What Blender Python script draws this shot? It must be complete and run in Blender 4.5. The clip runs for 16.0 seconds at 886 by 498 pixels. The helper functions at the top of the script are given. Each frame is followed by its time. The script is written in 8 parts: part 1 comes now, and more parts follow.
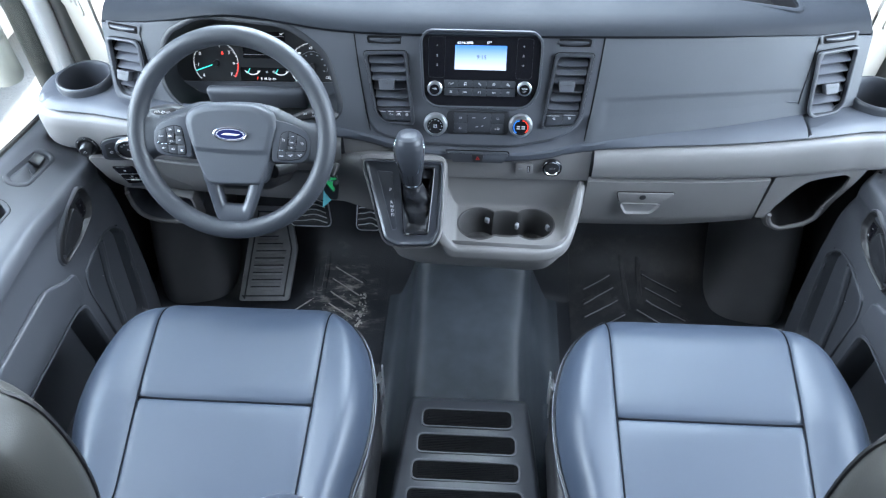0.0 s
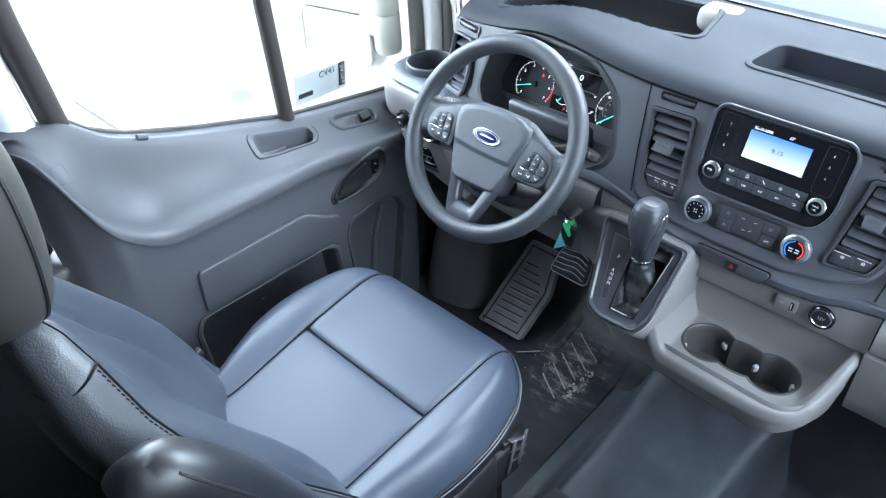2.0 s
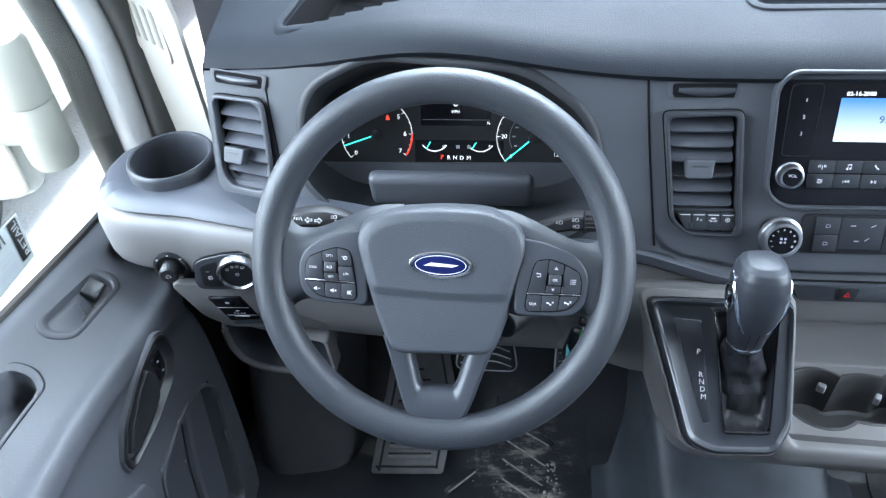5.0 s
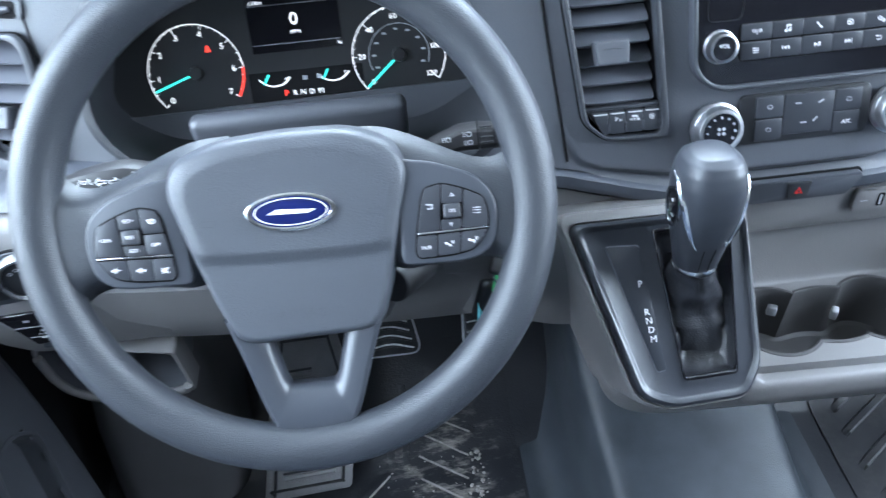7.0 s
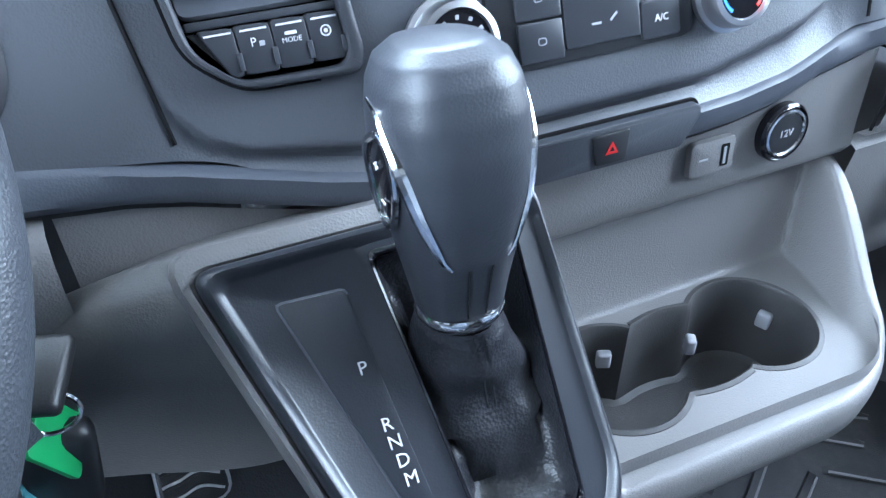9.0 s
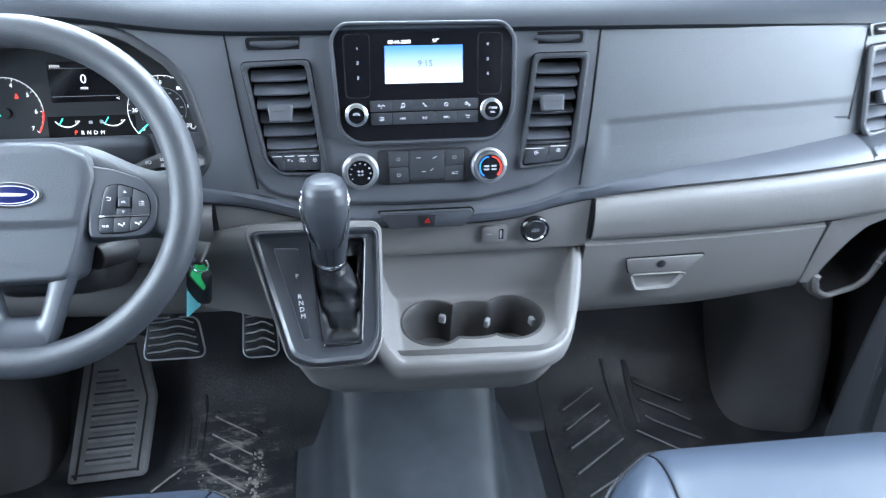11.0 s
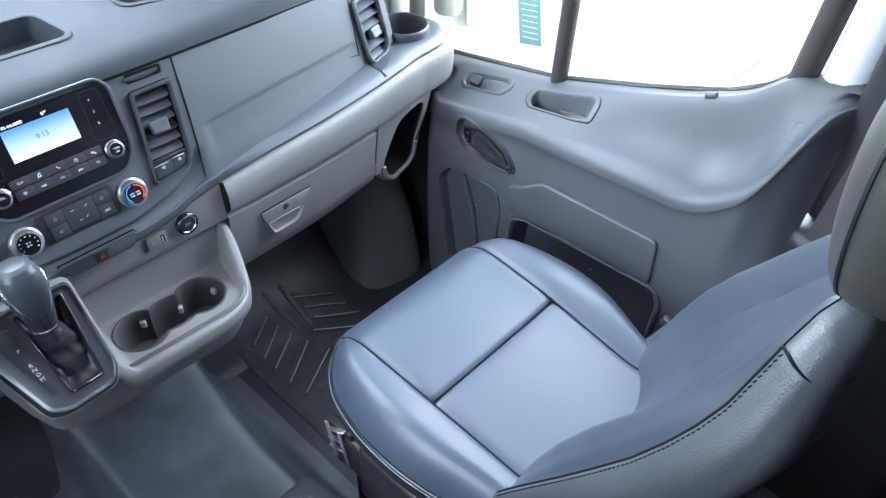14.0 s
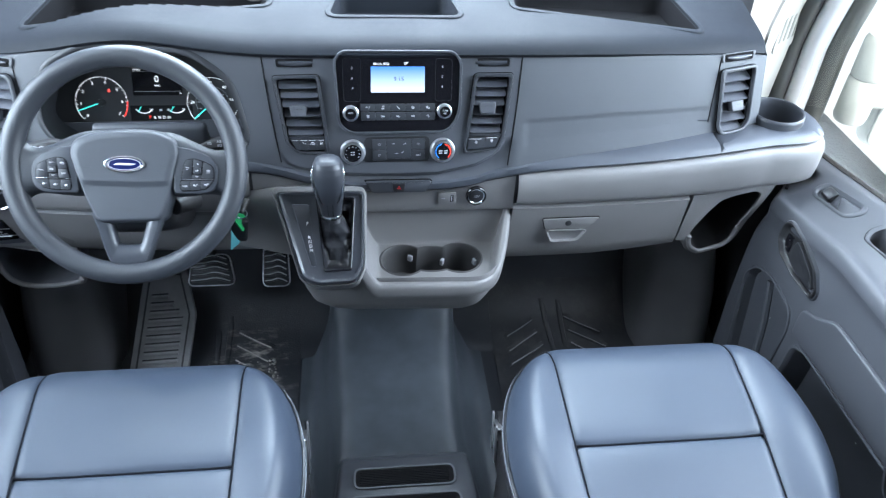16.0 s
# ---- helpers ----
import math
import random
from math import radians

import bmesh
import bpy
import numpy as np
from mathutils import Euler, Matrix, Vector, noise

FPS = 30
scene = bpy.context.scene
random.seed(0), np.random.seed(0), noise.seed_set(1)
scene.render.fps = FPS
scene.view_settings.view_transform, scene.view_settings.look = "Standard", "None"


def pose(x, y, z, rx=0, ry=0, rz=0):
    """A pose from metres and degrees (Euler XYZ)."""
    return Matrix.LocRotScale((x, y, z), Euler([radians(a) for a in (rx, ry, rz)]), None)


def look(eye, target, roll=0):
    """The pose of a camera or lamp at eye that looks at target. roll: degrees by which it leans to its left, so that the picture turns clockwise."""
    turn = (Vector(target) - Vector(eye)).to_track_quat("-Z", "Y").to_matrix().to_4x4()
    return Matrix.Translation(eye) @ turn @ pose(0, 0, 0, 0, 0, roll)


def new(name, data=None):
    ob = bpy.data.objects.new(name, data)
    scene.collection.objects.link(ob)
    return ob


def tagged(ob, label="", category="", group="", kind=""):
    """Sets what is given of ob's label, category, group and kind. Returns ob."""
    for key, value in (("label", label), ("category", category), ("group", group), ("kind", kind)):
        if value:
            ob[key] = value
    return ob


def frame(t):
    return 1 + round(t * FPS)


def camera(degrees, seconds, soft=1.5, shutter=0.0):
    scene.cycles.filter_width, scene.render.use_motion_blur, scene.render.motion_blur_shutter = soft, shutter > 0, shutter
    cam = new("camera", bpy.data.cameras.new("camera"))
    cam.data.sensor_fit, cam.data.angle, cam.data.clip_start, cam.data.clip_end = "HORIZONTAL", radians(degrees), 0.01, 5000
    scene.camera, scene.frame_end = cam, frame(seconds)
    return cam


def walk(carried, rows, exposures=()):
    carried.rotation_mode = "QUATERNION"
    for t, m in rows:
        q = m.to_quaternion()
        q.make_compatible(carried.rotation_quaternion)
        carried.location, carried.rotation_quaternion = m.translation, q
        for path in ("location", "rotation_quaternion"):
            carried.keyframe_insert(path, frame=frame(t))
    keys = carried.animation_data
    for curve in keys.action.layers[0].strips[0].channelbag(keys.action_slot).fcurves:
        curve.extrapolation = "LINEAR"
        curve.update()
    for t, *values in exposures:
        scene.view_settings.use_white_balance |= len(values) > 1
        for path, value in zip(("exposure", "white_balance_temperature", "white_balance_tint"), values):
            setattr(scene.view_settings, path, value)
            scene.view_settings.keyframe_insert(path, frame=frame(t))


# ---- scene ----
cam = camera(62.3, 16.0, soft=1.2, shutter=0.25)
PATH = [
    (0, (0.03, 0.095, 1.496), (-0.071, 1.438, 0.018), -1.3),
    (0.5, (0.043, 0.113, 1.478), (-0.173, 1.448, 0.005), -1.6),
    (1, (0.164, 0.148, 1.439), (-0.331, 1.438, -0.007), -1.1),
    (1.5, (0.282, 0.195, 1.403), (-0.608, 1.376, 0.057), -1.7),
    (2, (0.314, 0.23, 1.361), (-0.785, 1.317, 0.092), -3.3),
    (2.5, (0.323, 0.238, 1.35), (-0.826, 1.294, 0.099), -4.4),
    (3, (0.306, 0.246, 1.343), (-0.814, 1.316, 0.078), -5.2),
    (3.5, (0.218, 0.281, 1.329), (-0.78, 1.43, 0.032), -6.1),
    (4, (-0.041, 0.378, 1.296), (-0.792, 1.661, -0.042), -6.6),
    (4.2, (-0.145, 0.429, 1.279), (-0.752, 1.769, -0.076), -6.6),
    (6.3, (-0.382, 0.655, 1.05), (-0.428, 2.142, -0.286), -2.6),
    (6.5, (-0.378, 0.656, 1.048), (-0.408, 2.139, -0.294), -3.0),
    (7, (-0.325, 0.688, 1.017), (-0.249, 2.126, -0.372), -4.5),
    (7.5, (-0.259, 0.766, 0.921), (0.0, 2.166, -0.484), -4.1),
    (8, (-0.235, 0.853, 0.832), (0.217, 2.284, -0.49), -3.3),
    (8.5, (-0.203, 0.901, 0.778), (0.395, 2.328, -0.489), -1.9),
    (8.7, (-0.197, 0.906, 0.766), (0.439, 2.334, -0.483), -1.4),
    (10.8, (-0.088, 0.48, 1.075), (0.172, 2.046, -0.142), 1.8),
    (11, (-0.06, 0.41, 1.106), (0.152, 1.995, -0.096), 1.6),
    (11.5, (-0.002, 0.251, 1.171), (0.209, 1.854, -0.007), 1.6),
    (12, (-0.06, 0.198, 1.241), (0.435, 1.695, 0.011), 1.3),
    (12.5, (-0.149, 0.235, 1.284), (0.723, 1.48, -0.015), 0.6),
    (13, (-0.213, 0.268, 1.321), (0.874, 1.292, -0.009), 0.4),
    (13.5, (-0.232, 0.283, 1.335), (0.912, 1.225, -0.009), 0.8),
    (14, (-0.227, 0.271, 1.328), (0.878, 1.257, -0.016), 2.3),
    (14.5, (-0.208, 0.25, 1.325), (0.726, 1.406, -0.014), 3.5),
    (15, (-0.148, 0.236, 1.307), (0.498, 1.596, -0.008), 3.9),
    (15.5, (-0.057, 0.177, 1.29), (0.307, 1.664, 0.002), 3.9),
    (16, (-0.045, 0.084, 1.342), (0.168, 1.606, 0.061), 3.4),
]
walk(cam, [(t, look(eye, target, roll)) for t, eye, target, roll in PATH], exposures=[(0, 1.63, 6450, 10), (4.2, 1.55, 6500, 10), (6.3, 1.84, 6400, 10), (7.5, 2.08, 6150, 10), (8.5, 2.20, 5950, 10), (10.8, 2.06, 6500, 10), (12, 1.65, 6500, 10), (16, 1.66, 6450, 10)])

# ---- world and light ----
world = bpy.data.worlds.new("world")
scene.world = world
world.use_nodes = True
wn, wl = world.node_tree.nodes, world.node_tree.links
sky = wn.new("ShaderNodeTexSky")
sky.sky_type, sky.sun_disc = "NISHITA", False
sky.sun_elevation, sky.sun_rotation = radians(60), radians(176)
sky.air_density, sky.dust_density = 1.0, 1.5
wn["Background"].inputs["Strength"].default_value = 0.15
wl.new(sky.outputs["Color"], wn["Background"].inputs["Color"])
sun_data = bpy.data.lights.new("sun", "SUN")
sun_data.energy, sun_data.angle, sun_data.color = 4.0, radians(8), (1.0, 0.96, 0.9)
sun = new("sun", sun_data)
sun.matrix_world = look((0.6, 4, 14), (0, 12, 0))


def window_lamp(name, eye, target, wide, high, power, colour):
    """Sky light entering through one of the window openings."""
    data = bpy.data.lights.new(name, "AREA")
    data.shape, data.size, data.size_y, data.energy, data.color = "RECTANGLE", wide, high, power, colour
    ob = new(name, data)
    ob.matrix_world = look(eye, target)
    return ob


SKY_BLUE = (0.725, 0.84, 1.0)
window_lamp("windscreen_light", (0, 2.25, 1.75), (0, 1.0, 0.5), 1.9, 1.1, 71, SKY_BLUE)
window_lamp("driver_window_light", (-1.90, 0.88, 1.50), (-0.2, 0.95, 0.55), 1.7, 1.5, 60, SKY_BLUE)
window_lamp("passenger_window_light", (1.90, 0.88, 1.50), (0.2, 0.95, 0.55), 1.7, 1.5, 64, SKY_BLUE)

# ---- materials ----


def material(name, colour, rough=0.5, metal=0.0, grain=0.0, grain_size=0.002, vary=0.12, vary_size=0.12, spec=0.5, coat=0.0, emit=None, emit_power=0.0, stains=None, patch=None):
    m = bpy.data.materials.new(name)
    m.use_nodes = True
    n, l = m.node_tree.nodes, m.node_tree.links
    b = n["Principled BSDF"]
    b.inputs["Metallic"].default_value = metal
    b.inputs["Specular IOR Level"].default_value = spec
    b.inputs["Coat Weight"].default_value = coat
    b.inputs["Roughness"].default_value = rough
    b.inputs["Base Color"].default_value = (*colour, 1)
    co = n.new("ShaderNodeTexCoord").outputs["Object"]
    if vary:
        big = n.new("ShaderNodeTexNoise")
        big.inputs["Scale"].default_value = 1 / vary_size
        big.inputs["Detail"].default_value = 6
        l.new(co, big.inputs["Vector"])
        ramp = n.new("ShaderNodeMapRange")
        ramp.inputs["From Min"].default_value, ramp.inputs["From Max"].default_value = 0.3, 0.7
        ramp.inputs["To Min"].default_value, ramp.inputs["To Max"].default_value = 1 - vary, 1 + vary
        l.new(big.outputs["Fac"], ramp.inputs["Value"])
        mix = n.new("ShaderNodeVectorMath")
        mix.operation = "SCALE"
        mix.inputs[0].default_value = colour
        l.new(ramp.outputs["Result"], mix.inputs["Scale"])
        out = mix.outputs["Vector"]
        if stains:
            colour2, size, amount = stains
            dirt = n.new("ShaderNodeTexNoise")
            dirt.inputs["Scale"].default_value, dirt.inputs["Detail"].default_value = 1 / size, 9
            dirt.inputs["Roughness"].default_value = 0.72
            l.new(co, dirt.inputs["Vector"])
            cut = n.new("ShaderNodeMapRange")
            cut.inputs["From Min"].default_value, cut.inputs["From Max"].default_value = 0.5, 0.75
            cut.inputs["To Max"].default_value = amount
            l.new(dirt.outputs["Fac"], cut.inputs["Value"])
            share = cut.outputs["Result"]
            if patch:
                # the stain keeps to one ragged patch and runs in streaks
                cx, cy, rx, ry = patch
                streak = n.new("ShaderNodeMapping")
                streak.inputs["Rotation"].default_value, streak.inputs["Scale"].default_value = (0, 0, radians(32)), (0.45, 1.3, 1.0)
                l.new(co, streak.inputs["Vector"])
                l.new(streak.outputs["Vector"], dirt.inputs["Vector"])
                move = n.new("ShaderNodeMapping")
                move.vector_type = "TEXTURE"
                move.inputs["Location"].default_value, move.inputs["Scale"].default_value = (cx, cy, 0), (rx, ry, 1)
                l.new(co, move.inputs["Vector"])
                far_off = n.new("ShaderNodeVectorMath")
                far_off.operation = "LENGTH"
                l.new(move.outputs["Vector"], far_off.inputs[0])
                ragged = n.new("ShaderNodeMath")
                ragged.operation = "MULTIPLY_ADD"
                ragged.inputs[1].default_value = -1.4
                l.new(big.outputs["Fac"], ragged.inputs[0])
                l.new(far_off.outputs["Value"], ragged.inputs[2])
                fade_ = n.new("ShaderNodeMapRange")
                fade_.inputs["From Min"].default_value, fade_.inputs["From Max"].default_value = 0.42, -0.25
                l.new(ragged.outputs["Value"], fade_.inputs["Value"])
                both = n.new("ShaderNodeMath")
                both.operation = "MULTIPLY"
                l.new(share, both.inputs[0])
                l.new(fade_.outputs["Result"], both.inputs[1])
                share = both.outputs["Value"]
            blend = n.new("ShaderNodeMix")
            blend.data_type = "RGBA"
            l.new(share, blend.inputs["Factor"])
            l.new(out, blend.inputs["A"])
            blend.inputs["B"].default_value = (*colour2, 1)
            out = blend.outputs["Result"]
        l.new(out, b.inputs["Base Color"])
        rr = n.new("ShaderNodeMapRange")
        rr.inputs["From Min"].default_value, rr.inputs["From Max"].default_value = 0.3, 0.7
        rr.inputs["To Min"].default_value, rr.inputs["To Max"].default_value = max(rough - 0.06, 0.02), min(rough + 0.06, 1)
        l.new(big.outputs["Fac"], rr.inputs["Value"])
        l.new(rr.outputs["Result"], b.inputs["Roughness"])
    if grain:
        cells = n.new("ShaderNodeTexVoronoi")
        cells.inputs["Scale"].default_value = 1 / grain_size
        l.new(co, cells.inputs["Vector"])
        fine = n.new("ShaderNodeTexNoise")
        fine.inputs["Scale"].default_value, fine.inputs["Detail"].default_value = 0.6 / grain_size, 4
        l.new(co, fine.inputs["Vector"])
        add = n.new("ShaderNodeMath")
        l.new(cells.outputs["Distance"], add.inputs[0])
        l.new(fine.outputs["Fac"], add.inputs[1])
        bump = n.new("ShaderNodeBump")
        bump.inputs["Strength"].default_value, bump.inputs["Distance"].default_value = grain, grain_size
        l.new(add.outputs["Value"], bump.inputs["Height"])
        l.new(bump.outputs["Normal"], b.inputs["Normal"])
    if emit:
        b.inputs["Emission Color"].default_value = (*emit, 1)
        b.inputs["Emission Strength"].default_value = emit_power
    return m


def glass(name, tint=(0.95, 0.98, 0.97)):
    m = bpy.data.materials.new(name)
    m.use_nodes = True
    n, l = m.node_tree.nodes, m.node_tree.links
    n.remove(n["Principled BSDF"])
    clear, gloss, mix = n.new("ShaderNodeBsdfTransparent"), n.new("ShaderNodeBsdfGlossy"), n.new("ShaderNodeMixShader")
    clear.inputs["Color"].default_value = (*tint, 1)
    gloss.inputs["Roughness"].default_value = 0.02
    mix.inputs["Fac"].default_value = 0.05
    l.new(clear.outputs[0], mix.inputs[1])
    l.new(gloss.outputs[0], mix.inputs[2])
    l.new(mix.outputs[0], n["Material Output"].inputs["Surface"])
    return m


PAD = material("soft_grey_dash_pad", (0.011, 0.014, 0.019), 0.62, grain=0.18, grain_size=0.0012, vary=0.06, spec=0.2)
FACE = material("dark_grey_dash_plastic", (0.066, 0.071, 0.081), 0.42, grain=0.14, grain_size=0.0012, vary=0.06)
DIALBLACK = material("black_dial_face", (0.018, 0.019, 0.020), 0.30, vary=0.0)
MIDFACE = material("dark_middle_panel_plastic", (0.074, 0.079, 0.090), 0.38, grain=0.12, grain_size=0.0012, vary=0.06)
LID = material("grey_airbag_lid_plastic", (0.074, 0.080, 0.090), 0.46, grain=0.14, grain_size=0.0012, vary=0.06)
BEZEL = material("dark_bezel_plastic", (0.044, 0.048, 0.056), 0.38, grain=0.08, grain_size=0.0012, vary=0.05)
TRIM = material("grey_trim_plastic", (0.058, 0.065, 0.079), 0.42, grain=0.08, grain_size=0.0012, vary=0.05)
LIGHT = material("warm_grey_lower_plastic", (0.176, 0.172, 0.170), 0.45, grain=0.18, grain_size=0.0012, vary=0.06)
DOOR = material("grey_door_plastic", (0.053, 0.057, 0.065), 0.52, grain=0.16, grain_size=0.0012, vary=0.06)
BLACK = material("black_plastic", (0.012, 0.012, 0.013), 0.42, grain=0.1, grain_size=0.001, vary=0.1)
# Near-black for real joints and parts, and for shade put into openings as colour.
DARK = material("matt_black_and_cavity_shade", (0.008, 0.008, 0.009), 0.8, vary=0.2, spec=0.12)
GLOSS = material("gloss_black_panel", (0.006, 0.006, 0.008), 0.12, vary=0.0)
SATIN = material("satin_black_button", (0.016, 0.017, 0.019), 0.38, vary=0.08)
SLAT = material("grey_vent_slat", (0.098, 0.105, 0.120), 0.38, vary=0.05)
VENTRIM = material("charcoal_vent_trim", (0.034, 0.037, 0.043), 0.40, grain=0.06, grain_size=0.001, vary=0.05)
HOODDARK = material("dark_hood_lining", (0.020, 0.022, 0.026), 0.5, grain=0.1, grain_size=0.001, vary=0.05)
FLAP = material("glossy_grey_flap", (0.040, 0.043, 0.050), 0.16, vary=0.03)
GEARBLACK = material("black_gear_plate", (0.027, 0.030, 0.036), 0.32, grain=0.06, grain_size=0.001, vary=0.05)
CHROME = material("chrome", (0.75, 0.76, 0.78), 0.12, metal=1.0, vary=0.0)
ALU = material("satin_aluminium", (0.55, 0.56, 0.58), 0.3, metal=1.0, vary=0.08)
VINYL = material("blue_grey_seat_vinyl", (0.038, 0.051, 0.073), 0.40, grain=0.10, grain_size=0.0010, vary=0.05, vary_size=0.2)
SEWN = material("sunk_black_seam", (0.006, 0.007, 0.010), 0.7, vary=0.0, spec=0.1)
# Seat vinyl again, its colour darkened for the shade on the backrest.
SHADEDVINYL = material("shaded_backrest_vinyl", (0.030, 0.038, 0.050), 0.38, grain=0.10, grain_size=0.0010, vary=0.05, vary_size=0.2)
FLANK = material("grained_charcoal_vinyl", (0.042, 0.047, 0.053), 0.42, grain=0.16, grain_size=0.0018, vary=0.08)
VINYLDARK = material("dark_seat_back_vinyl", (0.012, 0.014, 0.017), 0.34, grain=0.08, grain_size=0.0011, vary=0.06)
HIDE = material("olive_black_headrest_vinyl", (0.040, 0.040, 0.036), 0.42, grain=0.08, grain_size=0.0011, vary=0.06)
PALEGREY = material("pale_grey_mirror_plastic", (0.33, 0.32, 0.285), 0.55, vary=0.06)
# Warm grey plastic, its colour darkened mostly for shade down in the cups.
CUPSHADE = material("warm_shaded_cup_plastic", (0.050, 0.049, 0.049), 0.45, grain=0.12, grain_size=0.0012, vary=0.06)
MIRRORGREY = material("beige_grey_mirror_shell", (0.22, 0.215, 0.19), 0.6, vary=0.06)
KNOB = material("creased_knob_leather", (0.030, 0.034, 0.041), 0.42, grain=0.09, grain_size=0.0010, vary=0.06)
THREAD = material("grey_thread", (0.22, 0.24, 0.27), 0.8, vary=0.0)
LEATHER = material("wheel_rim_leather", (0.032, 0.036, 0.042), 0.42, grain=0.24, grain_size=0.0010, vary=0.06)
HUBSKIN = material("grained_airbag_plastic", (0.056, 0.062, 0.072), 0.42, grain=0.23, grain_size=0.0012, vary=0.05)
INSET = material("smooth_dark_spoke_plastic", (0.044, 0.049, 0.058), 0.36, grain=0.05, grain_size=0.001, vary=0.04)
KEYTOP = material("satin_charcoal_key", (0.034, 0.037, 0.043), 0.36, vary=0.04)
RUBBER = material("black_floor_rubber", (0.022, 0.024, 0.028), 0.38, grain=0.10, grain_size=0.003, vary=0.2, vary_size=0.08, stains=((0.07, 0.072, 0.072), 0.06, 0.20))
MAT = material("black_rubber_mat", (0.022, 0.023, 0.025), 0.38, grain=0.12, grain_size=0.002, vary=0.25, vary_size=0.05, stains=((0.20, 0.19, 0.17), 0.07, 0.22))
CARPET = material("worn_hump_vinyl", (0.042, 0.050, 0.058), 0.36, grain=0.25, grain_size=0.0012, vary=0.2, vary_size=0.05)
PAINT = material("white_body_paint", (0.72, 0.74, 0.76), 0.25, coat=0.5, vary=0.03)
SEAL = material("brown_black_rubber_seal", (0.030, 0.024, 0.022), 0.6, vary=0.1)
CARGO = material("dim_cargo_lining", (0.16, 0.16, 0.16), 0.7, vary=0.08)
PILLAR = material("grey_pillar_seal", (0.060, 0.062, 0.060), 0.5, vary=0.08)
PILLARCREAM = material("cream_pillar_trim", (0.40, 0.385, 0.34), 0.5, grain=0.08, grain_size=0.001, vary=0.05)
HEADLINER = material("grey_headliner_cloth", (0.42, 0.42, 0.41), 0.9, grain=0.3, grain_size=0.002, vary=0.05)
GLASS = glass("window_glass")
MIRROR = material("mirror_glass", (0.9, 0.9, 0.9), 0.03, metal=1.0, vary=0.0)
BLUE = material("badge_blue", (0.006, 0.011, 0.070), 0.25, coat=0.4, vary=0.0)
WHITE = material("white_print", (0.7, 0.7, 0.7), 0.5, vary=0.0)
GREYPRINT = material("grey_print", (0.35, 0.36, 0.38), 0.5, vary=0.0)
LIT = material("lit_white_marking", (0.8, 0.8, 0.8), 0.5, vary=0.0, emit=(0.9, 0.95, 1.0), emit_power=0.42)
LITRED = material("lit_red_marking", (0.6, 0.03, 0.02), 0.5, vary=0.0, emit=(1.0, 0.05, 0.03), emit_power=0.55)
LITTEAL = material("lit_teal_needle", (0.05, 0.6, 0.5), 0.5, vary=0.0, emit=(0.05, 0.85, 0.7), emit_power=0.6)
LITBLUE = material("lit_blue_arc", (0.02, 0.2, 0.7), 0.5, vary=0.0, emit=(0.03, 0.25, 0.9), emit_power=0.22)
RED = material("red_print", (0.55, 0.02, 0.02), 0.45, vary=0.0)
GREENTAG = material("green_plastic_tag", (0.015, 0.30, 0.09), 0.4, vary=0.05)
TEALTAG = material("teal_plastic_tag", (0.09, 0.36, 0.39), 0.4, vary=0.05)
PAPER = material("pale_window_sticker", (0.38, 0.41, 0.40), 0.6, vary=0.05)
GREENPAPER = material("green_window_sticker", (0.12, 0.23, 0.20), 0.6, vary=0.05)
ASPHALT = material("sunlit_concrete_lot", (0.55, 0.54, 0.52), 0.9, grain=0.4, grain_size=0.02, vary=0.15, vary_size=2.0)
ARCH = material("glossy_black_moulding", (0.100, 0.100, 0.102), 0.36, vary=0.10, coat=0.4)
STEEL = material("bare_steel", (0.72, 0.73, 0.75), 0.38, metal=1.0, vary=0.1)

# ---- building helpers ----
BASE = {}


def thing(name, at, label, category, group="", kind=""):
    """An Empty at the base of a thing, which carries its parts."""
    ob = new(name)
    ob.location = at
    ob.empty_display_size = 0.05
    BASE[ob.name] = Vector(at)
    return tagged(ob, label, category, group, kind)


def part(name, bm, mat, parent=None, label="", flat=False, sharp=40):
    """Links a bmesh, given in world coordinates, as one mesh object under parent."""
    base = BASE[parent.name] if parent else Vector((0, 0, 0))
    bm.normal_update()
    mesh = bpy.data.meshes.new(name)
    bm.to_mesh(mesh)
    bm.free()
    mesh.transform(Matrix.Translation(-base))
    mesh.materials.append(mat)
    if not flat:
        mesh.shade_smooth()
        mesh.set_sharp_from_angle(angle=radians(sharp))
    ob = new(name, mesh)
    BASE[ob.name] = base
    if parent:
        ob.parent = parent
    if label:
        ob["label"] = label
    return ob


def box(sx, sy, sz, m, r=0.0, seg=3):
    bm = bmesh.new()
    bmesh.ops.create_cube(bm, size=1, matrix=Matrix.Diagonal((sx, sy, sz, 1)))
    if r:
        bmesh.ops.bevel(bm, geom=bm.edges[:], offset=r, segments=seg, profile=0.5, affect="EDGES")
    bmesh.ops.transform(bm, matrix=m, verts=bm.verts)
    return bm


def rod(r1, r2, depth, m, seg=32, r=0.0):
    """A cylinder or cone along local z from 0 to depth, its rims bevelled by r."""
    bm = bmesh.new()
    bmesh.ops.create_cone(bm, cap_ends=True, segments=seg, radius1=r1, radius2=r2, depth=depth, matrix=Matrix.Translation((0, 0, depth / 2)))
    if r:
        rims = [e for e in bm.edges if abs(e.verts[0].co.z - e.verts[1].co.z) < 1e-6]
        bmesh.ops.bevel(bm, geom=rims, offset=r, segments=3, profile=0.5, affect="EDGES")
    bmesh.ops.transform(bm, matrix=m, verts=bm.verts)
    return bm


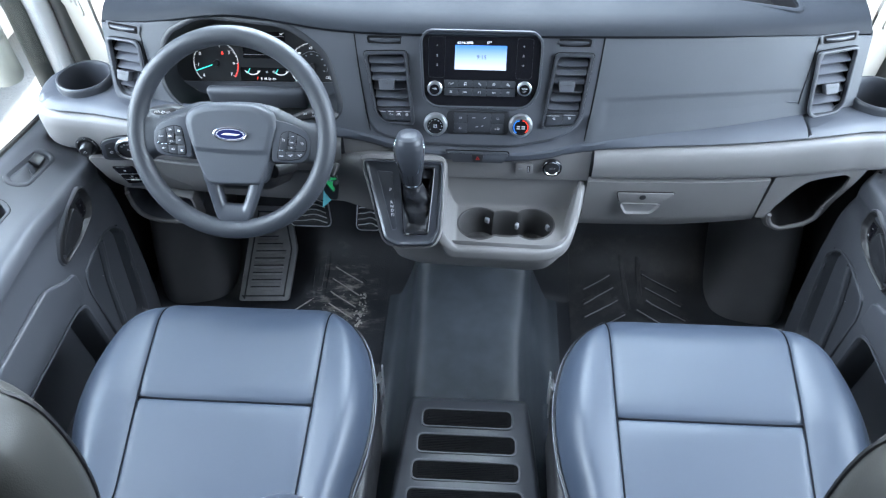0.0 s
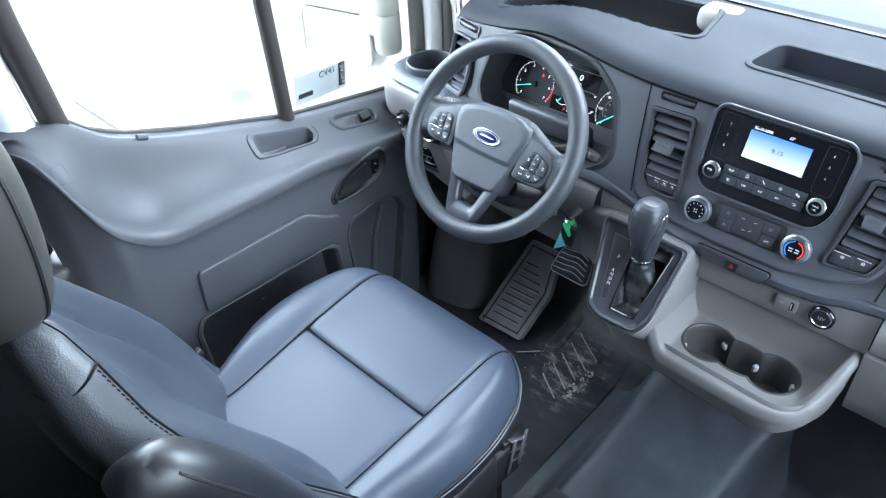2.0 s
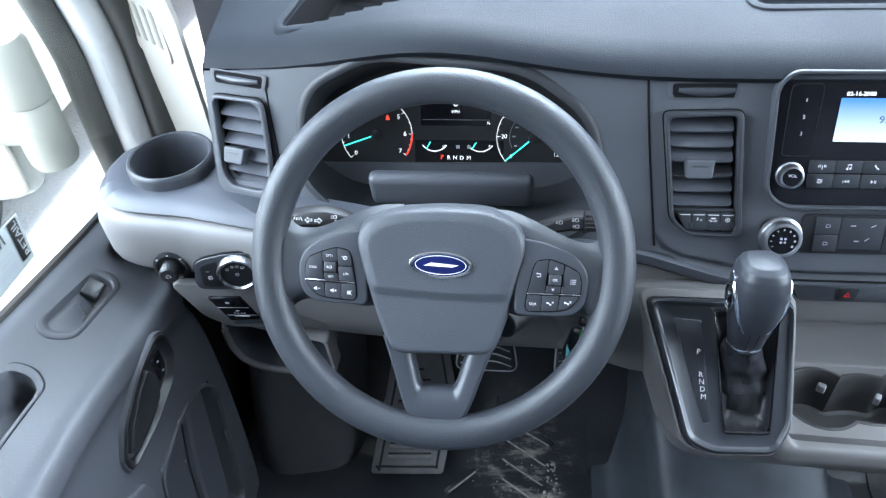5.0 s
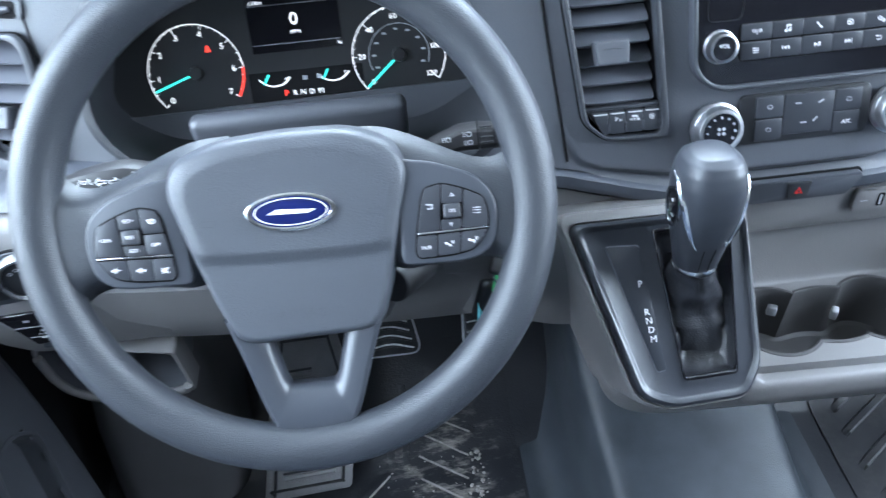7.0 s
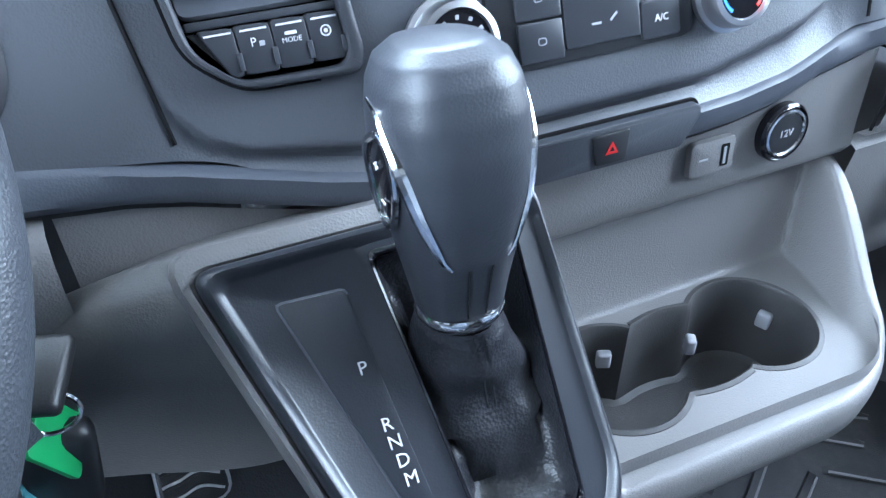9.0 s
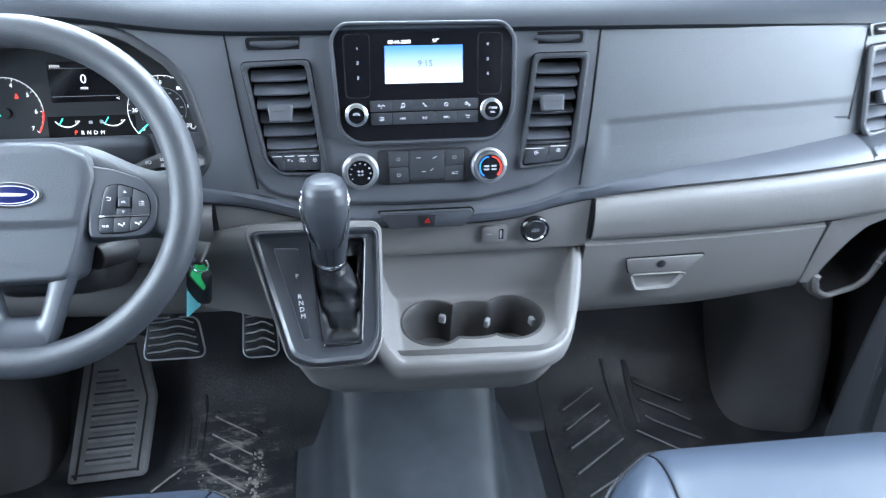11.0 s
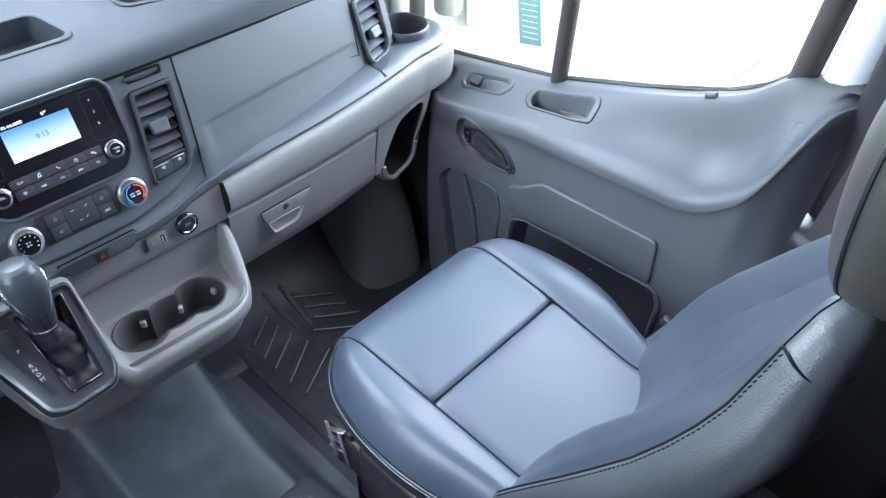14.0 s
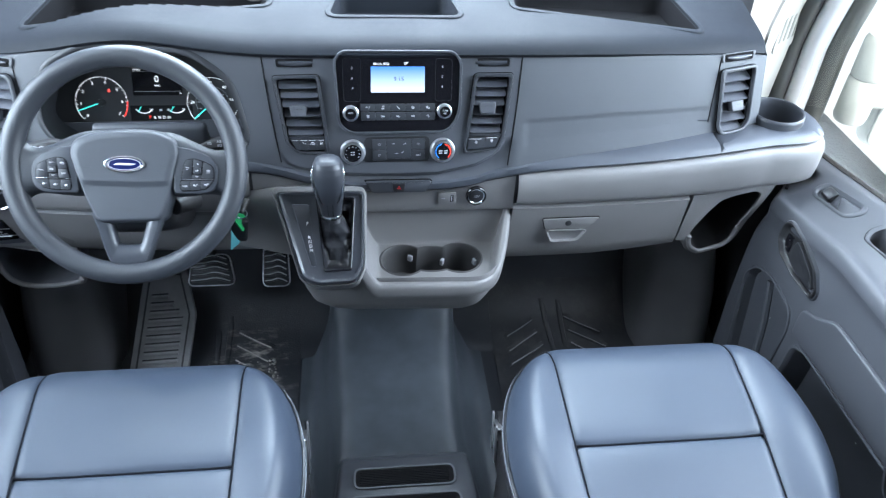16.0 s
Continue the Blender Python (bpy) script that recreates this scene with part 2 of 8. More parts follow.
def lathe(profile, m, seg=40):
    """Turns (radius, height) pairs round local z."""
    bm = bmesh.new()
    rings = []
    for rad, h in profile:
        rings.append([bm.verts.new((rad * math.cos(2 * math.pi * i / seg), rad * math.sin(2 * math.pi * i / seg), h)) for i in range(seg)])
    for a, b in zip(rings, rings[1:]):
        for i in range(seg):
            bm.faces.new((a[i], a[(i + 1) % seg], b[(i + 1) % seg], b[i]))
    bmesh.ops.remove_doubles(bm, verts=bm.verts, dist=1e-6)
    bmesh.ops.transform(bm, matrix=m, verts=bm.verts)
    return bm


def rounded(points, r, seg=5):
    """Rounds the corners of a 2D outline (counter-clockwise or not) by r, or by a radius per corner."""
    out, n = [], len(points)
    for i, p in enumerate(points):
        p, a, b = Vector(p), Vector(points[i - 1]), Vector(points[(i + 1) % n])
        rad = r[i] if isinstance(r, (list, tuple)) else r
        d1, d2 = (a - p), (b - p)
        k = min(rad, d1.length * 0.49, d2.length * 0.49)
        s, e = p + d1.normalized() * k, p + d2.normalized() * k
        for j in range(seg + 1):
            t = j / seg
            q = s * (1 - t) ** 2 + p * 2 * t * (1 - t) + e * t * t
            out.append((q.x, q.y))
    return out


def rect(w, h, r=0.0, cx=0.0, cy=0.0, seg=4):
    pts = [(cx - w / 2, cy - h / 2), (cx + w / 2, cy - h / 2), (cx + w / 2, cy + h / 2), (cx - w / 2, cy + h / 2)]
    return rounded(pts, r, seg) if r else pts


def plate(outline, depth, m, bevel=0.0, seg=2):
    """Extrudes a 2D outline along local z from 0 to depth; the front rim is bevelled."""
    bm = bmesh.new()
    low = [bm.verts.new((x, y, 0)) for x, y in outline]
    high = [bm.verts.new((x, y, depth)) for x, y in outline]
    n = len(outline)
    bm.faces.new(low[::-1])
    top = bm.faces.new(high)
    for i in range(n):
        bm.faces.new((low[i], low[(i + 1) % n], high[(i + 1) % n], high[i]))
    bmesh.ops.recalc_face_normals(bm, faces=bm.faces[:])
    if bevel:
        bmesh.ops.bevel(bm, geom=list(top.edges), offset=bevel, segments=seg, profile=0.5, affect="EDGES")
    bmesh.ops.transform(bm, matrix=m, verts=bm.verts)
    return bm


def ring(outer, inner, depth, m, bevel=0.0):
    """A frame between two outlines of equally many points, from local z 0 to depth."""
    bm = bmesh.new()
    n = len(outer)
    o0, o1 = [bm.verts.new((x, y, 0)) for x, y in outer], [bm.verts.new((x, y, depth)) for x, y in outer]
    i0, i1 = [bm.verts.new((x, y, 0)) for x, y in inner], [bm.verts.new((x, y, depth)) for x, y in inner]
    rims = []
    for k in range(n):
        j = (k + 1) % n
        bm.faces.new((o0[k], o0[j], o1[j], o1[k]))
        bm.faces.new((i0[j], i0[k], i1[k], i1[j]))
        bm.faces.new((o1[k], o1[j], i1[j], i1[k]))
        bm.faces.new((o0[j], o0[k], i0[k], i0[j]))
    bm.edges.ensure_lookup_table()
    if bevel:
        rims = [e for e in bm.edges if e.verts[0] in o1 and e.verts[1] in o1 or e.verts[0] in i1 and e.verts[1] in i1]
        bmesh.ops.bevel(bm, geom=rims, offset=bevel, segments=2, profile=0.5, affect="EDGES")
    bmesh.ops.recalc_face_normals(bm, faces=bm.faces[:])
    bmesh.ops.transform(bm, matrix=m, verts=bm.verts)
    return bm


def sheet(rows, thick=0.0, closed=False):
    """A surface through rows of points; with a thickness it is a solid shell."""
    bm = bmesh.new()
    vs = [[bm.verts.new(p) for p in row] for row in rows]
    for a, b in zip(vs, vs[1:]):
        n = len(a)
        for i in range(n if closed else n - 1):
            j = (i + 1) % n
            bm.faces.new((a[i], a[j], b[j], b[i]))
    bmesh.ops.recalc_face_normals(bm, faces=bm.faces[:])
    if thick:
        bmesh.ops.solidify(bm, geom=bm.faces[:], thickness=thick)
    return bm


def smooth_row(points, n):
    """n points along a smooth curve through the given points."""
    pts = [Vector(p) for p in points]
    ext = [pts[0] * 2 - pts[1]] + pts + [pts[-1] * 2 - pts[-2]]
    out, m = [], len(pts) - 1
    for i in range(n):
        t = i / (n - 1) * m
        k = min(int(t), m - 1)
        f = t - k
        p0, p1, p2, p3 = ext[k:k + 4]
        out.append(0.5 * (2 * p1 + (p2 - p0) * f + (2 * p0 - 5 * p1 + 4 * p2 - p3) * f * f + (3 * p1 - p0 - 3 * p2 + p3) * f ** 3))
    return out


def grid_loft(rows, nu, nv):
    """Smooths coarse rows of 3D control points both ways into nu x nv points."""
    fine = [smooth_row(row, nu) for row in rows]
    cols = [smooth_row([fine[r][i] for r in range(len(fine))], nv) for i in range(nu)]
    return [[cols[i][j] for i in range(nu)] for j in range(nv)]


def tube(points, radius, seg=8, closed=False, caps=True):
    """A round bar along points; radius may be a list."""
    bm = bmesh.new()
    pts = [Vector(p) for p in points]
    n, rings, side = len(pts), [], None
    for i, p in enumerate(pts):
        a = pts[(i - 1) % n] if closed or i else pts[0]
        b = pts[(i + 1) % n] if closed or i < n - 1 else pts[-1]
        d = (b - a).normalized()
        side = d.orthogonal().normalized() if side is None else (side - d * side.dot(d)).normalized()
        up = d.cross(side)
        r = radius[i] if isinstance(radius, (list, tuple)) else radius
        rings.append([bm.verts.new(p + (side * math.cos(2 * math.pi * k / seg) + up * math.sin(2 * math.pi * k / seg)) * r) for k in range(seg)])
    pairs = list(zip(rings, rings[1:])) + ([(rings[-1], rings[0])] if closed else [])
    for a, b in pairs:
        for k in range(seg):
            bm.faces.new((a[k], a[(k + 1) % seg], b[(k + 1) % seg], b[k]))
    if caps and not closed:
        bm.faces.new(rings[0][::-1])
        bm.faces.new(rings[-1])
    bmesh.ops.recalc_face_normals(bm, faces=bm.faces[:])
    return bm


def join(*meshes):
    """Several bmeshes as one."""
    out = bmesh.new()
    for bm in meshes:
        mesh = bpy.data.meshes.new("joined")
        bm.to_mesh(mesh)
        bm.free()
        out.from_mesh(mesh)
        bpy.data.meshes.remove(mesh)
    return out


def lettering(text, size, m, depth=0.0004):
    """Text in the built-in font as a bmesh, centred, reading along local x."""
    curve = bpy.data.curves.new("lettering", "FONT")
    curve.body, curve.size, curve.extrude, curve.resolution_u = text, size, depth / 2, 2
    curve.align_x, curve.align_y = "CENTER", "CENTER"
    ob = bpy.data.objects.new("lettering", curve)
    scene.collection.objects.link(ob)
    mesh = bpy.data.meshes.new_from_object(ob.evaluated_get(bpy.context.evaluated_depsgraph_get()))
    bm = bmesh.new()
    bm.from_mesh(mesh)
    bpy.data.objects.remove(ob)
    bpy.data.curves.remove(curve)
    bpy.data.meshes.remove(mesh)
    bmesh.ops.transform(bm, matrix=m, verts=bm.verts)
    return bm


def shrink(pts, k):
    """Moves an outline inwards by k metres."""
    n, out = len(pts), []
    area = sum(pts[i][0] * pts[(i + 1) % n][1] - pts[(i + 1) % n][0] * pts[i][1] for i in range(n))
    sg = 1 if area > 0 else -1
    for i in range(n):
        a, p, b = Vector(pts[i - 1]), Vector(pts[i]), Vector(pts[(i + 1) % n])
        d1, d2 = (p - a).normalized(), (b - p).normalized()
        n1, n2 = Vector((-d1.y, d1.x)) * sg, Vector((-d2.y, d2.x)) * sg
        m = n1 + n2
        m = n1 if m.length < 1e-6 else m / max(m.length_squared / 2, 0.5)
        out.append((p.x + m.x * k, p.y + m.y * k))
    return out


def cast(poly, centre, angles):
    """Where rays from centre at the given angles meet an outline."""
    out, n = [], len(poly)
    cx, cy = centre
    for a in angles:
        dx, dy, best = math.cos(a), math.sin(a), 0.0
        for i in range(n):
            (x1, y1), (x2, y2) = poly[i], poly[(i + 1) % n]
            ex, ey = x2 - x1, y2 - y1
            den = dx * ey - dy * ex
            if abs(den) < 1e-12:
                continue
            t = ((x1 - cx) * ey - (y1 - cy) * ex) / den
            u = ((x1 - cx) * dy - (y1 - cy) * dx) / den
            if -1e-6 <= u <= 1 + 1e-6 and t > best:
                best = t
        out.append((cx + dx * best, cy + dy * best))
    return out


def rays(centre, *polys, n=96):
    """Even angles and those of every corner of the outlines."""
    found = {round(-math.pi + 2 * math.pi * i / n, 4) for i in range(n)}
    for poly in polys:
        found |= {round(math.atan2(y - centre[1], x - centre[0]), 4) for x, y in poly}
    found = sorted(found)
    return [a for a, b in zip(found, found[1:] + [9]) if b - a > 0.004]


def frame_loft(steps, centre, angles, m):
    """A closed surface through outlines (poly, scale, height) cast from one centre."""
    rows = []
    for poly, k, z in steps:
        rows.append([m @ Vector((centre[0] + (x - centre[0]) * k, centre[1] + (y - centre[1]) * k, z)) for x, y in cast(poly, centre, angles)])
    return sheet(rows, closed=True)


def facing(x, y, z, lean=0.0, turn=0.0, roll=0.0):
    """A frame on a surface that faces the back of the van: local x right, local y up the surface, local z out of it.
    lean: degrees by which its top lies back, away from the viewer; turn: degrees by which it turns to face left."""
    return pose(x, y, z, 0, 0, -turn) @ pose(0, 0, 0, 90 - lean, 0, 0) @ pose(0, 0, 0, 0, 0, roll)

# ---- the setting: ground outside, floor, body shell, glass ----
ground = part("ground", sheet([[(-60, -60, -0.75), (60, -60, -0.75)], [(-60, 60, -0.75), (60, 60, -0.75)]]), ASPHALT)
tagged(ground, "pale sunlit concrete lot round the van", "ground", kind="structure")

# cab floor, rising to the toe board and the firewall
prof = [(-2.6, 0.0), (0.2, 0.0), (1.15, 0.0), (1.30, 0.012), (1.40, 0.06), (1.50, 0.16), (1.60, 0.34), (1.64, 0.60), (1.66, 0.78)]
floor = part("floor", sheet([[(x, y, z) for x in (-0.86, -0.5, 0, 0.5, 0.86)] for y, z in smooth_row([(a, b, 0) for a, b in prof], 40) and [(p.x, p.y) for p in smooth_row([(a, b, 0) for a, b in prof], 40)]]), RUBBER)
tagged(floor, "black ribbed rubber cab floor with dusty scuffs", "floor", kind="structure")


# centre tunnel: a broad hump with rounded shoulders that meets the console
rows = []
for y, h, wl_, wr in ((0.55, 0.12, 0.0, 0.0), (0.90, 0.125, 0.0, 0.0), (1.05, 0.13, 0.0, 0.0), (1.20, 0.15, 0.005, 0.01), (1.30, 0.19, 0.01, 0.02), (1.42, 0.27, 0.015, 0.03), (1.56, 0.40, 0.02, 0.04)):
    xs = [(-0.20, 0.004), (-0.165, 0.012), (-0.135, 0.055), (-0.112 - wl_, 0.8 * h), (-0.085 - wl_, 0.97 * h), (0.0, h), (0.105 + wr, 0.97 * h), (0.135 + wr, 0.8 * h), (0.162, 0.055), (0.195, 0.012), (0.23, 0.004)]
    rows.append([(x, y, z) for x, z in xs])
tunnel = part("tunnel_cover", sheet(grid_loft(rows, 50, 40)), CARPET)
tagged(tunnel, "dark worn vinyl cover over the centre tunnel", "floor cover", kind="structure")

for s in (-1, 1):
    # glossy moulded boxes over the wheel arches, at the outer front corners of the footwells
    rows = []
    keys = (-0.01, 0.02, 0.06, 0.16, 0.24, 0.30, 0.34, 0.365, 0.375)
    for z in np.interp(np.linspace(0, 8, 33), range(9), keys):
        x0 = np.interp(z, keys, (0.605, 0.607, 0.614, 0.628, 0.642, 0.656, 0.672, 0.69, 0.72))
        x1 = np.interp(z, keys, (0.790, 0.790, 0.788, 0.784, 0.782, 0.780, 0.775, 0.770, 0.760))
        y0 = np.interp(z, keys, (1.220, 1.222, 1.228, 1.250, 1.288, 1.340, 1.388, 1.420, 1.460))
        rows.append([(s * x, y, z) for x, y in rounded([(x0, 1.62), (x0, y0 + 0.035), (x1 - 0.01, y0), (x1 + 0.03, y0 + 0.12), (x1 + 0.08, 1.62)], [0.01, 0.075, 0.07, 0.04, 0.01], 10)])
    arch = part("trim_wheel_arch", sheet(rows, closed=True), ARCH)
    tagged(arch, "glossy black moulded cover over the wheel arch", "floor cover", kind="structure")
    kick = part("trim_kick_panel", sheet(grid_loft([[(s * 0.825, y, z), (s * 0.85, y + 0.03, z), (s * 0.90, y + 0.04, z)] for y, z in ((1.24, -0.02), (1.23, 0.2), (1.25, 0.5))], 10, 8), 0.006), BLACK)
    tagged(kick, "black plastic kick panel beside the footwell", "trim panel", kind="structure")

# body shell: door openings between pillars, roof, back of the cab
shell = thing("wall_body", (0, 0, 0), "white painted steel body shell of the van cab", "van body", kind="structure")
part("roof", box(2.0, 4.4, 0.05, pose(0, -0.5, 1.80), 0.02), HEADLINER, shell, "grey cloth headliner")
part("rear_wall", box(2.0, 0.05, 2.5, pose(0, -2.6, 0.6)), CARGO, shell)
for s in (-1, 1):
    part("load_side", box(0.05, 2.95, 2.55, pose(s * 0.97, -1.07, 0.55)), CARGO, shell)
    # A pillar: white strip with black seals either side
    for dx, r, mat_, dy in ((-0.025, 0.027, PAINT, 0.01), (-0.065, 0.024, PILLAR, 0.03), (0.014, 0.022, PILLAR, -0.01)):
        pts = [(s * (0.955 + dx), 1.46 + dy, -0.3), (s * (0.95 + dx), 1.46 + dy, 0.55), (s * (0.935 + dx), 1.43 + dy, 0.80), (s * (0.89 + dx), 1.24 + dy, 1.25), (s * (0.82 + dx), 0.94 + dy, 1.78)]
        part("a_pillar", tube(smooth_row(pts, 16), r, 10), mat_, shell)
    part("a_pillar", sheet([[(s * 0.99, 1.50, z), (s * 0.90, 1.62, z)] for z in (-0.7, 0.50)], 0.02), PAINT, shell)
    # cream trim between the pillar and the end of the dash, with a slotted grille
    rows = []
    for z in np.linspace(0.56, 1.06, 14):
        rear = Vector((np.interp(z, (0.55, 0.80, 1.25), (0.885, 0.870, 0.825)), np.interp(z, (0.55, 0.80, 1.25), (1.505, 1.475, 1.285))))
        reach = 0.150 * min(1.0, max(0.02, (1.07 - z) / 0.20))
        rows.append([(s * (rear.x - 0.79 * reach * k), rear.y - 0.61 * reach * k, z) for k in np.linspace(0, 1, 7)])
    pt = part("pillar_trim", sheet(rows, 0.006), PILLARCREAM, shell, "cream moulded pillar trim")
    gn = Vector((s * 0.61, -0.79, 0.0))
    gx = Vector((0, 0, 1)).cross(gn)
    gm = Matrix.Translation((s * 0.828, 1.4400, 0.800)) @ Matrix((gx, (0, 0, 1), gn)).transposed().to_4x4()
    part("grille_frame", plate(rounded([(-0.046, -0.085), (0.046, -0.085), (0.046, 0.090), (-0.046, 0.090)], 0.018, 4), 0.004, gm @ pose(0, 0, -0.001), 0.0012), PILLARCREAM, pt)
    for k in range(4):
        part("grille_slot", box(0.009, 0.140, 0.003, gm @ pose(-0.030 + 0.020 * k, 0.008, 0.0025), 0.001), MIRRORGREY, pt)
    # B pillar with its trim
    part("b_pillar", box(0.14, 0.30, 2.4, pose(s * 0.925, 0.310, 0.55), 0.03), BLACK, shell, "dark grey pillar trim")
for s in (-1, 1):
    part("sill_trim", box(0.16, 0.34, 0.62, pose(s * 0.885, 0.30, 0.28), 0.03), BLACK, shell, "black lower pillar trim")
for s in (-1, 1):
    part("side_skin", sheet(grid_loft([[(s * 0.965, y, 0.50 + 0.02 * k), (s * 0.995, y, 0.30), (s * 1.0, y, 0.0), (s * 0.985, y, -0.45)] for k, y in enumerate((1.55, 1.0, 0.4, -1.0, -2.6))], 8, 10), 0.01), PAINT, shell, "white outer side panel")
for s in (-1, 1):
    part("upper_skin", sheet([[(s * 1.005, y, z) for y in (0.46, -1.0, -2.6)] for z in (0.50, 1.1, 1.8)], 0.008), PAINT, shell, "white outer side panel")
    part("cowl_side", box(0.02, 0.40, 0.56, pose(s * 0.838, 1.46, 0.20), 0.004), BLACK, shell)
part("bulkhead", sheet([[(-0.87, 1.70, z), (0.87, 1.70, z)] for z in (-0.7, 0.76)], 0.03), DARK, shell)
part("header", box(1.8, 0.14, 0.10, pose(0, 0.98, 1.76), 0.03), HEADLINER, shell)
# white bonnet seen under the windscreen
part("bonnet", sheet(grid_loft([[(x, y, z - 0.05 * (x / 0.9) ** 2) for x in (-0.9, -0.45, 0, 0.45, 0.9)] for y, z in ((1.80, 0.74), (2.1, 0.70), (2.45, 0.58), (2.62, 0.35), (2.65, 0.0))], 20, 16)), PAINT, shell)

rows = [[(x, 1.84 - 0.16 * (x / 0.9) ** 2 - (z - 0.76) * 0.80, z) for x in np.linspace(-0.86 + (z - 0.76) * 0.05, 0.86 - (z - 0.76) * 0.05, 15)] for z in np.linspace(0.76, 1.76, 9)]
pane = part("window_1", sheet(rows, 0.005), GLASS)
pane.visible_shadow = False
tagged(pane, "large clear curved windscreen", "windscreen", kind="structure")

# ---- the dashboard ----


def bow(x):
    """How far the dash face falls back from its middle towards its ends."""
    return 0.195 * x * x


ISLAND_X = (-0.200, -0.189, -0.182, -0.173, -0.156, -0.096, -0.019, 0.087, 0.159, 0.190, 0.202, 0.212, 0.235)
ISLAND_Z = (0.668, 0.660, 0.641, 0.627, 0.619, 0.610, 0.607, 0.607, 0.619, 0.633, 0.643, 0.660, 0.668)


def face_y(x, z):
    """Depth of the dash face: upright, with a cove under the raised middle panel and a soft crease along the airbag lid."""
    y = 1.205 + bow(x) + 0.37 * (z - 0.70)
    zc, zg = float(np.interp(x, ISLAND_X, ISLAND_Z)), face_low(x)
    fade = max(0.0, min(1.0, (x + 0.202) / 0.060, (0.236 - x) / 0.050))
    fade = fade * fade * (3 - 2 * fade)
    if z < zc and fade > 0:
        t = (zc - z) / max(0.01, zc - zg)
        k = min(1.0, (zc - z) / 0.012)
        y += fade * (0.37 * (zc - z) * 0.75 + 0.009 * k * k * (3 - 2 * k) - 0.009 * max(0.0, (t - 0.35) / 0.65) ** 1.6)
    line = 0.690 - 0.045 * max(0.0, x - 0.42)
    k = min(1.0, max(0.0, (line - z) / 0.011))
    crease = k * k * (3 - 2 * k) * min(1.0, max(0.0, (x - 0.243) / 0.012)) * min(1.0, max(0.0, (0.632 - x) / 0.03))
    return y + 0.0017 * crease * min(1.0, max(0.0, (z - 0.625) / 0.03))


def lip_z(x):
    return 0.812 - 0.086 * x * x + 0.026 * math.exp(-((x + 0.43) / 0.14) ** 2)


LOW_X = (-0.74, -0.35, -0.25, -0.21, -0.185, -0.155, -0.125, -0.09, -0.06, 0.0, 0.113, 0.15, 0.172, 0.20, 0.23, 0.26, 0.35, 0.50, 0.64, 0.74)
LOW_Z = (0.633, 0.628, 0.625, 0.620, 0.614, 0.606, 0.598, 0.591, 0.588, 0.587, 0.587, 0.590, 0.594, 0.600, 0.6065, 0.611, 0.618, 0.624, 0.630, 0.633)


def face_low(x):
    return float(np.interp(x, LOW_X, LOW_Z))


def inside(x, z, poly):
    hit, n = False, len(poly)
    for i in range(n):
        (x1, z1), (x2, z2) = poly[i], poly[(i + 1) % n]
        if (z1 > z) != (z2 > z) and x < (x2 - x1) * (z - z1) / (z2 - z1) + x1:
            hit = not hit
    return hit


dash = thing("dashboard", (0, 1.30, 0.40), "grey moulded van dashboard with dark face and lighter lower half", "dashboard")
DASH_ENDS = (-0.712, 0.735)
XS = list(np.linspace(*DASH_ENDS, 460))

# top pad: rolled lip, gently crowned top, trays either side of a middle bin
TRAYS = [[(0.24, 1.375), (0.60, 1.345), (0.57, 1.50), (0.26, 1.50)], [(-0.62, 1.35), (-0.20, 1.375), (-0.22, 1.50), (-0.58, 1.50)], [(-0.096, 1.335), (0.138, 1.335), (0.122, 1.425), (-0.078, 1.425)]]
CUTS = [shrink(rounded(t, 0.02, 4), -0.004) for t in TRAYS]
bm = bmesh.new()
YS = [0.0, 0.006, 0.018] + list(np.linspace(0.035, 0.36, 60))
grid = []
for x in XS:
    col, lz, ly = [], lip_z(x), 1.232 + bow(x)
    col.append(bm.verts.new((x, ly + 0.016, lz - 0.022)))
    col.append(bm.verts.new((x, ly + 0.003, lz - 0.016)))
    for d in YS:
        rise = 0.016 * (1 - math.exp(-d / 0.012)) + 0.012 * math.sin(min(d / 0.36, 1) * math.pi * 0.8)
        back = 1 - d / 0.36 * (bow(x) / 0.36)
        y = ly + d * back
        z = lz - 0.010 + rise + 0.5 * (0.822 - lz) * min(1, d / 0.25)
        col.append(bm.verts.new((x, y, z)))
    grid.append(col)
for a, b in zip(grid, grid[1:]):
    for i in range(len(a) - 1):
        c = (a[i].co + b[i + 1].co) / 2
        if not any(inside(c.x, c.y, t) for t in CUTS):
            bm.faces.new((a[i], b[i], b[i + 1], a[i + 1]))
part("top_pad", bm, PAD, dash)


def pit(outline, top, deep, mat, mat_rim, name):
    """A recess with sloping walls, a floor and a rounded rim."""
    pts = rounded(outline, 0.02, 4)

    def ring_at(k, z):
        return [(x, y, z + top(x, y)) for x, y in shrink(pts, k)]
    part("tray_rim", sheet([ring_at(-0.011, -0.003), ring_at(-0.008, 0.0022), ring_at(-0.003, 0.0032), ring_at(0.001, 0.0020), ring_at(0.003, -0.004)], closed=True), mat_rim, dash)
    floor_ = ring_at(0.014, -deep)
    cx, cy = sum(p[0] for p in pts) / len(pts), sum(p[1] for p in pts) / len(pts)
    rows = [ring_at(0.002, 0.0), ring_at(0.006, -deep * 0.5), ring_at(0.010, -deep * 0.93), floor_, [(cx + (x - cx) * 0.01, cy + (y - cy) * 0.01, z) for x, y, z in floor_]]
    part(name, sheet(rows, closed=True), mat, dash)


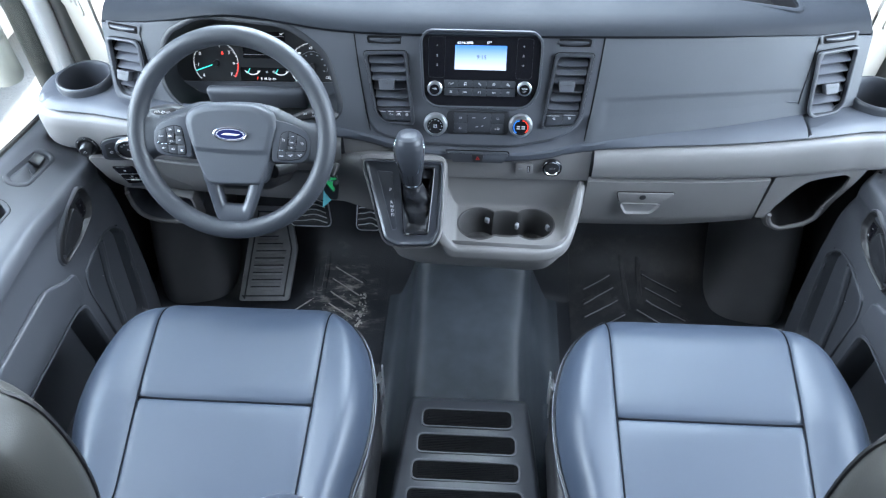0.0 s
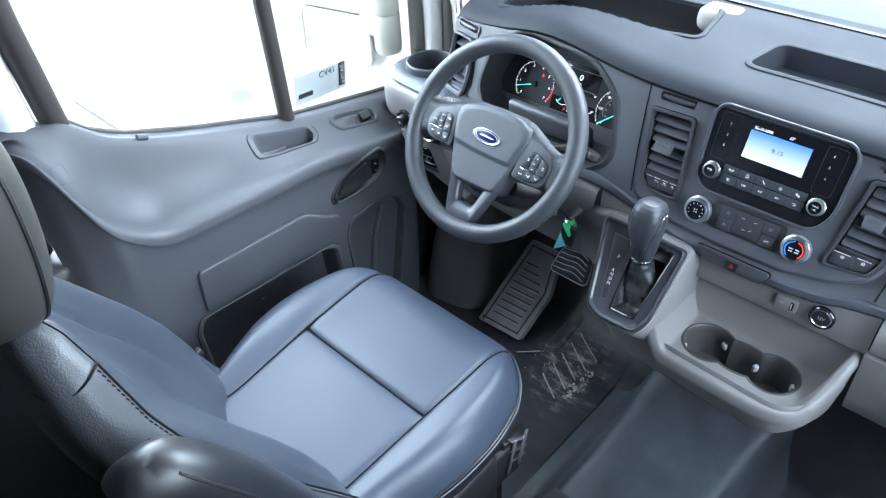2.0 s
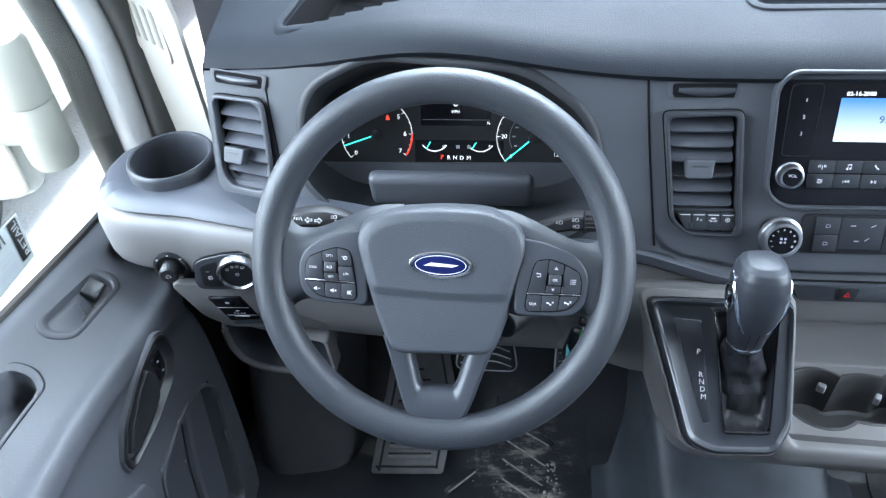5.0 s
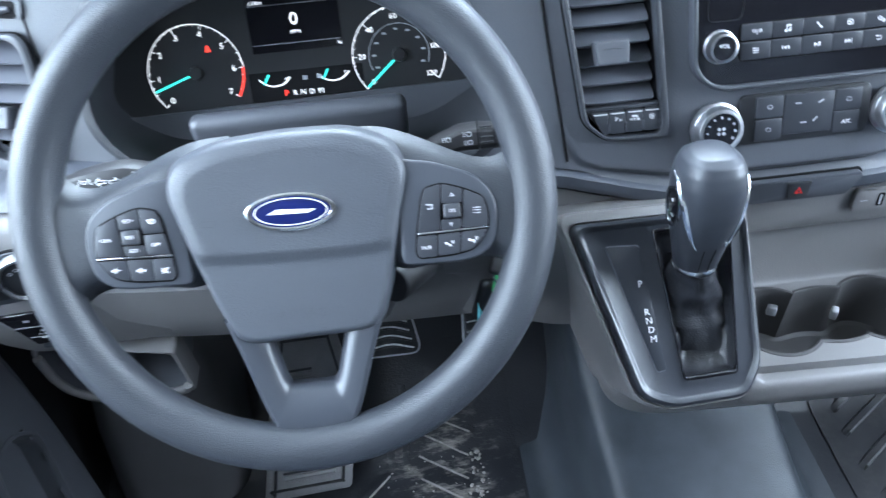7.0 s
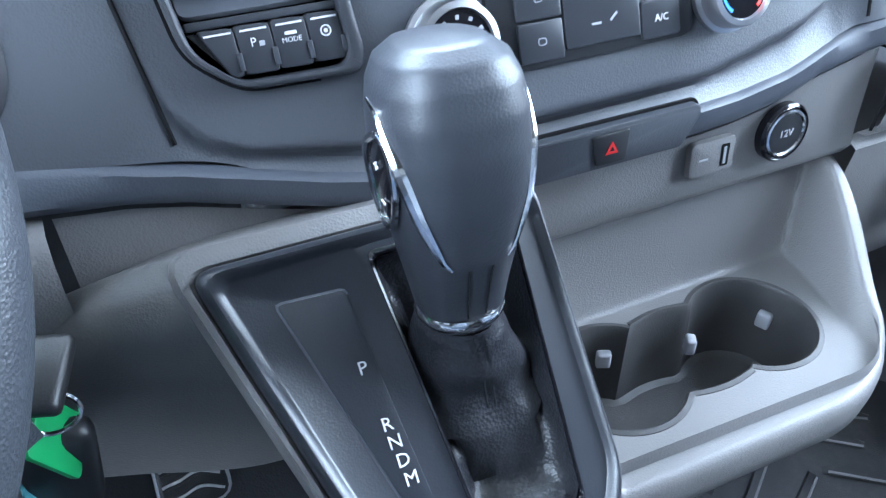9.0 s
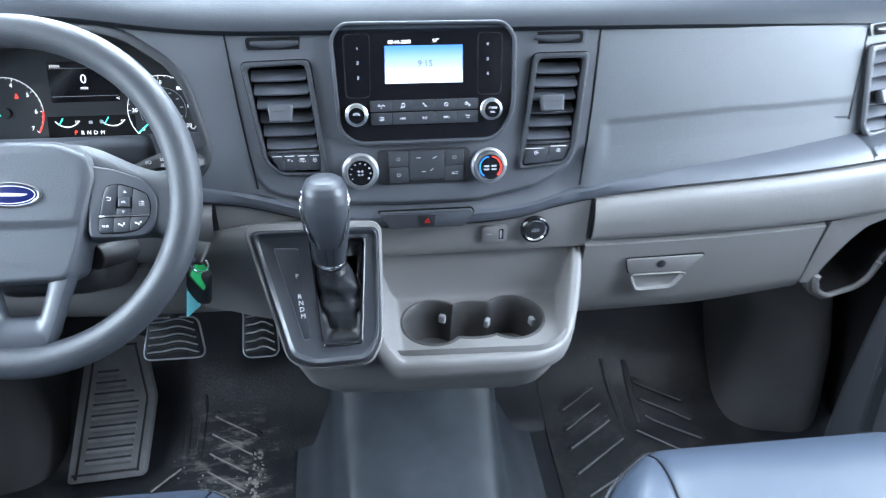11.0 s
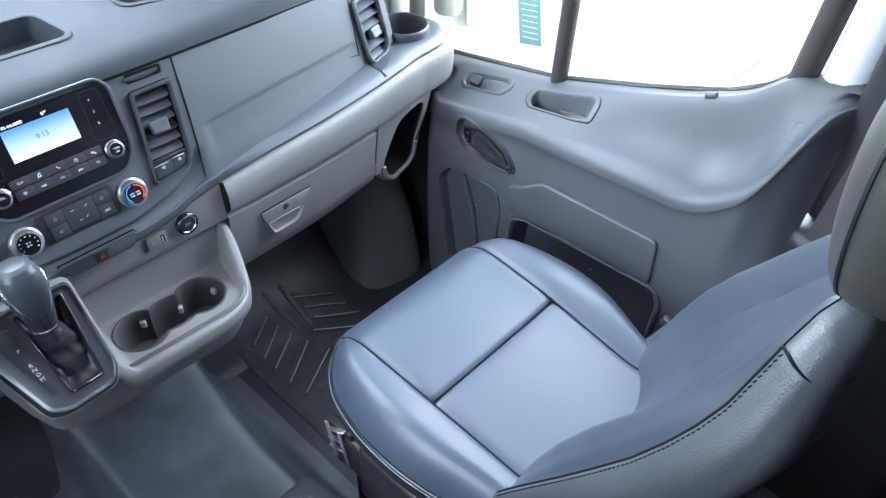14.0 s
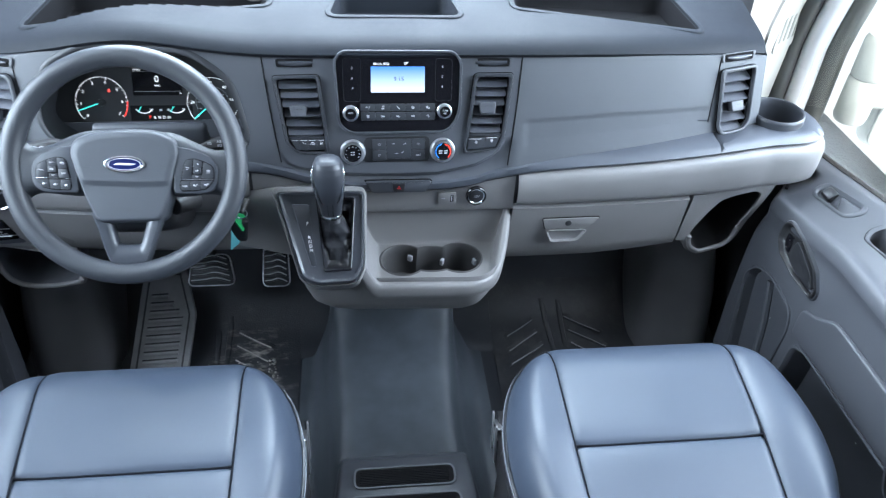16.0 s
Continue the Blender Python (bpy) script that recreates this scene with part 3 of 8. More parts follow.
def pad_z(x, y):
    d = max(0.0, y - 1.232 - bow(x))
    return lip_z(x) - 0.010 + 0.016 + 0.012 * math.sin(min(d / 0.36, 1) * math.pi * 0.8) + 0.5 * (0.822 - lip_z(x)) * min(1, d / 0.25)


pit(TRAYS[0], pad_z, 0.045, DARK, PAD, "storage_tray")
pit(TRAYS[1], pad_z, 0.05, DARK, PAD, "storage_tray")
pit(TRAYS[2], pad_z, 0.034, PAD, PAD, "middle_bin")
# black defroster trough between pad and windscreen
rows = [[(x, 1.545 + 0.02 * x * x, 0.835), (x, 1.56, 0.79), (x, 1.66, 0.775), (x, 1.80 - 0.15 * x * x, 0.79)] for x in np.linspace(-0.86, 0.86, 30)]
part("defroster_trough", sheet(rows, 0.006), BLACK, dash)

part("sensor_cover", box(0.085, 0.060, 0.050, pose(-0.222, 1.512, 0.812, -8), 0.020, 4), PALEGREY, dash, "pale sensor cover behind the dash pad")

# dark face, with the instrument opening left out
HOLE = [(-0.600, 0.660), (-0.578, 0.755), (-0.50, 0.796), (-0.33, 0.796), (-0.262, 0.755), (-0.235, 0.655), (-0.30, 0.612), (-0.54, 0.612)]
HOLE = rounded(HOLE, 0.03, 8)
# mouths of the two middle vents, in the plane of the middle panel
MOUTH_L = [(-0.187, 0.068), (-0.1145, 0.070), (-0.102, -0.060), (-0.1545, -0.060), (-0.1715, -0.044)]
MOUTH_R = [(0.155, 0.070), (0.218, 0.070), (0.206, -0.037), (0.197, -0.058), (0.136, -0.064), (0.142, -0.030)]
SEAMS = [[p for p in smooth_row([(-0.2090, 0.118, 0), (-0.1990, 0.02, 0), (-0.1840, -0.087, 0), (-0.1780, -0.13, 0)], 30)], [p for p in smooth_row([(0.2385, 0.112, 0), (0.2310, 0.02, 0), (0.2195, -0.085, 0), (0.2140, -0.13, 0)], 30)]]
COLS = [min(range(len(XS)), key=lambda i: abs(XS[i] - x)) for x in (-0.199, 0.231)]


def seam_x(k, z):
    w = (z - 0.70) / 0.94
    pts = SEAMS[k][::-1]
    return float(np.interp(w, [p.y for p in pts], [p.x for p in pts]))


# mouths of the end vents
MOUTH_E = [(0.646, 0.733), (0.707, 0.735), (0.699, 0.641), (0.686, 0.630), (0.645, 0.628), (0.637, 0.640)]
MOUTH_D = [(-0.698, 0.7315), (-0.649, 0.7325), (-0.640, 0.728), (-0.630, 0.669), (-0.635, 0.638), (-0.677, 0.639), (-0.689, 0.648)]
panels = [bmesh.new() for _ in range(3)]
grids = [[], [], []]
for n, x0 in enumerate(XS):
    lo, hi = face_low(x0), lip_z(x0) - 0.012
    col = []
    for i in range(91):
        z = lo + (hi - lo) * i / 90
        x = x0 + sum((seam_x(k, z) - XS[COLS[k]]) * math.exp(-((x0 - XS[COLS[k]]) / 0.035) ** 2) for k in (0, 1))
        col.append((x, face_y(x, z) + (0.004 if i == 90 else 0), z))
    for k, (a, b) in enumerate(((0, COLS[0]), (COLS[0], COLS[1]), (COLS[1], len(XS) - 1))):
        if a <= n <= b:
            grids[k].append([panels[k].verts.new(p) for p in col])
for bm, grid, name, mat_ in zip(panels, grids, ("face_panel", "middle_panel", "airbag_lid"), (FACE, MIDFACE, LID)):
    for a, b in zip(grid, grid[1:]):
        for i in range(90):
            c = (a[i].co + b[i + 1].co) / 2
            w = (c.z - 0.70) / math.cos(radians(20))
            if not (inside(c.x, c.z, HOLE) or inside(c.x, w, MOUTH_L) or inside(c.x, w, MOUTH_R) or inside(c.x, c.z, MOUTH_E) or inside(c.x, c.z, MOUTH_D)):
                bm.faces.new((a[i], b[i], b[i + 1], a[i + 1]))
    bmesh.ops.recalc_face_normals(bm, faces=bm.faces[:])
    part(name, bm, mat_, dash)

for x in DASH_ENDS:
    col = [(x, face_y(x, z), z) for z in np.linspace(face_low(x) - 0.01, lip_z(x) - 0.012, 12)]
    part("end_cap", sheet([col, [(x * 1.01, y + 0.02, z) for x, y, z in col], [(x * 1.01, y + 0.24, z) for x, y, z in col]]), FACE, dash)
    k = math.copysign(1, x)
    part("panel_seam", tube([(k * t, face_y(t, z) - 0.0004, z) for t, z in ((0.6185, 0.650), (0.6215, 0.682), (0.6265, 0.722), (0.6305, lip_z(0.63) - 0.016))], 0.0009, 6), DARK, dash)

# ledge under the face, carried round the ends as the tops of the wings, and the light band below it
LEDGE_END = 0.634


def band_y(x):
    return 1.172 + 0.05 * (abs(x) / 0.77) ** 4


def ledge_out(x):
    return min(band_y(x) + 0.006, face_y(x, face_low(x)) - 0.004)


rows_strip, rows_band = [], []
for x in XS:
    lo, out = face_low(x), ledge_out(x)
    fy = face_y(x, lo)
    room = max(0.0, min(0.016, fy - out - 0.004))
    row = [(x, fy + 0.004, lo + 0.0015), (x, fy - 0.001, lo + 0.001), (x, out + room, lo - 0.001), (x, out + 0.25 * room, lo - 0.0075), (x, out, lo - 0.0115), (x, out + 0.0015, lo - 0.0150), (x, out + 0.006, lo - 0.0165)]
    if abs(x) <= LEDGE_END:
        rows_strip.append(row)
    if abs(x) < 0.24:
        rows_band.append([(x, out + 0.006, lo - 0.0200), (x, 1.183, min(lo - 0.026, 0.57)), (x, 1.181, 0.535), (x, 1.179, 0.52), (x, 1.184, 0.512)])
    elif abs(x) <= 0.70:
        by = band_y(x)
        rows_band.append([(x, out + 0.006, lo - 0.0185), (x, by + 0.0025, lo - 0.022), (x, by - 0.003, lo - 0.030), (x, by - 0.007, lo - 0.044), (x, by - 0.007, 0.560), (x, by - 0.0062, 0.543), (x, by - 0.0040, 0.5335), (x, by + 0.0005, 0.5290), (x, by + 0.008, 0.528)])
part("ledge_strip", sheet(rows_strip), TRIM, dash)
for lo_, hi_ in ((-1, -0.24), (-0.24, 0.24), (0.24, 1)):
    rows = [r for r in rows_band if lo_ <= r[0][0] <= hi_]
    part("lower_band", sheet(rows), LIGHT, dash)
k = 0.2385
part("band_joint", tube([(k, band_y(k) + 0.0015, 0.595), (k, band_y(k) - 0.0045, 0.57), (k, band_y(k) - 0.002, 0.535)], 0.0011, 6), DARK, dash)

# glovebox door, its lid lines and lower edge
def glove_profile(x, s=0.0):
    by = band_y(x)
    low = 0.372 + 0.06 * max(0.0, abs(x) - 0.42)
    return [(x, by + 0.012 + s, 0.524), (x, by + 0.001 + s, 0.519), (x, by + 0.006 + s, 0.475), (x, by + 0.010 + s, 0.42), (x, by + 0.016 + s, low + 0.016), (x, by + 0.034 + s, low), (x, by + 0.10, low - 0.006)]


part("glovebox_door", sheet([glove_profile(x) for x in np.linspace(0.236, 0.592, 40)]), LIGHT, dash)
# knee panel on the driver's side, with an open bin at the outer end
rows = []
for x in np.linspace(-0.655, -0.19, 40):
    by = band_y(x)
    rows.append([(x, by + 0.008, 0.527), (x, by + 0.003, 0.519), (x, by + 0.012, 0.47), (x, by + 0.03, 0.42), (x, by + 0.06, 0.39), (x, by + 0.16, 0.38)])
part("knee_panel", sheet(rows), LIGHT, dash)

# end wings with the round cup holders: the band and the ledge turn the corner in one sweep
for s in (-1, 1):
    start = max(s * x for x in XS if s * x <= 0.70)
    plan = [(x, band_y(x)) for x in np.linspace(start, 0.735, 4)] + [(p.x, p.y) for p in smooth_row([(0.745, 1.2155, 0), (0.785, 1.2185, 0), (0.825, 1.2245, 0), (0.858, 1.240, 0), (0.877, 1.268, 0), (0.884, 1.31, 0), (0.885, 1.38, 0), (0.885, 1.46, 0)], 30)]
    lo = face_low(0.70)
    rows = []
    for i, (x, y) in enumerate(p for p in plan if p[1] < 1.365):
        a_, b_ = plan[max(0, i - 1)], plan[min(len(plan) - 1, i + 1)]
        d = Vector((b_[0] - a_[0], b_[1] - a_[1])).normalized()
        n = Vector((0.0, 1.0)).lerp(Vector((-d.y, d.x)), min(1.0, i / 3))
        rows.append([(s * (x + n.x * k), y + n.y * k, z) for k, z in ((0.012, lo - 0.0185), (0.0025, lo - 0.022), (-0.003, lo - 0.030), (-0.007, lo - 0.044), (-0.007, 0.560), (-0.0062, 0.543), (-0.0040, 0.5335), (0.0005, 0.529), (0.008, 0.528), (0.05, 0.527))])
    part("wing", sheet(rows), LIGHT, dash)
    c = Vector((0.783, 1.310))
    front = [(x, ledge_out(x)) for x in np.linspace(LEDGE_END - 0.0030, 0.735, 14)] + [(x + (0.006 if x > 0.86 else 0.0) * -1, y + 0.006 * (x < 0.87)) for x, y in plan[5:]]
    front = [p for p in front if p[1] < 1.325]
    back = smooth_row([(0.874, 1.340, 0), (0.862, 1.360, 0), (0.836, 1.374, 0), (0.78, 1.378, 0), (0.72, 1.376, 0)], 20)
    rim = front + [(p.x, p.y) for p in back] + [(LEDGE_END - 0.0030, y) for y in np.linspace(1.37, 1.25, 9)]
    loops = []
    for k, dz in ((0.004, -0.0165), (0.0, -0.0115), (0.004, -0.0075), (0.015, -0.001)):
        loops.append([(x, y, face_low(min(x, 0.70)) + dz) for x, y in shrink(rim, k)])
    flat = loops[-1]
    hole = [((Vector((x, y)) - c).normalized() * 0.0515 + c, z) for x, y, z in flat]
    loops.append([((x + 2 * h.x) / 3, (y + 2 * h.y) / 3, z) for (x, y, z), (h, _) in zip(flat, hole)])
    loops.append([(h.x, h.y, z) for h, z in hole])
    part("wing_top", sheet([[(s * x, y, z) for x, y, z in row] for row in loops], closed=True), TRIM, dash)
    part("cup_holder", lathe([(0.0560, -0.004), (0.0562, 0.010), (0.0550, 0.0150), (0.0528, 0.0168), (0.0500, 0.0160), (0.0482, 0.012), (0.0470, 0.0), (0.043, -0.07), (0.0, -0.072)], pose(s * c.x, c.y, 0.6310)), BEZEL, dash)

# ---- the centre console under the dash ----
console = thing("centre_console", (0, 1.15, 0.345), "light grey plastic console with gear plate and twin cup holders", "console")


def sec(z, x0, x1, y0, r):
    return [(x, y, z) for x, y in rounded([(x0, 1.30), (x0, y0 + 0.012), (x1 - 0.035, y0), (x1, y0 + 0.04), (x1 + 0.021, 1.185), (x1 + 0.015, 1.30)], [0.01, r, r, r, 0.01, 0.01], 6)]


body = [sec(0.328, -0.05, 0.165, 1.125, 0.05), sec(0.332, -0.085, 0.180, 1.106, 0.05), sec(0.340, -0.115, 0.190, 1.093, 0.05), sec(0.352, -0.135, 0.1965, 1.084, 0.05), sec(0.37, -0.149, 0.2010, 1.076, 0.045), sec(0.40, -0.158, 0.2045, 1.069, 0.045), sec(0.42, -0.162, 0.2075, 1.066, 0.04), sec(0.44, -0.163, 0.2095, 1.064, 0.04), sec(0.446, -0.162, 0.2080, 1.066, 0.04)]
bm = sheet(body, closed=True)
bmesh.ops.holes_fill(bm, edges=[e for e in bm.edges if e.is_boundary and e.verts[0].co.z < 0.33])
part("body", bm, LIGHT, console)


CUPS = ((0.0270, 1.131, 0.0410), (0.1345, 1.133, 0.0395))
SLOT = 0.0290


def cup_outline(grow):
    """The outline of the two cups and the slot that joins them, widened by grow."""
    (ax, ay, ar), (bx, by, br) = CUPS
    t1, t2 = math.asin(SLOT / ar), math.asin(SLOT / br)
    pts = [(ax + (ar + grow) * math.cos(a), ay + (ar + grow) * math.sin(a)) for a in np.linspace(t1, 2 * math.pi - t1, 40)]
    x0, x1 = ax + ar * math.cos(t1), bx - br * math.cos(t2)
    pts += [(x0 + (x1 - x0) * k, 1.132 - SLOT - 0.004 * math.sin(math.pi * k) - grow) for k in np.linspace(0.06, 0.94, 12)]
    pts += [(bx + (br + grow) * math.cos(a), by + (br + grow) * math.sin(a)) for a in np.linspace(math.pi + t2, 3 * math.pi - t2, 40)]
    pts += [(x0 + (x1 - x0) * k, 1.132 + SLOT + 0.004 * math.sin(math.pi * k) + grow) for k in np.linspace(0.94, 0.06, 12)]
    return pts


TRAY_RIM = rounded([(-0.062, 1.208), (-0.062, 1.0635), (0.152, 1.0595), (0.199, 1.084), (0.2245, 1.150), (0.232, 1.208)], [0.004, 0.004, 0.032, 0.034, 0.03, 0.004], 8)


def ease(k):
    k = min(1.0, max(0.0, k))
    return k * k * (3 - 2 * k)


def tray_z(x, y):
    """Height of the cup tray: level floor, low front rail, side rail that climbs to the panel, walls at the back and beside the gears."""
    z = 0.437
    rail = 0.4445 + 0.066 * ease((y - 1.085) / 0.105)
    edge = 0.186 + 0.24 * max(0.0, y - 1.10)
    z += (rail - z) * ease((x - edge) / 0.018)
    z = max(z, 0.437 + 0.090 * ease((y - 1.178) / 0.032))
    return max(z, 0.437 + 0.075 * ease((-0.016 - x) / 0.048))


mid_c = (0.080, 1.132)
turn = rays(mid_c, TRAY_RIM, cup_outline(0.004), n=150)
inner, outer = cast(cup_outline(0.004), mid_c, turn), cast(TRAY_RIM, mid_c, turn)
rows = []
for k in [0, 0.06] + list(np.linspace(0.14, 0.90, 22)) + [0.94, 0.97, 1.0]:
    rows.append([(a[0] + (b[0] - a[0]) * k, a[1] + (b[1] - a[1]) * k) for a, b in zip(inner, outer)])
rows = [[(x, y, tray_z(x, y)) for x, y in row] for row in rows]
for k, dz in ((0.0022, 0.0008), (0.0045, 0.0035), (0.0058, 0.0090), (0.0060, 0.018), (0.0048, 0.030), (0.0025, 0.042)):
    far_ = cast(shrink(TRAY_RIM, -k), mid_c, turn)
    rows.append([(x, y, max(0.405, tray_z(*q) - dz)) for (x, y), q in zip(far_, outer)])
part("cup_tray", sheet(rows, closed=True), LIGHT, console, sharp=60)
# The wells carry their inner shade in a darker colour than the tray.
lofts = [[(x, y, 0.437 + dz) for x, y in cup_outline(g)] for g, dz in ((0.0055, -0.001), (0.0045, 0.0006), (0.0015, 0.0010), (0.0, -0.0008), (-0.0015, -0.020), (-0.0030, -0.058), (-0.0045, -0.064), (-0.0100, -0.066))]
part("cup_well", sheet(lofts, closed=True), CUPSHADE, console)
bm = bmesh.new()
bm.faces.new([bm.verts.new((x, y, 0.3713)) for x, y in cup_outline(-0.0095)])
part("well_floor", bm, CUPSHADE, console)
for cx, cy, r in CUPS:
    for ang in (65, 200) if cx < 0.1 else (25, 150):
        a = radians(ang)
        part("grip_tab", box(0.010, 0.007, 0.013, pose(cx + (r - 0.004) * math.cos(a), cy + (r - 0.004) * math.sin(a), 0.412, 0, 0, ang + 90), 0.002), GREYPRINT, console, "pale spring tab")

# gear plate block
G = facing(-0.10, 1.09, 0.55, 46)
surround = rounded([(-0.106, 0.076), (0.062, 0.074), (0.058, -0.070), (0.042, -0.100), (-0.028, -0.103), (-0.056, -0.092)], 0.016, 4)
WELL = rounded([(-0.0240, 0.0500), (0.0400, 0.0490), (0.0310, -0.0720), (-0.0130, -0.0735)], 0.004, 3)
gear_out = rounded([(-0.0950, 0.0640), (0.0565, 0.0630), (0.0535, -0.0700), (0.0390, -0.0960), (-0.0270, -0.0985), (-0.0525, -0.0870)], 0.010, 4)
WELL_C = (0.008, -0.011)
WELL_A = rays(WELL_C, surround, WELL, gear_out)
part("gear_surround", frame_loft([(surround, 1.0, -0.144), (surround, 1.0, -0.020), (surround, 0.995, -0.010), (surround, 0.985, -0.004), (surround, 0.97, -0.0015), (gear_out, 1.02, -0.0010), (gear_out, 0.985, -0.006)], WELL_C, WELL_A, G), LIGHT, console)
part("gear_plate", frame_loft([(gear_out, 1.0, -0.008), (gear_out, 1.0, 0.0010), (gear_out, 0.992, 0.0045), (gear_out, 0.978, 0.0072), (gear_out, 0.955, 0.0086), (gear_out, 0.932, 0.0080), (gear_out, 0.910, 0.0058), (gear_out, 0.890, 0.0046), (WELL, 1.10, 0.0050), (WELL, 1.02, 0.0052), (WELL, 1.0, 0.0044), (WELL, 1.0, -0.03)], WELL_C, WELL_A, G), GEARBLACK, console, "black gear selector plate")

# light shelf that joins the gear block to the dash
rows = []
for x, dz, dy in ((-0.30, -0.045, 0.045), (-0.25, -0.022, 0.028), (-0.215, -0.008, 0.014), (-0.18, -0.002, 0.004), (-0.12, 0.0, 0.0), (-0.07, 0.0, 0.0), (-0.050, -0.006, 0.006), (-0.040, -0.022, 0.022)):
    rows.append([(x, 1.195, 0.574 + dz), (x, 1.172 + dy * 0.5, 0.582 + dz), (x, 1.150 + dy, 0.590 + dz), (x, 1.134 + dy, 0.582 + dz), (x, 1.130 + dy, 0.56 + dz), (x, 1.140 + dy, 0.50), (x, 1.16 + dy, 0.43)])
part("gear_shelf", sheet(grid_loft(rows, 24, 30)), LIGHT, console)

# ---- steering wheel ----
W0 = pose(-0.406, 1.073, 0.696, 0, 0, 0.8) @ facing(0, 0, 0, 36)
wheel = thing("steering_wheel", (-0.406, 1.073, 0.696), "dark grey three-spoke steering wheel with a blue oval badge", "steering wheel")
R_, r_ = 0.1664, 0.0166
pts = [W0 @ Vector((R_ * math.cos(a), R_ * math.sin(a), 0)) for a in np.linspace(0, 2 * math.pi, 96, endpoint=False)]
part("rim", tube(pts, r_, 20, closed=True), LEATHER, wheel, "grained leather rim")
hub = rounded([(-0.0740, 0.0440), (-0.042, 0.0540), (0.002, 0.0565), (0.047, 0.0545), (0.0790, 0.0400), (0.0870, 0.022), (0.0785, -0.006), (0.0635, -0.0576), (0.0520, -0.0885), (-0.0460, -0.0885), (-0.0590, -0.0576), (-0.0750, -0.006), (-0.0825, 0.026)], 0.013, 4)
HUB_C = (0.002, -0.012)


def hub_z(x, y, k):
    """Height of the airbag cover: domed, its upper part proud of a curved crease."""
    edge = 1 - k
    z = 0.0112 - 0.0155 * max(0.0, 1 - edge / 0.10) ** 2.4
    fall = y + 0.0285 + 0.045 * x - 0.5 * (x - 0.003) ** 2
    up = min(1.0, max(0.0, fall / 0.0110 + 0.5))
    rim_ = min(1.0, edge / 0.22)
    return z + 0.0042 * up * up * (3 - 2 * up) * rim_ * rim_ * (3 - 2 * rim_)


ang = rays(HUB_C, hub, n=240)
out = cast(hub, HUB_C, ang)
dome = [[W0 @ Vector((HUB_C[0] + (x - HUB_C[0]) * k, HUB_C[1] + (y - HUB_C[1]) * k, z)) for x, y in out] for k, z in ((0.985, -0.040), (1.0, -0.030))]
for k in [1.0, 0.995, 0.985, 0.97, 0.95, 0.925, 0.90] + list(np.linspace(0.88, 0.01, 110)):
    dome.append([W0 @ Vector((HUB_C[0] + (x - HUB_C[0]) * k, HUB_C[1] + (y - HUB_C[1]) * k, hub_z(HUB_C[0] + (x - HUB_C[0]) * k, HUB_C[1] + (y - HUB_C[1]) * k, k))) for x, y in out])
part("airbag_cover", sheet(dome, closed=True), HUBSKIN, wheel)

# ---- seats ----


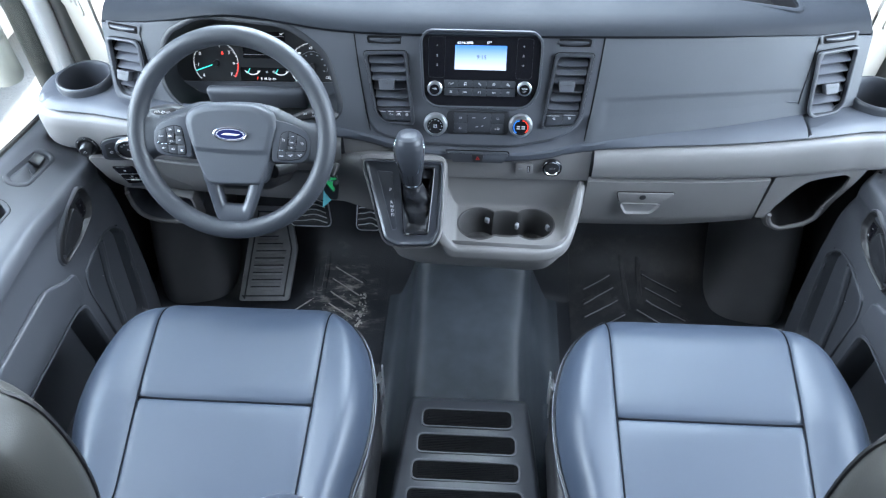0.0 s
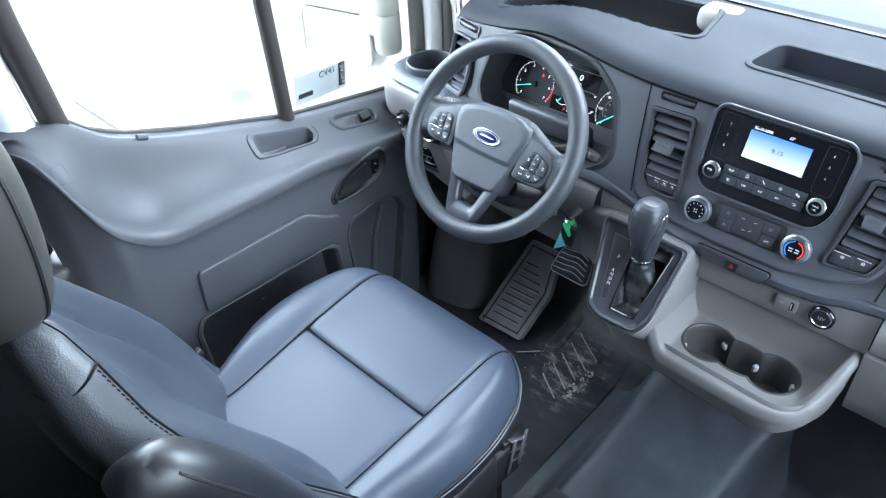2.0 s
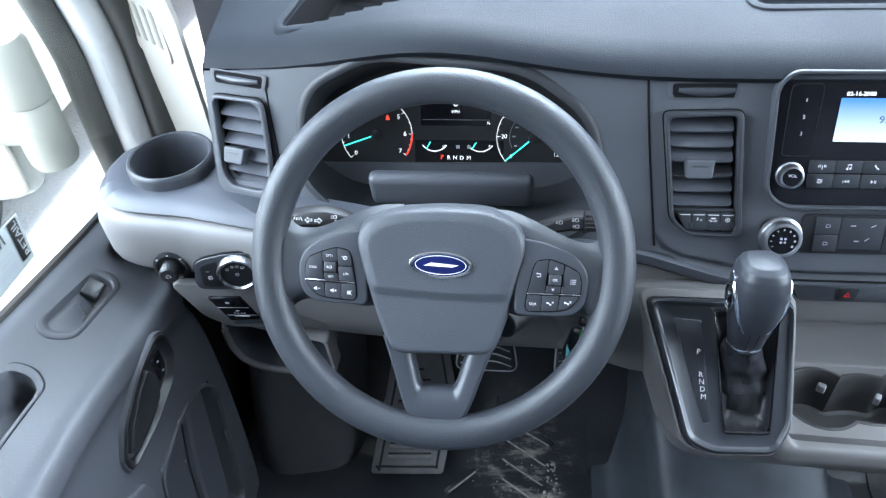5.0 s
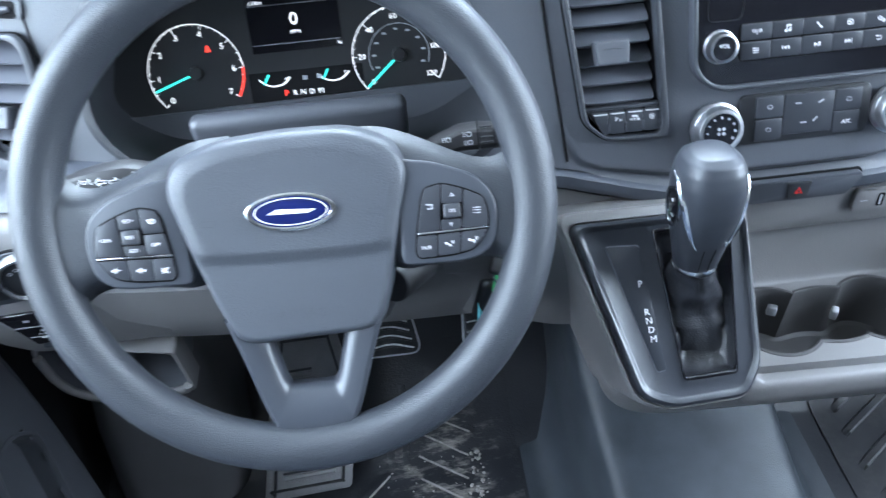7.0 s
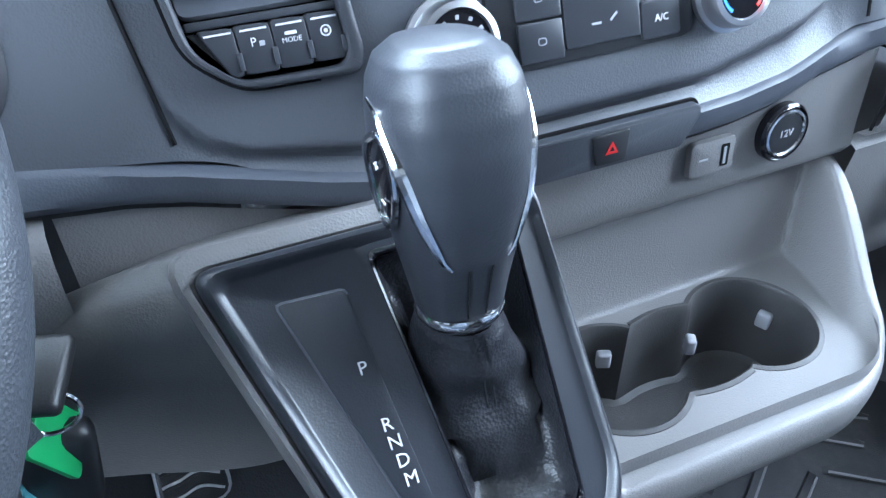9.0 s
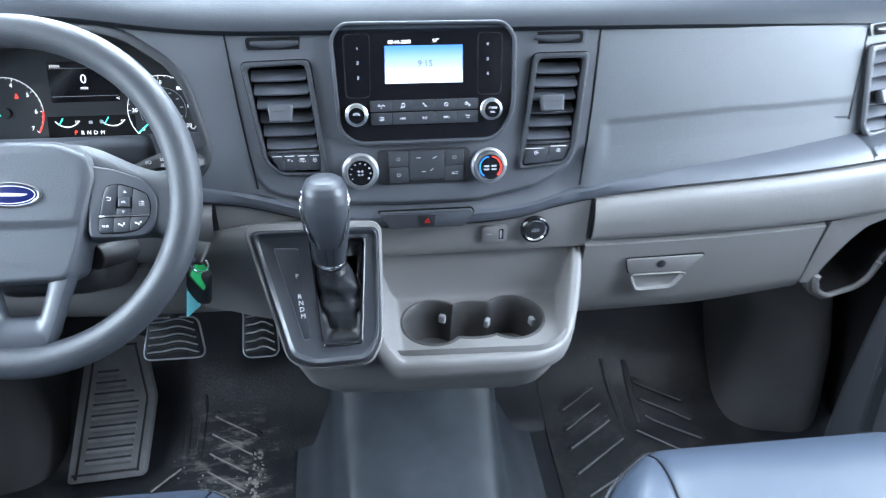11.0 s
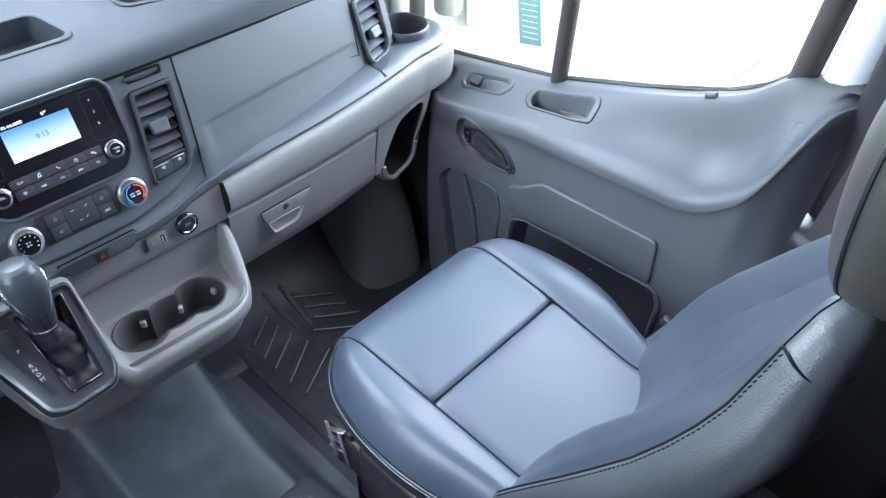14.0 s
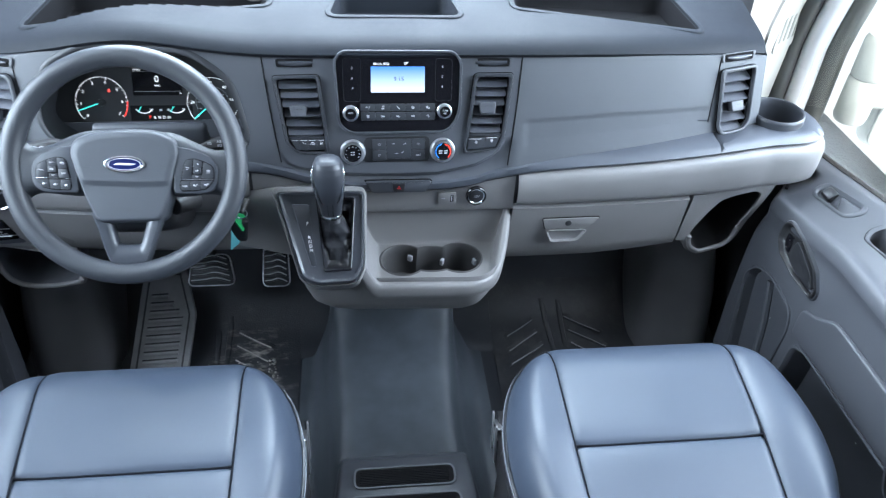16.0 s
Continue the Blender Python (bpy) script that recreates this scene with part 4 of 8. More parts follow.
def seat(s):
    """A front seat; s is -1 for the driver's side, +1 for the passenger's; its inboard side faces the tunnel."""
    cx = -0.389 if s < 0 else 0.410
    kind = "driver's" if s < 0 else "passenger's"
    ob = thing("front_seat", (cx, 0.66, 0.0), "blue-grey vinyl %s seat with piped edges, high backrest and headrest" % kind, "car seat", group="front seats")
    inb = -s

    def X(u):
        return cx + inb * u

    FRONT = 0.938
    wide = {}
    for sg, pts in ((1, ((0.40, 0.205), (0.50, 0.212), (0.59, 0.222), (0.65, 0.234), (0.71, 0.240), (0.77, 0.238), (0.82, 0.229), (0.86, 0.217), (0.885, 0.204), (0.905, 0.189), (0.920, 0.172), (0.931, 0.155), (0.938, 0.1440))), (-1, ((0.40, 0.190), (0.50, 0.205), (0.56, 0.222), (0.61, 0.246), (0.67, 0.273), (0.74, 0.284), (0.80, 0.281), (0.85, 0.271), (0.885, 0.256), (0.905, 0.240), (0.920, 0.222), (0.931, 0.200), (0.938, 0.1850)))):
        fine = smooth_row([(a, b, 0) for a, b in pts], 90)
        wide[sg] = [p.x for p in fine], [p.y for p in fine]

    def seam(y, sg=1):
        if sg > 0:
            return 0.1455 - 0.0060 * max(0.0, (y - 0.71) / 0.228)
        return 0.1560 + 0.0230 * max(0.0, (y - 0.718) / 0.22) - 0.0170 * min(1.0, max(0.0, (0.718 - y) / 0.16))

    def half(y, sg=1):
        """Half width of the cushion at y, inboard (1) or outboard (-1)."""
        return float(np.interp(y, *wide[sg]))

    def top(u, y):
        z = 0.412 - 0.030 * max(0.0, (y - 0.86) / 0.078) ** 2.4 - 0.012 * max(0.0, (0.72 - y) / 0.25)
        sg = 1 if u > 0 else -1
        h = half(y, sg)
        e = abs(u) / h
        z += 0.013 * math.exp(-((abs(u) - 0.205) / 0.05) ** 2) * min(1, max(0, (0.95 - y) / 0.2))
        return z - 0.052 * max(0.0, (e - 0.80) / 0.20) ** 2.2 * min(1.0, (h - seam(y, sg)) / 0.07)

    ys = list(np.linspace(0.40, 0.86, 26)) + list(np.linspace(0.868, FRONT, 16))

    def panel(name, u0, u1, y0, y1, nu, rear, front):
        rows = []
        for y in [y0] + [y for y in ys if y0 + 0.002 < y < y1 - 0.002] + [y1]:
            row = []
            a, b = u0(y), u1(y)
            for i in range(nu + 1):
                # columns crowd towards the sewn edges
                u = a + (b - a) * (0.5 - 0.5 * math.cos(math.pi * i / nu))
                du = max(0.0, min(u - a, b - u))
                dv = min(y - y0 if rear else 1.0, y1 - y if front else 1.0)
                groove = 0.0052 * math.exp(-du / 0.0045) + 0.0018 * math.exp(-du / 0.018) + 0.0055 * math.exp(-max(0, dv) / 0.0050) + 0.0022 * math.exp(-max(0, dv) / 0.022)
                row.append((X(u), y, top(u, y) - groove))
            rows.append(row)
        return part(name, sheet(rows), VINYL, ob)

    ys += [0.712, 0.7155, 0.7175, 0.7205, 0.7245]
    ys.sort()
    panel("front_insert", lambda y: -seam(y, -1), lambda y: seam(y), 0.719, FRONT, 30, True, False)
    panel("rear_insert", lambda y: -seam(y, -1), lambda y: seam(y), 0.40, 0.719, 30, False, True)
    panel("bolster", lambda y: seam(y), half, 0.40, FRONT, 20, False, False)
    panel("bolster", lambda y: -half(y, -1), lambda y: -seam(y, -1), 0.40, FRONT, 20, False, False)
    for sg in (-1, 1):
        part("seam", tube([(X(sg * seam(y, sg)), y, top(sg * seam(y, sg), y) - 0.0060) for y in np.linspace(0.42, FRONT - 0.001, 60)], 0.0017, 6), SEWN, ob, "dark sewn seam")
    part("seam", tube([(X(u), 0.719, top(u, 0.719) - 0.0066) for u in np.linspace(-seam(0.719, -1), seam(0.719), 24)], 0.0021, 6), SEWN, ob, "dark sewn seam")
    # side and front skirt of the cushion, piping and edge stitching
    loop = [(half(y), y) for y in ys] + [(u, FRONT) for u in np.linspace(half(FRONT), -half(FRONT, -1), 22)[1:-1]] + [(-half(y, -1), y) for y in ys[::-1]]

    def skirt(k, dz, low=None):
        out = []
        for i, (u, y) in enumerate(loop):
            a, b = loop[max(0, i - 1)], loop[min(len(loop) - 1, i + 1)]
            d = Vector((b[0] - a[0], b[1] - a[1])).normalized()
            z = top(u, y) - 0.006
            out.append((X(u - d.y * -k), y - d.x * k, z - dz if low is None else low))
        return out
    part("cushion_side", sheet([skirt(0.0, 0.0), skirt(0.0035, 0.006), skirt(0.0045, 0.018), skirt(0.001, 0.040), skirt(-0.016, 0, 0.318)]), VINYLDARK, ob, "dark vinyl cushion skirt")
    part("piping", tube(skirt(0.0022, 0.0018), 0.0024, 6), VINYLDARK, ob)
    part("edge_thread", tube(skirt(0.0052, 0.0062), 0.0009, 5), THREAD, ob, "pale edge thread")
    # plastic base and pedestal
    part("side_cover", box(0.040, 0.42, 0.15, pose(X(0.222), 0.585, 0.245), 0.018), BLACK, ob)
    part("side_cover", box(0.040, 0.42, 0.15, pose(X(-0.232), 0.585, 0.245), 0.018), BLACK, ob)
    part("pedestal", box(0.42, 0.42, 0.24, pose(cx, 0.64, 0.125), 0.02), DARK, ob)

    # backrest: bolsters that swell forward beside a flatter middle, dark flanks behind a stitched edge
    ZS = (0.40, 0.466, 0.515, 0.58, 0.64, 0.69, 0.736, 0.77, 0.803, 0.868, 0.900, 0.914)

    def along(z, values):
        return float(np.interp(z, ZS, values))

    def edge_y(z):
        return along(z, (0.560, 0.530, 0.503, 0.464, 0.427, 0.396, 0.372, 0.356, 0.343, 0.328, 0.318, 0.306))

    def edge_u(z):
        return along(z, (0.190, 0.204, 0.208, 0.210, 0.208, 0.203, 0.196, 0.187, 0.175, 0.146, 0.122, 0.096))

    def mid_y(z):
        return along(z, (0.492, 0.470, 0.450, 0.424, 0.399, 0.377, 0.357, 0.342, 0.329, 0.310, 0.302, 0.294))

    def swell(z):
        return along(z, (-0.020, -0.004, 0.010, 0.024, 0.030, 0.030, 0.026, 0.021, 0.015, 0.004, 0.000, -0.004))

    def fold_u(z):
        return 0.125 - 0.055 * max(0.0, (z - 0.62) / 0.30)

    def rise(u, z):
        """The top of the backrest dips between its shoulders."""
        return z - 0.020 * max(0.0, 1 - (u / 0.10) ** 2) * max(0.0, (z - 0.84) / 0.074)

    def section(z):
        e, m, b, w = edge_y(z), mid_y(z), swell(z), edge_u(z)
        half_ = smooth_row([(0, m, 0), (0.35 * w, m + 0.02 * (e - m), 0), (0.58 * w, m + 0.40 * (e + b - m), 0), (0.80 * w, e + b, 0), (0.94 * w, e + 0.6 * b, 0), (w, e, 0)], 34)
        deep = min(1.0, max(0.0, (0.84 - z) / 0.10)) * min(1.0, max(0.0, (z - 0.52) / 0.10))
        return [(p.x, p.y - 0.0055 * deep * math.exp(-((p.x - fold_u(z)) / 0.006) ** 2)) for p in half_]

    levels = list(np.linspace(0.40, 0.86, 44)) + list(np.linspace(0.868, 0.914, 10))
    rows = []
    for z in levels:
        sec_ = section(z)
        rows.append([(X(-u), y, rise(u, z)) for u, y in sec_[:0:-1]] + [(X(u), y, rise(u, z)) for u, y in sec_])
    part("back_front", sheet(rows), SHADEDVINYL, ob, "padded backrest front")

    def side_row(z, sg):
        """Points of a flank from the stitched edge round to the middle of the back."""
        w, e = edge_u(z), edge_y(z)
        d = along(z, (0.105, 0.105, 0.102, 0.098, 0.094, 0.090, 0.086, 0.080, 0.072, 0.056, 0.046, 0.032))
        pts = [(w, e - 0.0015), (w + 0.008, e - 0.006), (w + 0.016, e - 0.30 * d), (w + 0.017, e - 0.58 * d), (w + 0.008, e - 0.88 * d), (0.80 * w, e - 1.06 * d), (0.4 * w, e - 1.12 * d), (0, e - 1.14 * d)]
        return smooth_row([(X(sg * u), y, rise(u, z)) for u, y in pts], 36)
    for sg in (-1, 1):
        part("back_side", sheet([side_row(z, sg) for z in levels]), FLANK, ob, "dark grained vinyl flank")
        part("edge_seam", tube([(X(sg * edge_u(z)), edge_y(z) - 0.0012, rise(edge_u(z), z)) for z in np.linspace(0.42, 0.868, 60)], 0.0016, 6), SEWN, ob)
        part("stitching", join(*[box(0.0011, 0.0012, 0.0042, Matrix.Translation(side_row(z, sg)[4] + Vector((0, 0.0006, 0))) @ pose(0, 0, 0, 24)) for z in np.linspace(0.43, 0.865, 76)]), SEWN, ob)
        part("yoke_seam", tube([p + Vector((0, 0.0006, 0.004 * math.sin(i * 0.25))) for i, p in enumerate(side_row(0.868, sg)[:24])], 0.0013, 6), SEWN, ob)
    yb = side_row(0.914, 1)[-1].y
    w = edge_u(0.914)
    rows = []
    for k in (0.0, 0.25, 0.5, 0.75, 1.0):
        rows.append([(X(u * w), section(0.914)[-1][1] * (1 - k) + yb * k if abs(u) > 0.99 else np.interp(abs(u) * w, [p[0] for p in section(0.914)], [p[1] for p in section(0.914)]) * (1 - k) + yb * k, rise(u * w, 0.914) + 0.007 * math.sin(math.pi * k)) for u in np.linspace(-1, 1, 25)])
    part("back_top", sheet(rows), FLANK, ob)
    # headrest: a soft block with piped side panels
    HEAD = ((0.0, 0.085, 0.045), (0.010, 0.112, 0.078), (0.030, 0.130, 0.100), (0.08, 0.138, 0.112), (0.14, 0.138, 0.110), (0.18, 0.130, 0.095), (0.205, 0.106, 0.066), (0.213, 0.06, 0.030))
    hd = []
    for h, w, t in HEAD:
        hd.append([(X(w * math.copysign(abs(math.cos(a)) ** 0.55, math.cos(a))), 0.288 + 0.08 * h + t * 0.5 * math.copysign(abs(math.sin(a)) ** 0.7, math.sin(a)), 0.902 + h) for a in np.linspace(0, 2 * math.pi, 48, endpoint=False)])
    fine = [smooth_row([hd[r][i] for r in range(len(hd))], 30) for i in range(48)]
    bm = sheet([[fine[i][j] for i in range(48)] for j in range(30)], closed=True)
    bmesh.ops.holes_fill(bm, edges=[e for e in bm.edges if e.is_boundary])
    head = part("headrest", bm, HIDE, ob, "dark vinyl headrest with piped edges")
    for sg in (-1, 1):
        part("piping", tube(smooth_row([(X(sg * w * 0.955), 0.288 + 0.08 * h + t * 0.262, 0.902 + h) for h, w, t in HEAD[1:-1]], 24), 0.0024, 6), BLACK, head)
    return ob


seat(-1)
seat(1)

# ---- doors ----


def sill_z(y):
    """Height of the window sill along the door."""
    pts = [(1.45, 0.515), (1.26, 0.542), (1.00, 0.588), (0.80, 0.650), (0.66, 0.700), (0.60, 0.735), (0.56, 0.775), (0.48, 0.80), (0.40, 0.80)]
    for (y1, z1), (y2, z2) in zip(pts, pts[1:]):
        if y <= y1 and y >= y2:
            return z1 + (z2 - z1) * (y1 - y) / (y1 - y2)
    return pts[0][1] if y > pts[0][0] else pts[-1][1]


def shelf_z(y):
    pts = [(1.45, 0.46), (1.19, 0.498), (0.98, 0.541), (0.79, 0.556), (0.62, 0.572), (0.54, 0.62), (0.50, 0.70), (0.475, 0.775), (0.40, 0.79)]
    for (y1, z1), (y2, z2) in zip(pts, pts[1:]):
        if y <= y1 and y >= y2:
            return z1 + (z2 - z1) * (y1 - y) / (y1 - y2)
    return pts[-1][1]


# outlines of the door pocket and of the recess ahead of it: along the door to the rear, and up
POCKET = rounded([(-0.115, 0.030), (-0.085, 0.046), (0.225, 0.060), (0.240, 0.030), (0.235, -0.19), (-0.125, -0.19)], 0.02, 4)
RECESS = rounded([(-0.330, 0.030), (-0.300, 0.072), (-0.245, 0.086), (-0.165, 0.078), (-0.150, 0.040), (-0.160, -0.20), (-0.285, -0.20)], 0.018, 4)


# plans of the grab tray and the switch bowl: along the door to the rear, and outwards
TRAY = rounded([(-0.080, 0.020), (0.066, 0.024), (0.078, 0.012), (0.080, -0.020), (0.040, -0.025), (-0.062, -0.022), (-0.080, -0.004)], 0.010, 4)
TRAY_AT = (0.857, 0.945)
BOWL = rounded([(-0.066, 0.012), (0.050, 0.020), (0.062, 0.004), (0.050, -0.020), (-0.052, -0.022), (-0.068, -0.008)], 0.012, 4)
BOWL_AT = (0.864, 1.135)
SKIN, FLAT = {}, {}


def on_shelf(s, x, y):
    """Height of the door's shelf at distance x from the middle and y along the van."""
    pts = np.array([(p.x * s, p.y, p.z) for p in SKIN[s]]) if s not in FLAT else FLAT[s]
    FLAT[s] = pts
    d2 = (pts[:, 0] - x) ** 2 + (pts[:, 1] - y) ** 2
    w = np.exp(-d2 / 0.010 ** 2)[:, None]
    m = np.column_stack((np.ones(len(pts)), pts[:, 0] - x, pts[:, 1] - y))
    return float(np.linalg.lstsq(m.T @ (w * m), m.T @ (w[:, 0] * pts[:, 2]), rcond=None)[0][0])


def shelf_well(s, plan, at, steps):
    """A sunk form whose rim follows the shelf: steps of (scale, height over the shelf)."""
    c = (0.0, 0.0)
    out = cast(plan, c, rays(c, plan))
    rows = []
    for k, dz in steps:
        rows.append([(s * (at[0] + v * k), at[1] - u * k, on_shelf(s, at[0] + v * max(k, 0.9), at[1] - u * max(k, 0.9)) + dz) for u, v in out])
    return sheet(rows, closed=True)


def door(s):
    tag = "driver's" if s < 0 else "passenger's"
    ob = thing("door_%d" % (1 if s < 0 else 2), (s * 0.85, 0.9, 0.0), "closed grey plastic %s door trim with pocket and pull handle" % tag, "van door", kind="structure")
    rows = []
    for y in (1.42, 1.34, 1.28, 1.225, 1.19, 1.08, 0.98, 0.88, 0.79, 0.70, 0.62, 0.56, 0.52, 0.48, 0.45):
        sz, hz = sill_z(y), shelf_z(y)
        inn = 0.785 - 0.012 * max(0, min(1, (1.0 - y) / 0.3)) + 0.10 * max(0, (0.54 - y) / 0.09) ** 2
        ahead = min(0.12, 1.1 * max(0.0, y - 1.215))
        inn, low = inn + 0.8 * ahead, 0.768 + ahead
        st = min(1.0, max(0.0, (0.90 - y) / 0.14)) * min(1.0, max(0.0, (y - 0.50) / 0.08))
        rows.append([(s * 0.935, y, sz - 0.02), (s * 0.925, y, sz + 0.001), (s * 0.905, y, sz + 0.002), (s * 0.885, y, sz - 0.006), (s * (inn + 0.060 + 0.022 * st), y, hz + (sz - hz) * (0.50 - 0.10 * st)), (s * (inn + 0.025 + 0.020 * st), y, hz + (sz - hz) * (0.16 - 0.05 * st)), (s * (inn + 0.005), y, hz + 0.004), (s * (inn - 0.004), y, hz - 0.016), (s * (inn - 0.002), y, hz - 0.045), (s * low, y, 0.40), (s * low, y, 0.25), (s * (low + 0.01), y, 0.06), (s * (low + 0.03), y, -0.10)])
    skin = grid_loft(rows, 140, 120)
    SKIN[s] = [p for row in skin for p in row if p.z > 0.46 and 0.79 < abs(p.x) < 0.905 and 0.8 < p.y < 1.25]
    bm = sheet(skin)
    # the tray and the switch bowl are sunk through the shelf
    for plan, at in ((TRAY, TRAY_AT), (BOWL, BOWL_AT)):
        edge = [(at[0] + v * 0.90, at[1] - u * 0.95) for u, v in plan]
        gone = [f for f in bm.faces if f.calc_center_median().z > 0.46 and inside(abs(f.calc_center_median().x), f.calc_center_median().y, edge)]
        bmesh.ops.delete(bm, geom=gone, context="FACES")
    for well in (POCKET, RECESS):
        edge = [(0.85 - u, 0.30 + v) for u, v in well]
        gone = [f for f in bm.faces if abs(f.calc_center_median().x) < 0.80 and inside(f.calc_center_median().y, f.calc_center_median().z, edge)]
        bmesh.ops.delete(bm, geom=gone, context="FACES")
    part("door_panel", bm, DOOR, ob)
    # window frame: black divider, sill seal, rear frame
    part("sill_seal", tube([(s * 0.923, y, sill_z(y) + 0.004) for y in np.linspace(1.42, 0.57, 30)], 0.006, 6), SEAL, ob)
    part("window_divider", tube([(s * 0.915, 0.995, 0.57), (s * 0.905, 0.985, 0.90), (s * 0.88, 0.97, 1.30), (s * 0.84, 0.96, 1.75)], 0.017, 10), SEAL, ob)
    part("window_frame", tube([(s * 0.92, 0.555, 0.76), (s * 0.91, 0.54, 0.95), (s * 0.885, 0.525, 1.30), (s * 0.84, 0.51, 1.75)], 0.022, 10), SEAL, ob)
    part("frame_skin", tube([(s * 0.93, 0.50, 0.70), (s * 0.92, 0.485, 0.95), (s * 0.895, 0.47, 1.30), (s * 0.85, 0.46, 1.75)], 0.035, 10), PAINT, ob)
    rows = [[(s * (0.917 - 0.075 * max(0, (z - 0.6)) ** 1.3), y, z) for y in (1.44, 1.0, 0.54)] for z in np.linspace(0.50, 1.78, 8)]
    pane = part("pane", sheet(rows, 0.004), GLASS, ob, "clear side window glass")
    pane.visible_shadow = False
    return ob


door(-1)
door(1)

# ---- fittings on the dash face ----
STACK = facing(0, 1.205, 0.70, 20)


def on_stack(u, w, out=0.0):
    return STACK @ pose(u, w, out - 0.93 * bow(u))


def outline_at(poly, y):
    """Left and right ends of a convex outline at height y."""
    xs = []
    for i in range(len(poly)):
        (x1, y1), (x2, y2) = poly[i], poly[(i + 1) % len(poly)]
        if (y1 > y) != (y2 > y):
            xs.append(x1 + (x2 - x1) * (y - y1) / (y2 - y1))
    return (min(xs), max(xs)) if len(xs) > 1 else None


def vent(name, m, outer, opening, slats, tab, parent, buttons=(), tilt=36, deep=0.0195, trim=VENTRIM):
    """An air vent: bezel, dark throat, separate slats, a middle tab and, under it, a row of push buttons."""
    a = shrink(rounded(outer, 0.010, 4), 0.0026)
    b = shrink(rounded(opening, 0.006, 4), -0.0012)
    frame_ = part(name, ring(a, b, 0.0095, m @ pose(0, 0, -0.001), 0.0022), trim, parent)
    part("vent_seam", ring(shrink(a, -0.0014), shrink(a, 0.001), 0.0012, m @ pose(0, 0, 0.0006)), DARK, frame_)
    # The throat's near-black colour stands for the shade behind the slats.
    part("throat", plate(shrink(b, -0.003), 0.002, m @ pose(0, 0, -0.030)), DARK, frame_)
    rows = [[(*p, 0.004) for p in shrink(b, -0.001)], [(*p, -0.031) for p in shrink(b, -0.001)]]
    part("throat_wall", sheet([[m @ Vector(p) for p in r] for r in rows], closed=True), DARK, frame_)
    lo, hi = min(p[1] for p in b), max(p[1] for p in b)
    if buttons:
        lo = max(p[1] for pts in buttons for p in pts) + 0.003
        part("button_bar", box(outline_at(b, lo - 0.004)[1] - outline_at(b, lo - 0.004)[0] - 0.001, 0.0035, 0.008, m @ pose(sum(outline_at(b, lo - 0.004)) / 2, lo - 0.0012, 0.0) , 0.001, 2), VENTRIM, frame_)
    for i in range(slats):
        y = lo + (hi - 0.004 - lo) * (i + 0.5) / slats
        ends = outline_at(b, y)
        if not ends:
            continue
        x0, x1 = ends
        w = (x1 - x0 - 0.003) / 2
        blade = rounded([(-w, -0.55 * deep), (w, -0.55 * deep), (w, 0.45 * deep), (-w, 0.45 * deep)], [0.001, 0.001, 0.005, 0.005], 3)
        part("slat", plate(blade, 0.0026, m @ pose((x0 + x1) / 2, y, -0.008) @ pose(0, 0, 0, 90 + tilt, 0, 0), 0.0009, 2), SLAT, frame_)
    grip = rounded([(-0.0145, 0.0100), (0.0145, 0.0100), (0.0125, -0.0095), (-0.0125, -0.0095)][::-1], 0.0022, 3)
    tm = m @ pose(tab[0], tab[1], 0.0) @ pose(0, 0, 0, -10)
    tb = part("tab", plate(grip, 0.0125, tm, 0.0016, 2), FACE, frame_, sharp=20)
    part("tab_line", tube([tm @ Vector((x, 0.0030 - 6.0 * x * x, 0.0125)) for x in np.linspace(-0.0075, 0.0075, 8)], 0.0004, 5), BLACK, tb)
    if buttons:
        low_y = min(p[1] for pts in buttons for p in pts)
        bed = [(x, y) for y in (low_y + 0.0006, lo - 0.0040) for x in (outline_at(b, y)[0] + 0.0008, outline_at(b, y)[1] - 0.0008)]
        part("button_bed", plate([bed[0], bed[1], bed[3], bed[2]], 0.0040, m @ pose(0, 0, -0.0006)), SATIN, frame_)
    for i, pts in enumerate(buttons):
        bt = part("push_button", plate(rounded(pts, 0.002, 2), 0.006, m @ pose(0, 0, -0.001), 0.0007), KEYTOP, frame_)
        cx, top = sum(p[0] for p in pts) / len(pts), max(p[1] for p in pts)
        w = (max(p[0] for p in pts) - min(p[0] for p in pts))
        part("mark", box(w * 0.72, 0.0008, 0.0004, m @ pose(cx - (0.002 if i == 0 else 0), top - 0.0026, 0.0052)), WHITE, bt)
        part("notch", box(0.0022, 0.0075, 0.0012, m @ pose(max(p[0] for p in pts) - 0.0005, top - 0.0145, 0.0052), 0.0004), BEZEL, bt)
        if len(buttons) == 4 and i == 1:
            part("lettering", lettering("P", 0.0050, m @ pose(cx - 0.001, top - 0.0078, 0.0053)), WHITE, bt, flat=True)
            part("mark", box(0.0022, 0.0020, 0.0003, m @ pose(cx + 0.0024, top - 0.0085, 0.0053)), GREYPRINT, bt)
        elif len(buttons) == 4 and i == 2:
            part("lettering", lettering("MODE", 0.0030, m @ pose(cx, top - 0.0092, 0.0053)), WHITE, bt, flat=True)
            part("mark", box(0.0050, 0.0014, 0.0003, m @ pose(cx, top - 0.0064, 0.0053), 0.0004), WHITE, bt)
        elif len(buttons) == 4 and i == 3 or len(buttons) == 2:
            part("mark", ring([(cx + 0.0024 * math.cos(a), top - 0.0080 + 0.0024 * math.sin(a)) for a in np.linspace(0, 6.28, 16, endpoint=False)], [(cx + 0.0018 * math.cos(a), top - 0.0080 + 0.0018 * math.sin(a)) for a in np.linspace(0, 6.28, 16, endpoint=False)], 0.0003, m @ pose(0, 0, 0.0051)), WHITE, bt)
